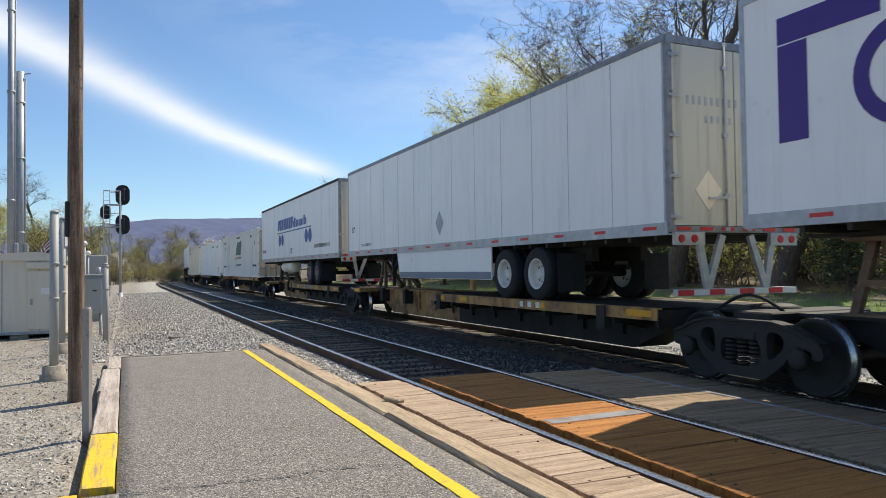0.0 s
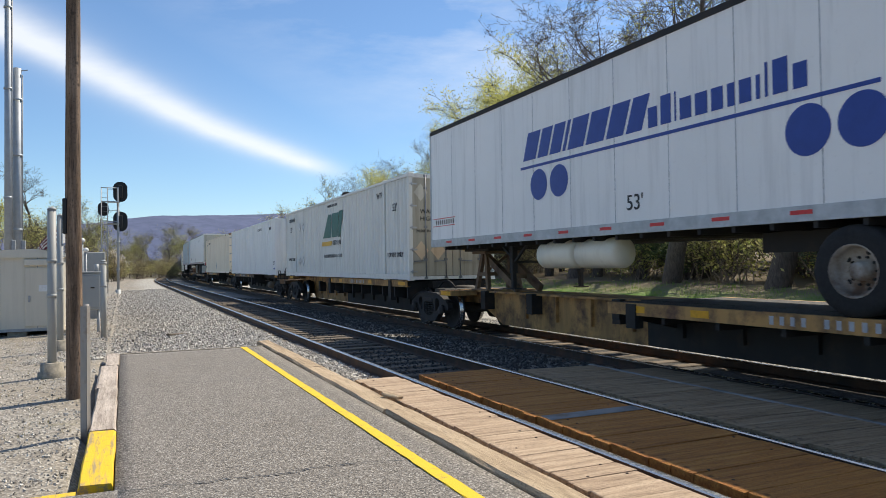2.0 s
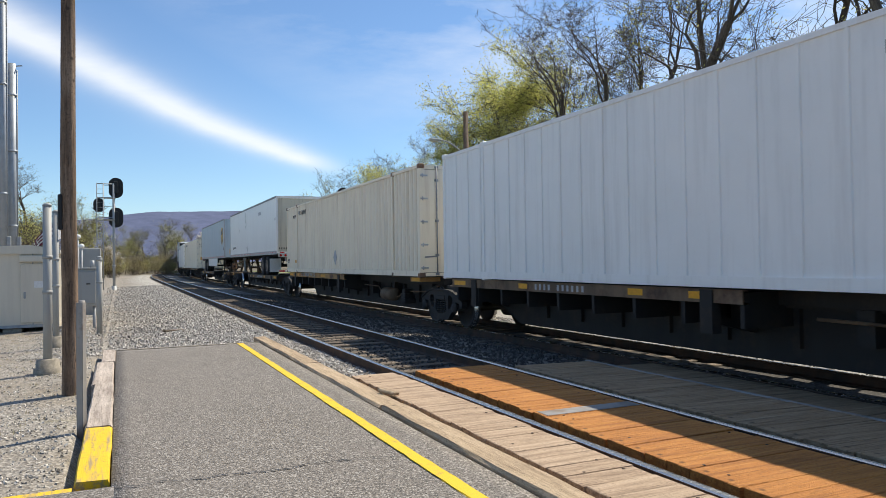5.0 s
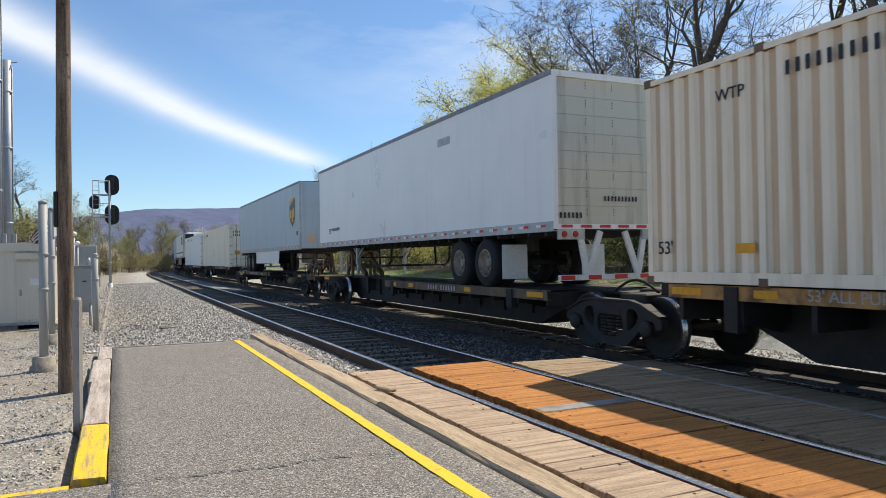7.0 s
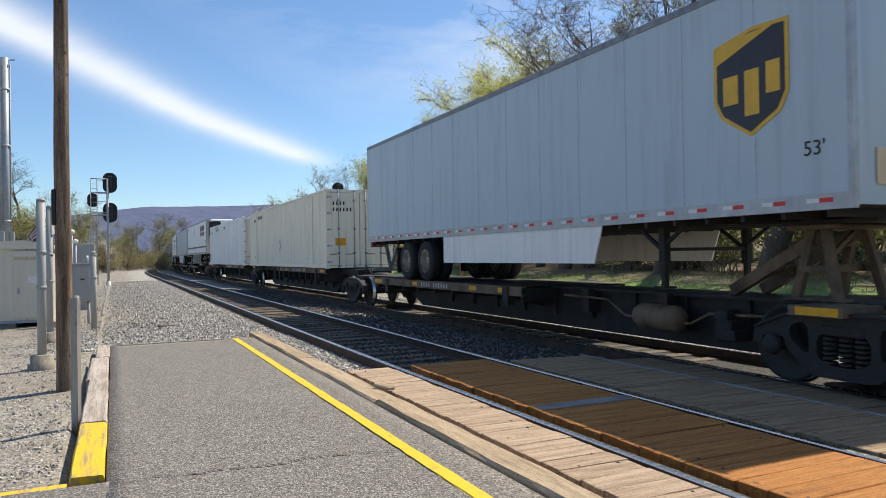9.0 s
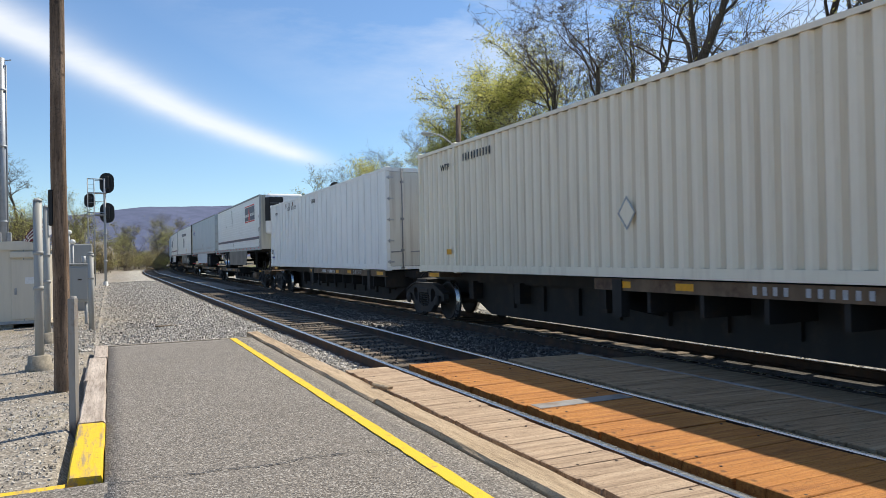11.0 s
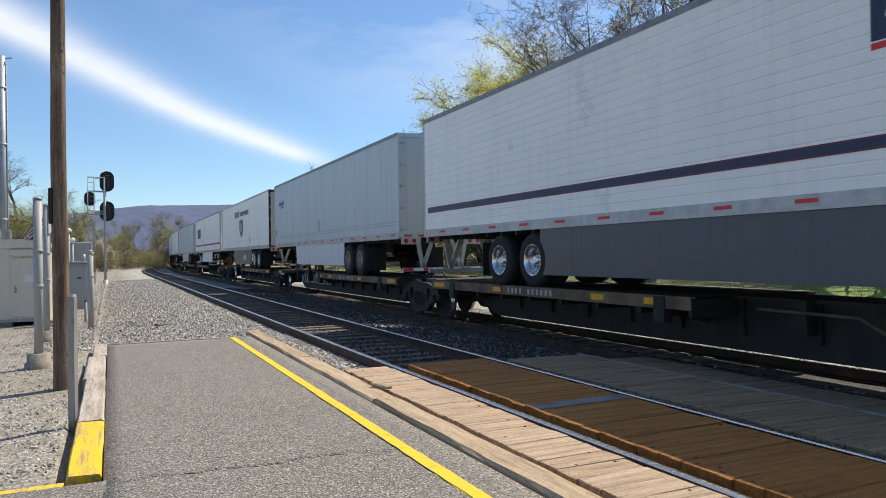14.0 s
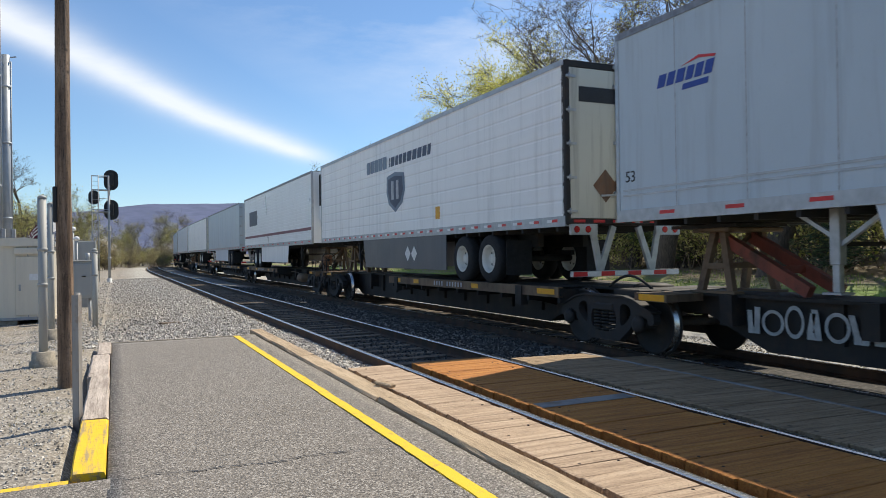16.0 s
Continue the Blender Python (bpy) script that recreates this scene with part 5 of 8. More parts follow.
def loads():
    # 0: white trailer with huge purple blocks
    t = trailer(0, "white road trailer with large purple and orange blocks", "white_c", sheet="plain", pitch=1.22, tandem=4.1)
    ln = SPAN[0]
    decal(t, "emblem", "purple", [rect(15.18, 15.58, 3.05, 4.20), rect(14.30, 15.58, 4.22, 4.54)], SIDE_X, "large purple painted block")
    ring(t, "emblem", "purple", 14.02, 3.58, 0.60, 0.58, 0.42, 0.40, "large purple painted ring")
    # 1: plain white trailer
    t = trailer(1, "plain white road trailer with riveted panels and white side skirts", "white_a", pitch=1.22, tandem=4.3, frame="roof_rail", skirt=("white_c", "skirt_band", 5.5, 11.3, 1.36), rim="rim_white")
    lettering(t, "53'", "ink", SIDE_X, 15.7, 2.86, 0.26)
    marks(t, "stencil", "ink", SIDE_X, 13.6, 2.36, 9, 0.07, 0.10, 0.05, "small dark stencil marks")
    diamond(t, SIDE_X, 8.2, 2.74, 0.30)
    end_diamond(t, -0.55, 2.72, 0.30, "tan")
    end_bars(t, "faded", -0.95, 3.98, 9, 0.08, 0.14)
    end_bars(t, "faded", -0.60, 3.72, 5, 0.08, 0.12)
    # 2: white trailer with blue emblem
    t = trailer(2, "white road trailer with blue bars and four blue discs", "white_b", pitch=1.22, tandem=4.05, roof_dark=True, rim="rim_rust", frame="roof_rail", tape_white=0.0)
    y = 11.52
    shapes = []
    for w in (0.52, 0.42, 0.42, 0.16, 0.54, 0.56, 0.50, 0.44):
        shapes.append(rect(y - w + 0.07, y, 3.60, 4.12, -0.20))
        y -= w
    y -= 0.08
    for w in (0.26, 0.27, 0.09, 0.28, 0.28, 0.26, 0.18, 0.25, 0.12, 0.10, 0.27, 0.25, 0.07):
        if w > 0.07:
            shapes.append(rect(y - w + 0.06, y, 3.60, 3.60 + (0.42 if w in (0.27, 0.09, 0.10) else 0.30)))
        y -= w + 0.015
    shapes.append(rect(4.3, 11.62, 3.44, 3.49))
    decal(t, "emblem", "navy", shapes, SIDE_X, "blue painted bars with an underline")
    for c, r in ((10.97, 0.29), (10.29, 0.29), (5.18, 0.30), (4.50, 0.30)):
        decal(t, "emblem", "navy", [ring_pts(c, 3.10, r, r)], SIDE_X, "blue painted disc")
    lettering(t, "53'", "ink", SIDE_X, 8.42, 2.42, 0.34)
    marks(t, "stencil", "ink", SIDE_X, 1.32, 2.52, 15, 0.12, 0.17, 0.05, "row of dark stencil bars")
    decal(t, "stencil", "red_tape", [rect(14.7, 16.0, 2.74, 2.755), rect(14.7, 16.0, 2.56, 2.575)], SIDE_X)
    marks(t, "stencil", "ink", SIDE_X, 14.75, 2.60, 9, 0.08, 0.12, 0.045)
    end_bars(t, "ink", -0.85, 3.4, 9, 0.09, 0.13, up=True)
    end_bars(t, "navy", -0.35, 4.35, 5, 0.10, 0.18)
    for q in range(2):
        bm = bmesh.new()
        a = 16.15 - 7.2 + q * 1.25
        lathe(bm, [(a, 0.03), (a + 0.03, 0.2), (a + 0.08, 0.26), (a + 1.12, 0.26), (a + 1.17, 0.2), (a + 1.2, 0.03)], "Y", 22, 0, (-0.9, 0, 1.78))
        part("fuel_tank", mended(bm), M["cream"], t, "cream cylindrical tank under the floor")
    # 3: grey corrugated container
    t = container(3, "pale grey corrugated container with green, yellow and black marks", "abf_grey", pitch=0.285)
    X3 = -HALF - 0.002
    decal(t, "emblem", "green", [[(9.22, 2.70), (8.08, 2.70), (8.02, 3.56), (8.42, 3.58)], [(7.98, 2.70), (7.14, 2.70), (7.02, 3.58), (7.86, 3.58)],
                                 [(7.08, 2.68), (6.84, 2.68), (6.42, 3.62), (6.96, 3.62)]], X3, "large slanted dark green block")
    decal(t, "emblem", "gold", [rect(8.0, 9.44, 2.40, 2.56, -0.10)], X3, "yellow painted bar")
    marks(t, "emblem", "ink", X3, 6.72, 2.40, 7, 0.11, 0.19, 0.05)
    marks(t, "emblem", "ink", X3, 6.62, 1.94, 17, 0.10, 0.14, 0.05)
    lettering(t, "WTP", "ink", X3, 2.72, 3.66, 0.24)
    lettering(t, "53'", "ink", X3, 1.32, 3.18, 0.32)
    lettering(t, "TOP LIFT ONLY", "ink", X3, 1.80, 1.86, 0.19)
    lettering(t, "TOP LIFT ONLY", "ink", X3, 15.56, 1.88, 0.19)
    lettering(t, "53'", "ink", X3, 15.18, 3.20, 0.30)
    marks(t, "stencil", "ink", X3, 14.2, 3.66, 10, 0.085, 0.17, 0.04)
    lettering(t, "WARNING", "ink", -0.98, -0.012, 3.04, 0.17, "end")
    lettering(t, "HIGH CUBE", "ink", -0.98, -0.012, 2.84, 0.17, "end")
    lettering(t, "53'", "ink", -0.50, -0.012, 2.50, 0.22, "end")
    lettering(t, "24,000 lbs", "ink", -1.10, -0.012, 2.52, 0.11, "end")
    lettering(t, "WARNING HIGH CUBE", "ink", X3, 8.55, 3.84, 0.13)
    for xx in (-0.95, -0.45):
        end_diamond(t, xx, 3.62, 0.24, "door_cream")
        end_diamond(t, xx, 2.02, 0.26, "tan_in")
    bm = bmesh.new()
    box(bm, 0.30, 0.58, -0.012, -0.004, 2.02, 2.32)
    part("label", mended(bm), M["amber"], t, "orange warning label")
    for yy in (13.25, 12.6):
        for z in (3.32, 1.86):
            diamond(t, -HALF - 0.002, yy, z, 0.2, "white_tape")
    # 4: white container with ribs
    t = container(4, "white smooth-sided container with upright ribs", "white_a", "ribs", 0.61, near="wall")
    lettering(t, "WTP", "ink", SIDE_X - 0.016, 1.72, 3.58, 0.24)
    lettering(t, "53'", "ink", SIDE_X - 0.016, 0.56, 1.74, 0.26)
    marks(t, "stencil", "ink", SIDE_X - 0.016, 3.95, 3.66, 10, 0.08, 0.16, 0.05, "dark stencilled marks")
    decal(t, "label", "navy", [rect(0.16, 0.56, 1.50, 1.58)], SIDE_X - 0.016, "small blue label")
    tape_row(t, SIDE_X - 0.006, 16.15, 1.30, red=0.16, step=0.61)
    end_bars(t, "ink", 0.75, 2.75, 10, 0.10, 0.13, up=True)
    bm = bmesh.new()
    box(bm, -0.28, -0.18, 0.005, 0.02, 3.0, 3.42)
    part("placard", mended(bm), M["ink"], t)
    # 5: tan container
    t = container(5, "tan corrugated container with a grey diamond placard and rust", "tan", pitch=0.285, brown=True)
    lettering(t, "WTP", "ink", SIDE_X, 14.82, 3.58, 0.22)
    lettering(t, "53'", "ink", SIDE_X, 15.95, 1.62, 0.26)
    marks(t, "stencil", "ink", SIDE_X, 12.45, 3.68, 10, 0.09, 0.19, 0.045)
    diamond(t, SIDE_X, 8.03, 1.80, 0.28, "faded")
    decal(t, "label", "amber", [rect(14.22, 14.52, 1.62, 1.74)], SIDE_X)
    # 6: plain white trailer with roll door
    t = trailer(6, "plain white road trailer with grey roll-up door", "white_c", sheet="plain", tandem=3.3, door="door_cream", frame="white_b", doors="roll", rim="rim_rust", tape_white=0.30, rail="alu")
    lettering(t, "53'", "ink", SIDE_X, 14.75, 2.54, 0.26)
    marks(t, "stencil", "ink", SIDE_X, 13.45, 2.62, 10, 0.055, 0.12, 0.04)
    end_bars(t, "ink", -1.18, 2.30, 6, 0.06, 0.11)
    end_bars(t, "ink", -0.2, 2.62, 10, 0.055, 0.10)
    decal(t, "stain", "faded", [rect(4.3, 5.0, 4.28, 4.46)], SIDE_X)
    spare_rack(t, 9.2)
    # 7: grey-blue trailer, nose towards the viewer, with a golden shield
    t = trailer(7, "grey-blue road trailer with a gold and dark shield", "slate", sheet="panels", pitch=1.22, tandem=3.75, rail="alu", rim="rim_rust", tape_white=0.30, skirt=("white_b", None, 5.5, 11.6, 1.45))
    sh = [(0.78, 4.34), (1.30, 4.36), (1.92, 4.24), (1.92, 3.52), (1.80, 3.30), (1.34, 3.02), (0.90, 3.26), (0.78, 3.48)]
    decal(t, "emblem", "gold", [sh], SIDE_X - 0.002, "gold shield outline")
    cy, cz = 1.35, 3.72
    inner = [(cy + (y - cy) * 0.90, cz + (z - cz) * 0.92) for y, z in sh]
    decal(t, "emblem", "brown_black", [inner], SIDE_X - 0.007, "dark brown shield field")
    decal(t, "emblem", "gold", [rect(1.52, 1.76, 3.46, 3.82), rect(1.20, 1.42, 3.28, 3.84), rect(0.90, 1.10, 3.50, 3.88), [(1.86, 4.0), (1.86, 4.20), (1.5, 4.28), (0.95, 4.31)]], SIDE_X - 0.012, "gold bar on the shield")
    lettering(t, "53'", "ink", SIDE_X, 0.62, 2.68, 0.24)
    end_bars(t, "ink", -0.1, 4.62, 6, 0.08, 0.13)
    bm = bmesh.new()
    box(bm, -0.95, -0.65, -0.012, 0.0, 2.32, 2.72)
    part("placard", mended(bm), M["tan_in"], t, "weathered placard frame")
    bm = bmesh.new()
    for b0, b1, c0, c1 in ((0.55, 0.60, 2.30, 2.78), (0.95, 1.0, 2.30, 2.78), (0.60, 0.95, 2.30, 2.35), (0.60, 0.95, 2.73, 2.78)):
        box(bm, b0, b1, -0.02, 0.008, c0, c1)
    g = part("coupling_frame", mended(bm), M["alu"], t, "worn aluminium frame round the hose couplings")
    bm = bmesh.new()
    box(bm, 0.60, 0.95, -0.006, 0.006, 2.35, 2.73)
    for x in (0.68, 0.86):
        tube(bm, (x, -0.05, 2.48), (x, 0.0, 2.48), 0.035, seg=10)
    tube(bm, (0.77, -0.06, 2.62), (0.77, 0.0, 2.62), 0.045, seg=10)
    part("couplings", mended(bm), M["dark_frame"], g)
    # 8: cream container
    t = container(8, "cream corrugated container with amber label", "cream", pitch=0.285)
    lettering(t, "WTP", "ink", SIDE_X, 14.82, 3.58, 0.22)
    marks(t, "stencil", "ink", SIDE_X, 12.35, 3.68, 10, 0.09, 0.19, 0.045)
    decal(t, "label", "amber", [rect(14.3, 14.55, 1.62, 1.74)], SIDE_X)
    diamond(t, SIDE_X, 8.1, 2.2, 0.26, "cream")
    end_bars(t, "ink", -1.05, 3.55, 4, 0.09, 0.15)
    end_bars(t, "ink", -1.05, 3.32, 6, 0.09, 0.15)
    bm = bmesh.new()
    box(bm, -0.95, -0.55, -0.02, -0.01, 2.05, 2.32)
    part("label", mended(bm), M["amber"], t)
    # 9: white ribbed container
    t = container(9, "white ribbed container with red reflectors and black stencils", "white_a", "ribs", 0.61)
    lettering(t, "WTP", "ink", SIDE_X - 0.018, 14.95, 3.58, 0.20)
    lettering(t, "53/102", "ink", SIDE_X - 0.018, 8.32, 3.70, 0.22)
    lettering(t, "53'", "ink", SIDE_X - 0.018, 15.92, 1.80, 0.26)
    marks(t, "stencil", "ink", SIDE_X - 0.018, 11.98, 3.66, 4, 0.07, 0.17, 0.08)
    marks(t, "stencil", "ink", SIDE_X - 0.018, 10.85, 3.66, 6, 0.07, 0.17, 0.08)
    decal(t, "stain", "rust_iron", [rect(11.42, 11.52, 3.82, 4.0), rect(12.04, 12.14, 3.80, 4.0), rect(12.66, 12.76, 3.80, 4.0)], SIDE_X - 0.018)
    decal(t, "label", "navy", [rect(15.3, 15.8, 1.60, 1.68)], SIDE_X - 0.018, "small blue label")
    tape_row(t, SIDE_X - 0.006, 16.15, 1.32, red=0.20, step=0.61)
    # 10: refrigerated trailer
    t = trailer(10, "white ridged refrigerated trailer with cooling unit and dark stripe", "white_c", sheet="ridged", pitch=0.145, tandem=4.4, rim="chrome", skirt=("skirt_dark", None, 5.3, 12.0, 1.22), tape_white=0.0)
    decal(t, "stripe", "dark_navy", [rect(0.15, 15.9, 2.655, 2.755)], SIDE_X)
    decal(t, "stripe", "maroon", [rect(0.15, 15.9, 2.755, 2.775), rect(0.15, 15.9, 2.635, 2.655)], SIDE_X)
    decal(t, "emblem", "dark_navy", [rect(1.46, 4.5, 3.74, 4.50)], SIDE_X, "dark blue sign panel")
    decal(t, "emblem", "red_tape", [rect(1.46, 4.5, 4.52, 4.59), rect(1.46, 4.5, 3.65, 3.72)], SIDE_X, "red border stripe")
    decal(t, "emblem", "red_tape", [[(2.75, 3.78), (3.45, 3.78), (3.20, 4.40), (3.08, 4.40)]], SIDE_X - 0.006, "red triangle")
    decal(t, "emblem", "white_tape", [rect(3.22 + 0.2 * q, 3.34 + 0.2 * q, 3.96, 4.10, -0.03) for q in range(6)] + [rect(1.55 + 0.16 * q, 1.65 + 0.16 * q, 3.98, 4.12, -0.03) for q in range(8)], SIDE_X - 0.010, "row of white bars")
    for q, digit in enumerate("99971"):
        lettering(t, digit, "ink", SIDE_X - 0.014, 0.21, 2.17 + 0.175 * q, 0.25)
    lettering(t, "53'", "ink", SIDE_X - 0.014, 0.30, 3.06, 0.25)
    cooling_unit(t)
    # 11: silver trailer
    t = trailer(11, "silver-grey road trailer with blue and red emblem", "silver", sheet="panels", pitch=1.22, tandem=4.05, frame="silver", door="silver", skirt=("pale_blue", None, 5.1, 12.0, 1.30), rim="rim_rust", tape_white=0.0)
    y = 15.22
    shapes = []
    for w in (0.17, 0.16, 0.17, 0.15, 0.15, 0.16):
        shapes.append(rect(y - w + 0.02, y, 3.94, 4.12, -0.06))
        y -= w + 0.02
    decal(t, "emblem", "navy", shapes + [rect(14.25, 14.72, 3.82, 3.90, -0.02)], SIDE_X, "blue slanted blocks")
    decal(t, "emblem", "red_tape", [[(14.72, 4.15), (14.40, 4.19), (14.12, 4.14), (14.10, 4.17), (14.40, 4.23)]], SIDE_X, "red swoosh")
    lettering(t, "53", "ink", SIDE_X, 15.95, 2.66, 0.24)
    decal(t, "stripe", "alu", [rect(0.1, 16.0, 2.44, 2.47), rect(0.1, 16.0, 2.52, 2.55)], SIDE_X)
    diamond(t, SIDE_X, 8.2, 2.80, 0.24)
    # 12: white trailer with a dark shield
    t = trailer(12, "off-white refrigerated trailer with dark grey shield and blocks", "white_b", sheet="ridged", pitch=0.29, tandem=3.5, frame="dark_frame", door="door_cream", rim="rim_white", skirt=("skirt_dark", None, 5.0, 11.2, 1.22), tape_white=0.30)
    sh = [(8.95, 3.82), (8.3, 3.90), (7.6, 3.82), (7.56, 3.36), (7.75, 3.02), (8.28, 2.78), (8.80, 3.02), (8.98, 3.36)]
    decal(t, "emblem", "skirt_band", [sh], SIDE_X, "grey-blue shield")
    cy, cz = 8.28, 3.38
    decal(t, "emblem", "dark_navy", [[(cy + (y - cy) * 0.8, cz + (z - cz) * 0.8) for y, z in sh]], SIDE_X - 0.006, "dark shield field")
    decal(t, "emblem", "faded", [rect(8.0, 8.18, 3.14, 3.66), rect(8.38, 8.56, 3.14, 3.66)], SIDE_X - 0.012)
    shapes, y = [], 10.72
    for w in (0.36,) * 5:
        shapes.append(rect(y - w + 0.04, y, 4.06, 4.42))
        y -= w
    y -= 0.15
    decal(t, "emblem", "skirt_band", shapes, SIDE_X, "slate blocks")
    shapes = []
    for w in (0.14, 0.36, 0.28, 0.30, 0.30, 0.38, 0.34, 0.34, 0.32, 0.26):
        shapes.append(rect(y - w + 0.08, y, 4.08, 4.34, -0.05))
        y -= w
    decal(t, "emblem", "dark_navy", shapes, SIDE_X, "dark slanted bars")
    decal(t, "label", "amber", [rect(5.3, 5.55, 2.45, 2.75)], SIDE_X)
    decal(t, "label", "white_tape", [[(7.0 + d, 1.42), (7.2 + d, 1.62), (7.0 + d, 1.82), (6.8 + d, 1.62)] for d in (0.0, 0.45)], -1.284)
    bm = bmesh.new()
    for c in (-0.45, -0.05):
        z = 2.78
        vs = [bm.verts.new(p) for p in ((c - 0.27, -0.004, z), (c, -0.004, z - 0.3), (c + 0.27, -0.004, z), (c, -0.004, z + 0.3))]
        bm.faces.new(vs)
    part("placard", mended(bm), M["rust_iron"], t, "two brown diamond placards")
    bm = bmesh.new()
    box(bm, -1.0, -0.2, -0.008, -0.002, 4.25, 4.52)
    part("emblem", mended(bm), M["ink"], t)
    # the rest of the train comes round the bend
    trailer(13, "white ridged refrigerated trailer with a maroon stripe", "white_c", sheet="ridged", pitch=0.145, tandem=4.2, rim="rim_white", skirt=("white_b", None, 5.3, 11.8, 1.3))
    t13 = TRAIN[-2][0]
    decal(t13, "stripe", "maroon", [rect(0.15, 15.9, 2.62, 2.74)], SIDE_X)
    decal(t13, "emblem", "dark_navy", [rect(12.0, 14.4, 3.3, 4.1)], SIDE_X)
    cooling_unit(t13)
    trailer(14, "grey road trailer with a small dark emblem", "silver", tandem=4.0, rim="rim_rust", frame="silver", door="silver", skirt=("pale_blue", None, 5.1, 11.8, 1.3))
    trailer(15, "white road trailer with plain riveted panels", "white_a", tandem=4.0, rim="rim_white")
    trailer(16, "pale blue road trailer with plain panels", "pale_blue", tandem=4.0, rim="rim_white")
    trailer(17, "dull silver road trailer with plain panels", "silver", tandem=4.0, rim="rim_rust")
    trailer(18, "white road trailer with plain panels and dark roof", "white_b", tandem=4.0, rim="rim_white", roof_dark=True)


def diamond(t, x, y, z, r, mat="faded"):
    """A placard holder: an open diamond frame with a plate in it."""
    bm = bmesh.new()
    o = [(y - r * 0.8, z), (y, z - r), (y + r * 0.8, z), (y, z + r)]
    q = [(y + (a - y) * 0.86, z + (b - z) * 0.86) for a, b in o]
    for j in range(4):
        flat(bm, x, [o[j], o[(j + 1) % 4], q[(j + 1) % 4], q[j]], 0, 0.008)
    flat(bm, x, [(y + (a - y) * 0.8, z + (b - z) * 0.8) for a, b in o], 1, 0.004)
    part("placard_holder", mended(bm), [M["alu"], M[mat]], t)


def end_diamond(t, x, z, r, mat="faded"):
    """A placard holder on the near end."""
    bm = bmesh.new()
    o = [(x - r * 0.85, z), (x, z - r), (x + r * 0.85, z), (x, z + r)]
    a = [bm.verts.new((p, -0.012, q)) for p, q in o]
    b = [bm.verts.new((p, -0.002, q)) for p, q in o]
    bm.faces.new(a)
    for i in range(4):
        bm.faces.new((a[i], a[(i + 1) % 4], b[(i + 1) % 4], b[i]))
    part("placard", mended(bm), M[mat], t, "worn diamond placard plate")


def end_bars(t, mat, x, z, n, w, h, up=False):
    for q in range(n):
        bm = bmesh.new()
        a, b = (x, z + q * (h + 0.05)) if up else (x + q * w * 1.45, z)
        box(bm, a + 0.2 * w, a + 0.8 * w, -0.007, -0.001, b, b + h * 0.9)
        part("stencil", mended(bm), M[mat], t, "dark stencilled bar on the end")


def spare_rack(t, y):
    bm = bmesh.new()
    for k in (-1, 1):
        pts = [(k * 0.95, y, 2.05), (k * 0.95, y + 0.05, 1.55), (k * 0.95, y + 0.35, 1.40), (k * 0.95, y + 1.05, 1.40), (k * 0.95, y + 1.15, 2.05)]
        for p, q in zip(pts, pts[1:]):
            tube(bm, p, q, 0.035, seg=8)
    tube(bm, (-0.95, y + 0.6, 1.40), (0.95, y + 0.6, 1.40), 0.03, seg=8)
    part("spare_rack", bm, M["dark_frame"], t, "dark bent-tube rack under the floor")


def cooling_unit(t):
    """The refrigeration unit on a trailer's nose, which is its near end."""
    bm = bmesh.new()
    bbox(bm, -1.02, 0.94, -0.50, 0.0, 2.86, 4.98, 0.17, seg=4)
    u = part("cooling_unit", bm, M["white_c"], t, "white cooling unit with dark louvred grille")
    bm = bmesh.new()
    bbox(bm, -0.90, -0.16, -0.525, -0.47, 3.66, 4.80, 0.05, seg=2)
    bbox(bm, -0.88, 0.80, -0.52, -0.45, 3.56, 3.70, 0.02)
    bbox(bm, 0.76, 0.86, -0.51, -0.44, 3.56, 4.72, 0.03, seg=2)
    for px, py, turn in ((-0.975, -0.458, 45),):
        vs = box(bm, -0.13, 0.13, -0.012, 0.012, 3.56, 4.78)
        bmesh.ops.transform(bm, matrix=pose(px, py, 0, 0, 0, -turn), verts=vs)
    bbox(bm, -1.035, -0.99, -0.36, -0.14, 3.56, 4.78, 0.015)
    part("grille", bm, M["black_paint"], u)
    bm = bmesh.new()
    for q in range(4):
        z = 3.80 + 0.22 * q
        bbox(bm, -0.86, -0.22, -0.555, -0.51, z, z + 0.05, 0.012)
    part("louvre", bm, M["skirt_dark"], u)
    bm = bmesh.new()
    for x in (-0.30, 0.32):
        box(bm, x - 0.006, x + 0.006, -0.506, -0.495, 3.02, 3.56)
    for x in (0.12, 0.48):
        bbox(bm, x, x + 0.2, -0.515, -0.495, 3.06, 3.13, 0.01)
    bbox(bm, -0.52, -0.37, -0.515, -0.495, 3.04, 3.15, 0.01)
    part("panel_seam", bm, M["skirt_dark"], u)
    bm = bmesh.new()
    box(bm, 0.02, 0.68, -0.508, -0.499, 4.34, 4.60)
    part("emblem", mended(bm), M["dark_navy"], u)
    bm = bmesh.new()
    for x, c in ((0.05, 0.11), (0.62, 0.10)):
        box(bm, x, x + c, -0.03, -0.01, 2.48, 2.60)
    part("marker_light", mended(bm), M["amber"], t)
    bm = bmesh.new()
    way = []
    for q in range(9):
        p = Vector((0.55 + 0.02 * math.sin(q), -0.05 - 0.10 * math.sin(math.pi * q / 8), 2.62 - 0.30 * q / 8))
        way.append(p)
    pipe(bm, way, 0.03)
    part("hose", bm, M["rubber"], t)


for unit in NEAR:
    spine_car(unit)
loads()


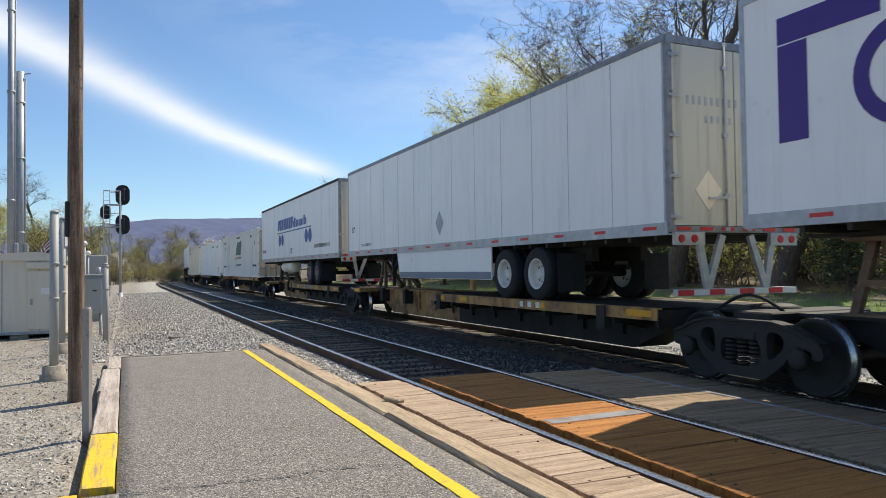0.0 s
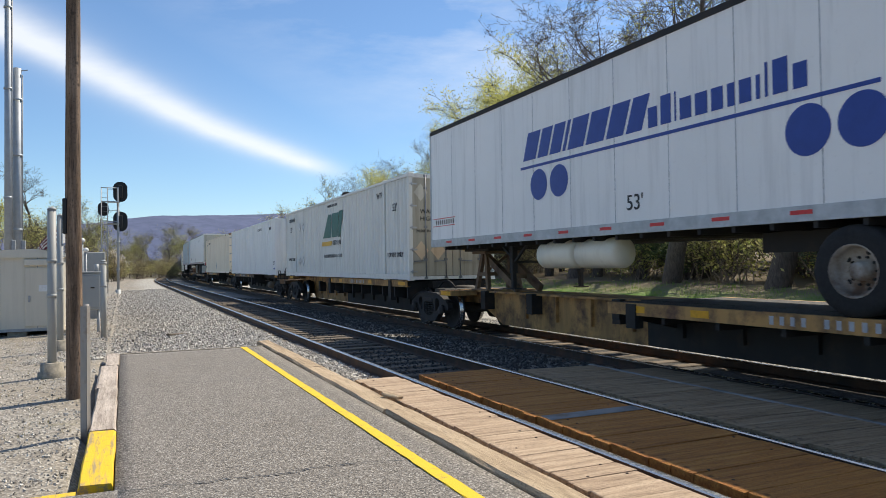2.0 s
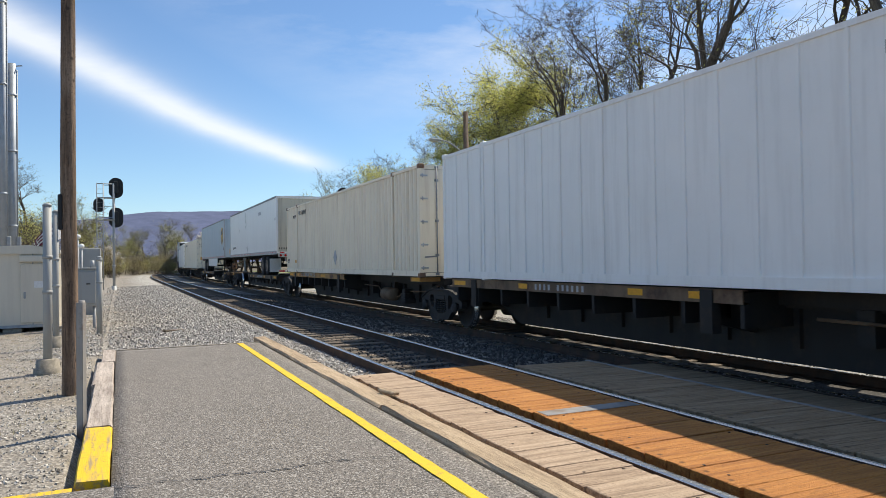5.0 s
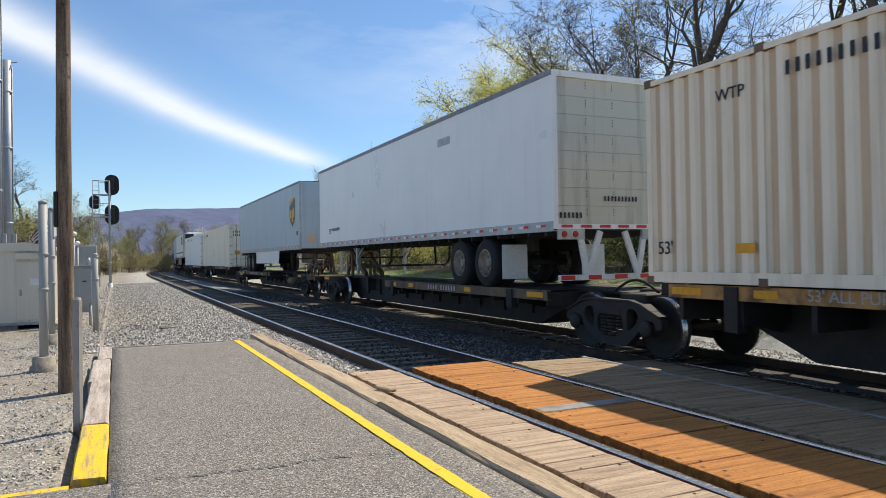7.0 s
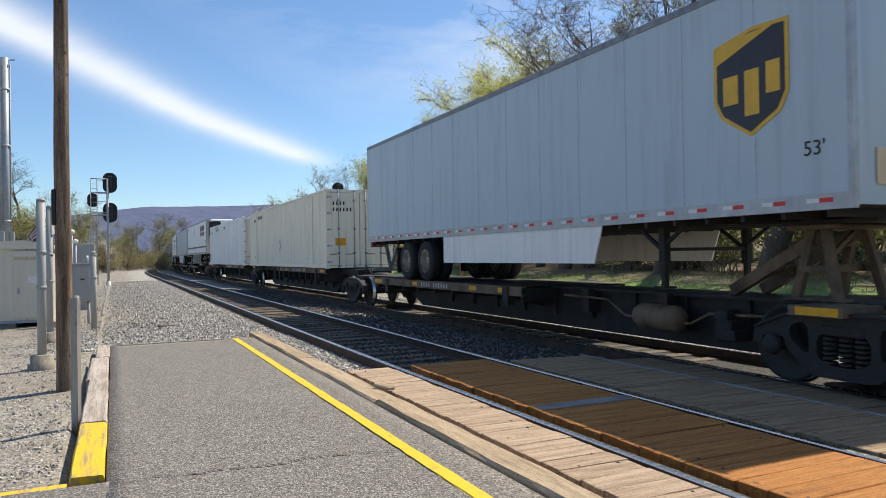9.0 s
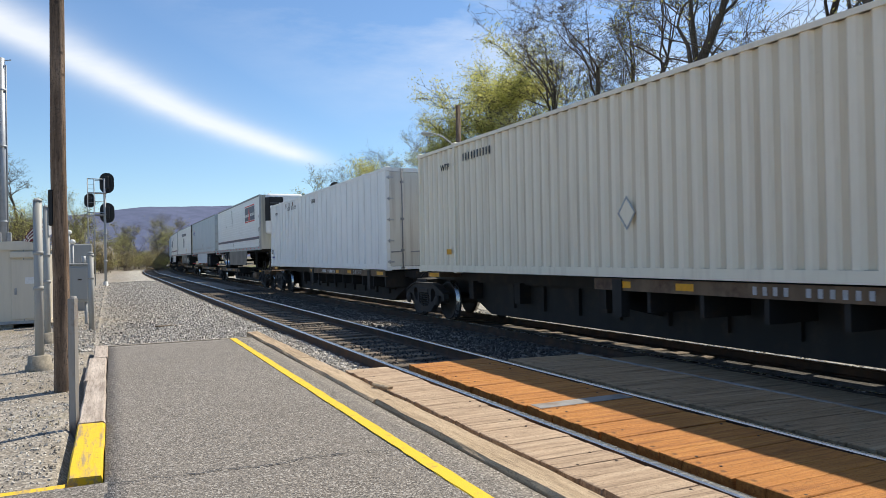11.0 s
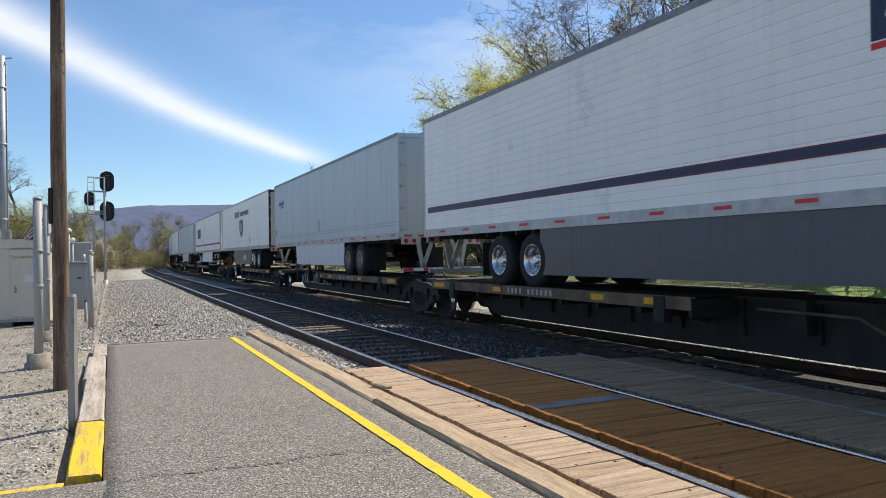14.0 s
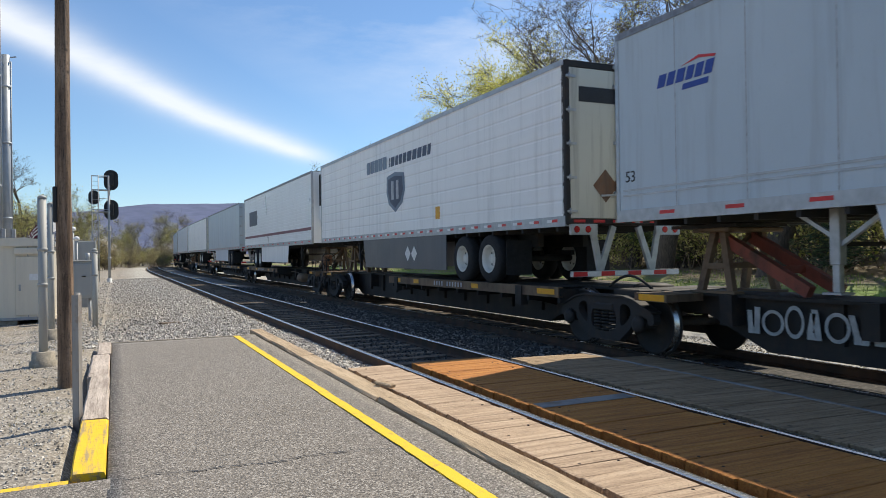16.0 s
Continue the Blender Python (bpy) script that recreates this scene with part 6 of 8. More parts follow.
# ---- edges of the platform ----
def timber(parent, name, x0, x1, y0, y1, z0, z1, mat, seed, label=""):
    """A squared timber with worn, uneven edges."""
    rnd = random.Random(seed)
    bm = bmesh.new()
    along_y = (y1 - y0) > (x1 - x0)
    n = max(3, int((max(y1 - y0, x1 - x0)) / 0.35))
    rows = []
    for q in range(n + 1):
        u = q / n
        c = []
        for a, b in ((0, 0), (0, 0.9), (0.07, 1), (0.93, 1), (1, 0.9), (1, 0)):
            j = [rnd.uniform(-0.006, 0.006) for _ in range(3)]
            if along_y:
                c.append(bm.verts.new((x0 + (x1 - x0) * a + j[0], y0 + (y1 - y0) * u, z0 + (z1 - z0) * b + j[2])))
            else:
                c.append(bm.verts.new((x0 + (x1 - x0) * u, y0 + (y1 - y0) * a + j[0], z0 + (z1 - z0) * b + j[2])))
        rows.append(c)
    for a, b in zip(rows, rows[1:]):
        for q in range(6):
            r = (q + 1) % 6
            bm.faces.new((a[q], a[r], b[r], b[q]))
    bm.faces.new(rows[0])
    bm.faces.new(rows[-1])
    return part(name, mended(bm), mat, parent, label)


def edges():
    b = thing("platform_edge", "long weathered timber beams along the platform's track side", "timber edge", kind="structure")
    ys = (-4.0, 1.35, 6.98, 10.4, 14.6)
    for q, (a, c) in enumerate(zip(ys, ys[1:])):
        timber(b, "beam", 2.415 + 0.012 * (q % 2), 2.685 - 0.01 * (q % 2), a + 0.012, c - 0.012, -0.25, 0.018 + 0.006 * (q % 2), M["beam_timber"], 40 + q)
    k = thing("curb", "grey weathered timber curb with a yellow painted end", "timber curb", kind="structure")
    for q, (a, c, m) in enumerate(((5.5, 7.3, "painted_curb"), (7.31, 9.95, "curb_timber"), (9.96, 12.15, "curb_timber"), (12.16, 13.8, "curb_timber"))):
        o = (0, 0.0, -0.03, 0.03)[q]
        timber(k, "timber", -0.295 + o, -0.068 + o * 0.2, a, c, -0.22, 0.012 + 0.008 * (q % 2), M[m], 60 + q, "yellow painted timber" if q == 0 else "")
    timber(k, "timber", -1.9, -0.30, 5.38, 5.52, -0.22, -0.02, M["painted_curb"], 70, "yellow painted timber")
    # splintered bits and a loose offcut where the planks meet the beam
    t = thing("wood_offcut", "splintered loose piece of pale wood on the beam", "wood scrap")
    bm = bmesh.new()
    bbox(bm, -0.05, 0.05, -0.13, 0.13, 0, 0.04, 0.012)
    part("chunk", bm, M["beam_timber"], t)
    t.matrix_basis = pose(2.72, 7.55, 0.02, 3, 4, 24)
    t = thing("rail_debris", "dark broken board lying on the ballast", "board")
    bm = bmesh.new()
    bbox(bm, -0.30, 0.30, -0.06, 0.06, 0, 0.045, 0.01)
    part("board", bm, M["tie_timber"], t)
    t.matrix_basis = pose(1.2, 18.6, -0.135, 0, 3, 38)


edges()


# ---- poles, posts and boxes beside the platform ----
def yard():
    p = thing("utility_pole", "dark brown weathered wooden utility pole", "utility pole")
    bm = bmesh.new()
    rnd = random.Random(9)
    rows = []
    for q in range(29):
        z = -0.35 + q * 0.33
        r = 0.098 - 0.0035 * q * 0.33
        c = Vector((0.0 + 0.006 * math.sin(q * 0.5), 0.004 * math.cos(q * 0.6), z))
        rows.append([bm.verts.new(c + Vector((math.cos(a) * r * (1 + rnd.uniform(-0.02, 0.02)), math.sin(a) * r * (1 + rnd.uniform(-0.02, 0.02)), 0))) for a in [2 * math.pi * i / 20 for i in range(20)]])
    for a, b in zip(rows, rows[1:]):
        for i in range(20):
            bm.faces.new((a[i], a[(i + 1) % 20], b[(i + 1) % 20], b[i])).smooth = True
    bm.faces.new(rows[-1])
    part("shaft", mended(bm), M["pole_timber"], p)
    bm = bmesh.new()
    bbox(bm, -0.120, -0.065, -0.07, 0.03, 1.93, 2.37, 0.012)
    part("cable_box", bm, M["black_paint"], p, "small black box strapped to the pole")
    p.matrix_basis = pose(-0.56, 10.0, 0, 0, -0.1, 0)

    p = thing("steel_post", "grey steel channel post with streaks of rust", "post")
    bm = bmesh.new()
    plate(bm, [(-0.03, -0.35), (0.03, -0.35), (0.03, 1.14), (-0.03, 1.14)], -0.030, -0.024)
    for k in (-1, 1):
        box(bm, -0.030, 0.025, k * 0.03 - 0.003, k * 0.03 + 0.003, -0.35, 1.14)
    tube(bm, (0.012, 0, -0.35), (0.012, 0, 1.16), 0.026, seg=12)
    part("channel", mended(bm), M["post_steel"], p)
    p.matrix_basis = pose(-0.33, 7.6, 0, 0, 0, 60)

    def sign_post(x, y, top, r, label, base):
        g = thing("steel_pole", label, "pole", "galvanised poles by the platform")
        bm = bmesh.new()
        tube(bm, (0, 0, -0.2), (0, 0, top), r, seg=16)
        lathe(bm, [(top, r * 1.12), (top + 0.03, r * 0.9), (top + 0.05, r * 0.3)], "Z", 16)
        for z in (1.62, 1.10):
            lathe(bm, [(z, r * 1.16), (z + 0.05, r * 1.16)], "Z", 16)
        part("tube", bm, M["grey_paint"], g)
        if base:
            bm = bmesh.new()
            lathe(bm, [(-0.2, base * 1.25), (0.0, base * 1.18), (0.015, base), (0.13, base * 0.95), (0.14, base * 0.7)], "Z", 12)
            part("footing", bm, M["concrete"], g, "worn concrete footing")
        g.matrix_basis = pose(x, y, -0.02)
        return g

    sign_post(-0.97, 12.1, 2.40, 0.060, "tall grey painted steel pole on a concrete footing", 0.16)
    g = sign_post(-1.13, 15.9, 2.56, 0.056, "grey steel pole with a pale sign plate", 0.15)
    bm = bmesh.new()
    plate(bm, [(-0.02, 2.02), (0.26, 2.12), (0.26, 2.50), (-0.02, 2.62)], -0.012, 0.0)
    s = part("sign_plate", mended(bm), M["white_tape"], g, "pale weathered sign plate seen on edge")
    s.matrix_local = pose(0.06, -0.05, 0, 0, 0, -38)
    sign_post(-0.42, 18.4, 1.68, 0.060, "short thick grey steel bollard post", 0)

    # metal equipment house
    h = thing("equipment_house", "metal railway equipment house with a door and low gable roof", "equipment shed")
    x0, x1, y0, y1, z0, z1 = -5.4, -1.42, 20.4, 23.0, -0.02, 1.80
    bm = bmesh.new()
    box(bm, x0, x1, y0, y1, z0, z1)
    part("body", mended(bm), M["cabinet_metal"], h)
    bm = bmesh.new()
    for xs in (-2.76, -1.95, -1.46):
        box(bm, xs - 0.012, xs + 0.012, y0 - 0.012, y0, z0, z1)
    box(bm, x0 - 0.02, x1 + 0.02, y0 - 0.02, y0 - 0.001, z0, z0 + 0.07)
    part("wall_trim", mended(bm), M["galvanised"], h)
    bm = bmesh.new()
    xm = (x0 + x1) / 2
    e = 0.08
    pts = [(x0 - e, z1), (x0 - e, z1 + 0.05), (-2.0, z1 + 0.22), (x1 + e, z1 + 0.10), (x1 + e, z1)]
    a = [bm.verts.new((x, y0 - e, z)) for x, z in pts]
    b = [bm.verts.new((x, y1 + e, z)) for x, z in pts]
    bm.faces.new(a), bm.faces.new(b[::-1])
    for q in range(5):
        bm.faces.new((a[q], a[(q + 1) % 5], b[(q + 1) % 5], b[q]))
    part("roof", mended(bm), M["cabinet_metal"], h)
    bm = bmesh.new()
    bbox(bm, -2.22, -1.52, y0 - 0.035, y0 - 0.002, 0.10, 1.55, 0.01)
    d = part("door", bm, M["cabinet_metal"], h)
    bm = bmesh.new()
    box(bm, -1.92, -1.70, y0 - 0.042, y0 - 0.036, 0.96, 1.12)
    part("notice", mended(bm), M["white_tape"], d, "pale blank notice plate")
    bm = bmesh.new()
    bbox(bm, -2.15, -2.10, y0 - 0.06, y0 - 0.034, 0.70, 0.86, 0.008)
    part("handle", bm, M["galvanised"], d)
    bm = bmesh.new()
    bbox(bm, -2.24, -1.50, y0 - 0.10, y0 - 0.002, 1.60, 1.76, 0.015)
    part("door_hood", bm, M["cabinet_metal"], h)
    for q in range(5):
        bm = bmesh.new()
        xa = x0 + 0.15 + q * 0.88
        bbox(bm, xa, xa + 0.42, y0 + 0.05, y1 - 0.05, -0.30, -0.02, 0.02)
        part("foot_block", bm, M["concrete"], h)

    f = thing("flag", "small faded striped flag hanging limp beside the steel poles", "flag")
    bm = bmesh.new()
    tube(bm, (0, 0, 0), (0.22, 0, 0.62), 0.010, seg=8)
    part("staff", bm, M["galvanised"], f)
    for q in range(7):
        bm = bmesh.new()
        rows = []
        for w in range(9):
            u = w / 8
            z = 0.56 - 0.062 * q - 0.42 * u * u
            rows.append([bm.verts.new((0.20 - 0.02 * q - 0.50 * u, 0.05 * math.sin(5 * u + 0.3 * q), z - d)) for d in (0.0, 0.060)])
        for a, b in zip(rows, rows[1:]):
            bm.faces.new((a[0], b[0], b[1], a[1]))
        bmesh.ops.solidify(bm, geom=bm.faces[:], thickness=0.004)
        part("stripe", mended(bm), M["maroon" if q % 2 == 0 else "white_tape"], f, "faded red stripe" if q % 2 == 0 else "pale stripe")
    f.matrix_basis = pose(-1.62, 20.55, 1.98)

    c = thing("signal_box", "small grey electrical cabinet on two thin legs", "electrical box")
    bm = bmesh.new()
    bbox(bm, -0.98, -0.50, 20.0, 20.3, 0.48, 1.40, 0.015)
    bbox(bm, -1.0, -0.48, 19.97, 20.33, 1.40, 1.44, 0.01)
    part("cabinet", bm, M["grey_paint"], c)
    bm = bmesh.new()
    bbox(bm, -0.94, -0.54, 19.975, 19.998, 0.54, 1.34, 0.008)
    d = part("door", bm, M["grey_paint"], c)
    bm = bmesh.new()
    bbox(bm, -0.75, -0.66, 19.95, 19.976, 1.02, 1.05, 0.004)
    part("latch", bm, M["dark_frame"], d)
    for x in (-0.80, -0.58):
        bm = bmesh.new()
        tube(bm, (x, 20.15, -0.3), (x, 20.15, 0.5), 0.035, seg=10)
        part("leg", bm, M["galvanised"], c)
    bm = bmesh.new()
    tube(bm, (-0.62, 20.15, 1.42), (-0.62, 20.15, 1.62), 0.05, seg=10)
    part("conduit_cap", bm, M["galvanised"], c)

    # small vents and a lamp behind the boxes
    for x, y, top in ((-1.12, 24.0, 2.35), (-1.0, 23.4, 2.05)):
        v = thing("vent_pipe", "slim grey pipe with a round white cap", "vent pipe")
        bm = bmesh.new()
        tube(bm, (0, 0, -0.3), (0, 0, top), 0.03, seg=10)
        part("pipe", bm, M["galvanised"], v)
        bm = bmesh.new()
        lathe(bm, [(top - 0.05, 0.04), (top - 0.02, 0.085), (top + 0.05, 0.07), (top + 0.08, 0.02)], "Z", 14)
        part("cap", bm, M["white_tape"], v)
        v.matrix_basis = pose(x, y, 0)
    bm = bmesh.new()
    v = thing("relay_case", "tall grey relay case behind the electrical box", "relay case")
    bbox(bm, -1.35, -0.55, 26.0, 26.7, -0.2, 2.05, 0.02)
    part("case", bm, M["grey_paint"], v)

    # signal mast
    s = thing("railway_signal", "grey signal mast with ladder and three black signal heads", "railway signal")
    bm = bmesh.new()
    tube(bm, (0, 0, -0.4), (0, 0, 6.9), 0.085, 0.075, seg=16)
    lathe(bm, [(-0.35, 0.3), (-0.20, 0.3), (-0.19, 0.16), (0.15, 0.14)], "Z", 14)
    for z in (1.4, 3.2):
        lathe(bm, [(z, 0.12), (z + 0.12, 0.12)], "Z", 14)
    part("mast", bm, M["galvanised"], s)
    bm = bmesh.new()
    for x in (-1.0, -0.62):
        tube(bm, (x, -0.05, -0.3), (x, -0.05, 6.9), 0.03, seg=8)
    for q in range(22):
        tube(bm, (-1.0, -0.05, 0.2 + 0.3 * q), (-0.62, -0.05, 0.2 + 0.3 * q), 0.014, seg=6)
    part("ladder", bm, M["galvanised"], s)
    for z in (6.85, 5.95, 4.65, 4.45):
        bm = bmesh.new()
        tube(bm, (-1.0, -0.05, z), (0, 0, z), 0.032, seg=8)
        part("cross_bar", bm, M["galvanised"], s)
    for z in (5.9, 4.5):
        bm = bmesh.new()
        box(bm, -0.62, 0.1, -0.25, 0.35, z, z + 0.04)
        p = part("landing", bm, M["galvanised"], s)
        bm = bmesh.new()
        for x in (-0.62, 0.1):
            tube(bm, (x, 0.35, z), (x, 0.35, z + 0.9), 0.02, seg=6)
        tube(bm, (-0.62, 0.35, z + 0.9), (0.1, 0.35, z + 0.9), 0.02, seg=6)
        part("guard_rail", bm, M["galvanised"], p)
    for x, z, w, h in ((0.14, 6.62, 0.44, 0.67), (0.14, 4.65, 0.44, 0.66), (-0.89, 5.45, 0.33, 0.46)):
        bm = bmesh.new()
        pts = []
        for i in range(24):
            a = 2 * math.pi * i / 24
            pts.append((x + w * math.copysign(abs(math.cos(a)) ** 0.9, math.cos(a)), z + (h - w) * (1 if math.sin(a) > 0 else -1) + w * math.sin(a)))
        a = [bm.verts.new((p, 0.16, q)) for p, q in pts]
        b = [bm.verts.new((p, 0.20, q)) for p, q in pts]
        bm.faces.new(a), bm.faces.new(b[::-1])
        for i in range(24):
            bm.faces.new((a[i], a[(i + 1) % 24], b[(i + 1) % 24], b[i]))
        hd = part("signal_head", mended(bm), M["black_paint"], s, "black oval signal backboard")
        bm = bmesh.new()
        bbox(bm, x - 0.14, x + 0.14, -0.06, 0.16, z - h * 0.6, z + h * 0.6, 0.03)
        for dz in (-0.35, 0.0, 0.35):
            tube(bm, (x, 0.2, z + dz * h), (x, 0.42, z + dz * h), 0.11, seg=14)
        part("lamp_housing", bm, M["black_paint"], hd)
    s.matrix_basis = pose(-0.31, 52.0, 0)

    # a second signal beyond the far track; only its top shows over the train
    s = thing("railway_signal", "signal mast with one black head and a white railed landing", "railway signal")
    bm = bmesh.new()
    tube(bm, (0, 0, -0.95), (0, 0, 5.5), 0.09, 0.08, seg=14)
    lathe(bm, [(-0.95, 0.3), (-0.55, 0.3), (-0.54, 0.16), (-0.25, 0.14)], "Z", 14)
    part("mast", bm, M["galvanised"], s)
    bm = bmesh.new()
    lathe(bm, [(0.16, 0.36), (0.20, 0.36)], "Y", 24, 0, (0, 0, 5.62))
    hd = part("signal_head", mended(bm), M["black_paint"], s, "black round signal backboard")
    bm = bmesh.new()
    bbox(bm, -0.13, 0.13, -0.06, 0.15, 5.36, 5.86, 0.03)
    for dz in (-0.18, 0.10):
        tube(bm, (0, 0.2, 5.62 + dz), (0, 0.4, 5.62 + dz), 0.10, seg=14)
    part("lamp_housing", bm, M["black_paint"], hd)
    bm = bmesh.new()
    box(bm, -0.42, 0.42, -0.45, 0.1, 4.46, 4.50)
    p = part("landing", bm, M["galvanised"], s)
    bm = bmesh.new()
    for x in (-0.42, -0.14, 0.14, 0.42):
        tube(bm, (x, -0.45, 4.5), (x, -0.45, 5.32), 0.022, seg=6)
    for z in (4.92, 5.32):
        tube(bm, (-0.42, -0.45, z), (0.42, -0.45, z), 0.022, seg=6)
    part("guard_rail", bm, M["white_tape"], p, "white painted safety rail")
    bm = bmesh.new()
    for x in (-0.18, 0.18):
        tube(bm, (x, -0.5, -0.85), (x, -0.5, 4.5), 0.025, seg=8)
    for q in range(15):
        tube(bm, (-0.18, -0.5, 0.2 + 0.3 * q), (0.18, -0.5, 0.2 + 0.3 * q), 0.013, seg=6)
    part("ladder", bm, M["galvanised"], s)
    s.matrix_basis = pose(13.0, 44.0, 0.26)

    # two slim steel towers behind the house
    for x, y, r, top, lab in ((-5.06, 40.0, 0.16, 16.5, "tall slim grey steel monopole mast"), (-4.72, 40.4, 0.20, 11.4, "shorter thick grey steel monopole")):
        g = thing("steel_tower", lab, "mast", "steel masts")
        bm = bmesh.new()
        tube(bm, (0, 0, -0.6), (0, 0, top), r * 1.05, r * 0.9, seg=14)
        for z in (top * 0.3, top * 0.62, top * 0.86):
            lathe(bm, [(z, r * 1.2), (z + 0.1, r * 1.2)], "Z", 14)
        part("shaft", bm, M["tower_steel"], g)
        bm = bmesh.new()
        tube(bm, (r * 1.1, 0, 1.5), (r * 1.1, 0, top - 0.3), 0.03, seg=6)
        bbox(bm, r * 0.9, r * 0.9 + 0.18, -0.12, 0.1, 2.4, 2.95, 0.02)
        part("cable_run", bm, M["galvanised"], g)
        bm = bmesh.new()
        bar(bm, (-0.1, 0, top - 0.15), (0.45, 0, top - 0.05), 0.05, 0.05)
        part("bracket", bm, M["tower_steel"], g)
        g.matrix_basis = pose(x, y, 0)

    # street lamp beyond the train
    g = thing("street_lamp", "wooden pole with a curved street lamp arm", "street lamp")
    bm = bmesh.new()
    tube(bm, (0, 0, -1.0), (0, 0, 8.3), 0.15, 0.11, seg=14)
    part("pole", bm, M["pole_timber"], g)
    bm = bmesh.new()
    way = []
    for q in range(9):
        u = q / 8
        p = Vector((-0.1 - 1.25 * u, 0.2 * u, 6.35 + 0.62 * math.sin(u * 1.7)))
        way.append(p)
    pipe(bm, way, 0.03)
    part("arm", bm, M["galvanised"], g)
    bm = bmesh.new()
    bbox(bm, -1.75, -1.25, 0.08, 0.32, 6.88, 7.02, 0.05, seg=2)
    part("lamp_head", bm, M["grey_paint"], g)
    g.matrix_basis = pose(14.5, 29.4, 0)


yard()


# ---- trees, brush and the hill ----
def plant_materials():
    k = Nodes("bark", 0.95)
    c = k.ramp(k.noise(3.0, 6, 0.7, k.coords((6, 6, 1))), (0.3, (0.045, 0.036, 0.030)), (0.7, (0.15, 0.125, 0.105)))
    M["bark"] = k.done(c, None, k.noise(14, 5), 0.5, 0.03)
    k = Nodes("pale_bark", 0.95)
    c = k.ramp(k.noise(3.0, 6, 0.7, k.coords((6, 6, 1))), (0.3, (0.16, 0.125, 0.095)), (0.7, (0.34, 0.28, 0.22)))
    M["pale_bark"] = k.done(c, None, k.noise(14, 5), 0.5, 0.03)
    M["twig"] = plain("twig", (0.085, 0.070, 0.052), 0.9, 0, 0.3, 3)

    def leaf(name, a, b, c, glow=0.35):
        k = Nodes(name, 0.6)
        col = k.ramp(k.island(), (0.0, a), (0.5, b), (1.0, c))
        mat = k.done(col)
        tr = k.nt.nodes.new("ShaderNodeBsdfTranslucent")
        k.link(col, tr.inputs["Color"])
        mx = k.nt.nodes.new("ShaderNodeMixShader")
        mx.inputs[0].default_value = glow
        k.link(k.bsdf.outputs[0], mx.inputs[1])
        k.link(tr.outputs[0], mx.inputs[2])
        k.link(mx.outputs[0], k.nt.nodes["Material Output"].inputs[0])
        return mat

    M["spring_leaf"] = leaf("spring_leaf", (0.30, 0.34, 0.09), (0.48, 0.47, 0.16), (0.66, 0.60, 0.27), 0.65)
    M["yellow_leaf"] = leaf("yellow_leaf", (0.36, 0.38, 0.10), (0.54, 0.53, 0.15), (0.70, 0.66, 0.25), 0.7)
    M["evergreen"] = leaf("evergreen", (0.045, 0.075, 0.025), (0.10, 0.15, 0.05), (0.20, 0.25, 0.09), 0.4)
    M["needle"] = leaf("needle", (0.040, 0.070, 0.038), (0.075, 0.115, 0.06), (0.14, 0.19, 0.10), 0.3)
    M["brush_leaf"] = leaf("brush_leaf", (0.22, 0.18, 0.09), (0.36, 0.31, 0.15), (0.52, 0.45, 0.24), 0.5)
    M["blossom"] = leaf("blossom", (0.45, 0.40, 0.34), (0.62, 0.57, 0.50), (0.75, 0.72, 0.66), 0.4)
    M["grass_blade"] = leaf("grass_blade", (0.10, 0.20, 0.02), (0.17, 0.30, 0.035), (0.30, 0.38, 0.08), 0.4)


plant_materials()


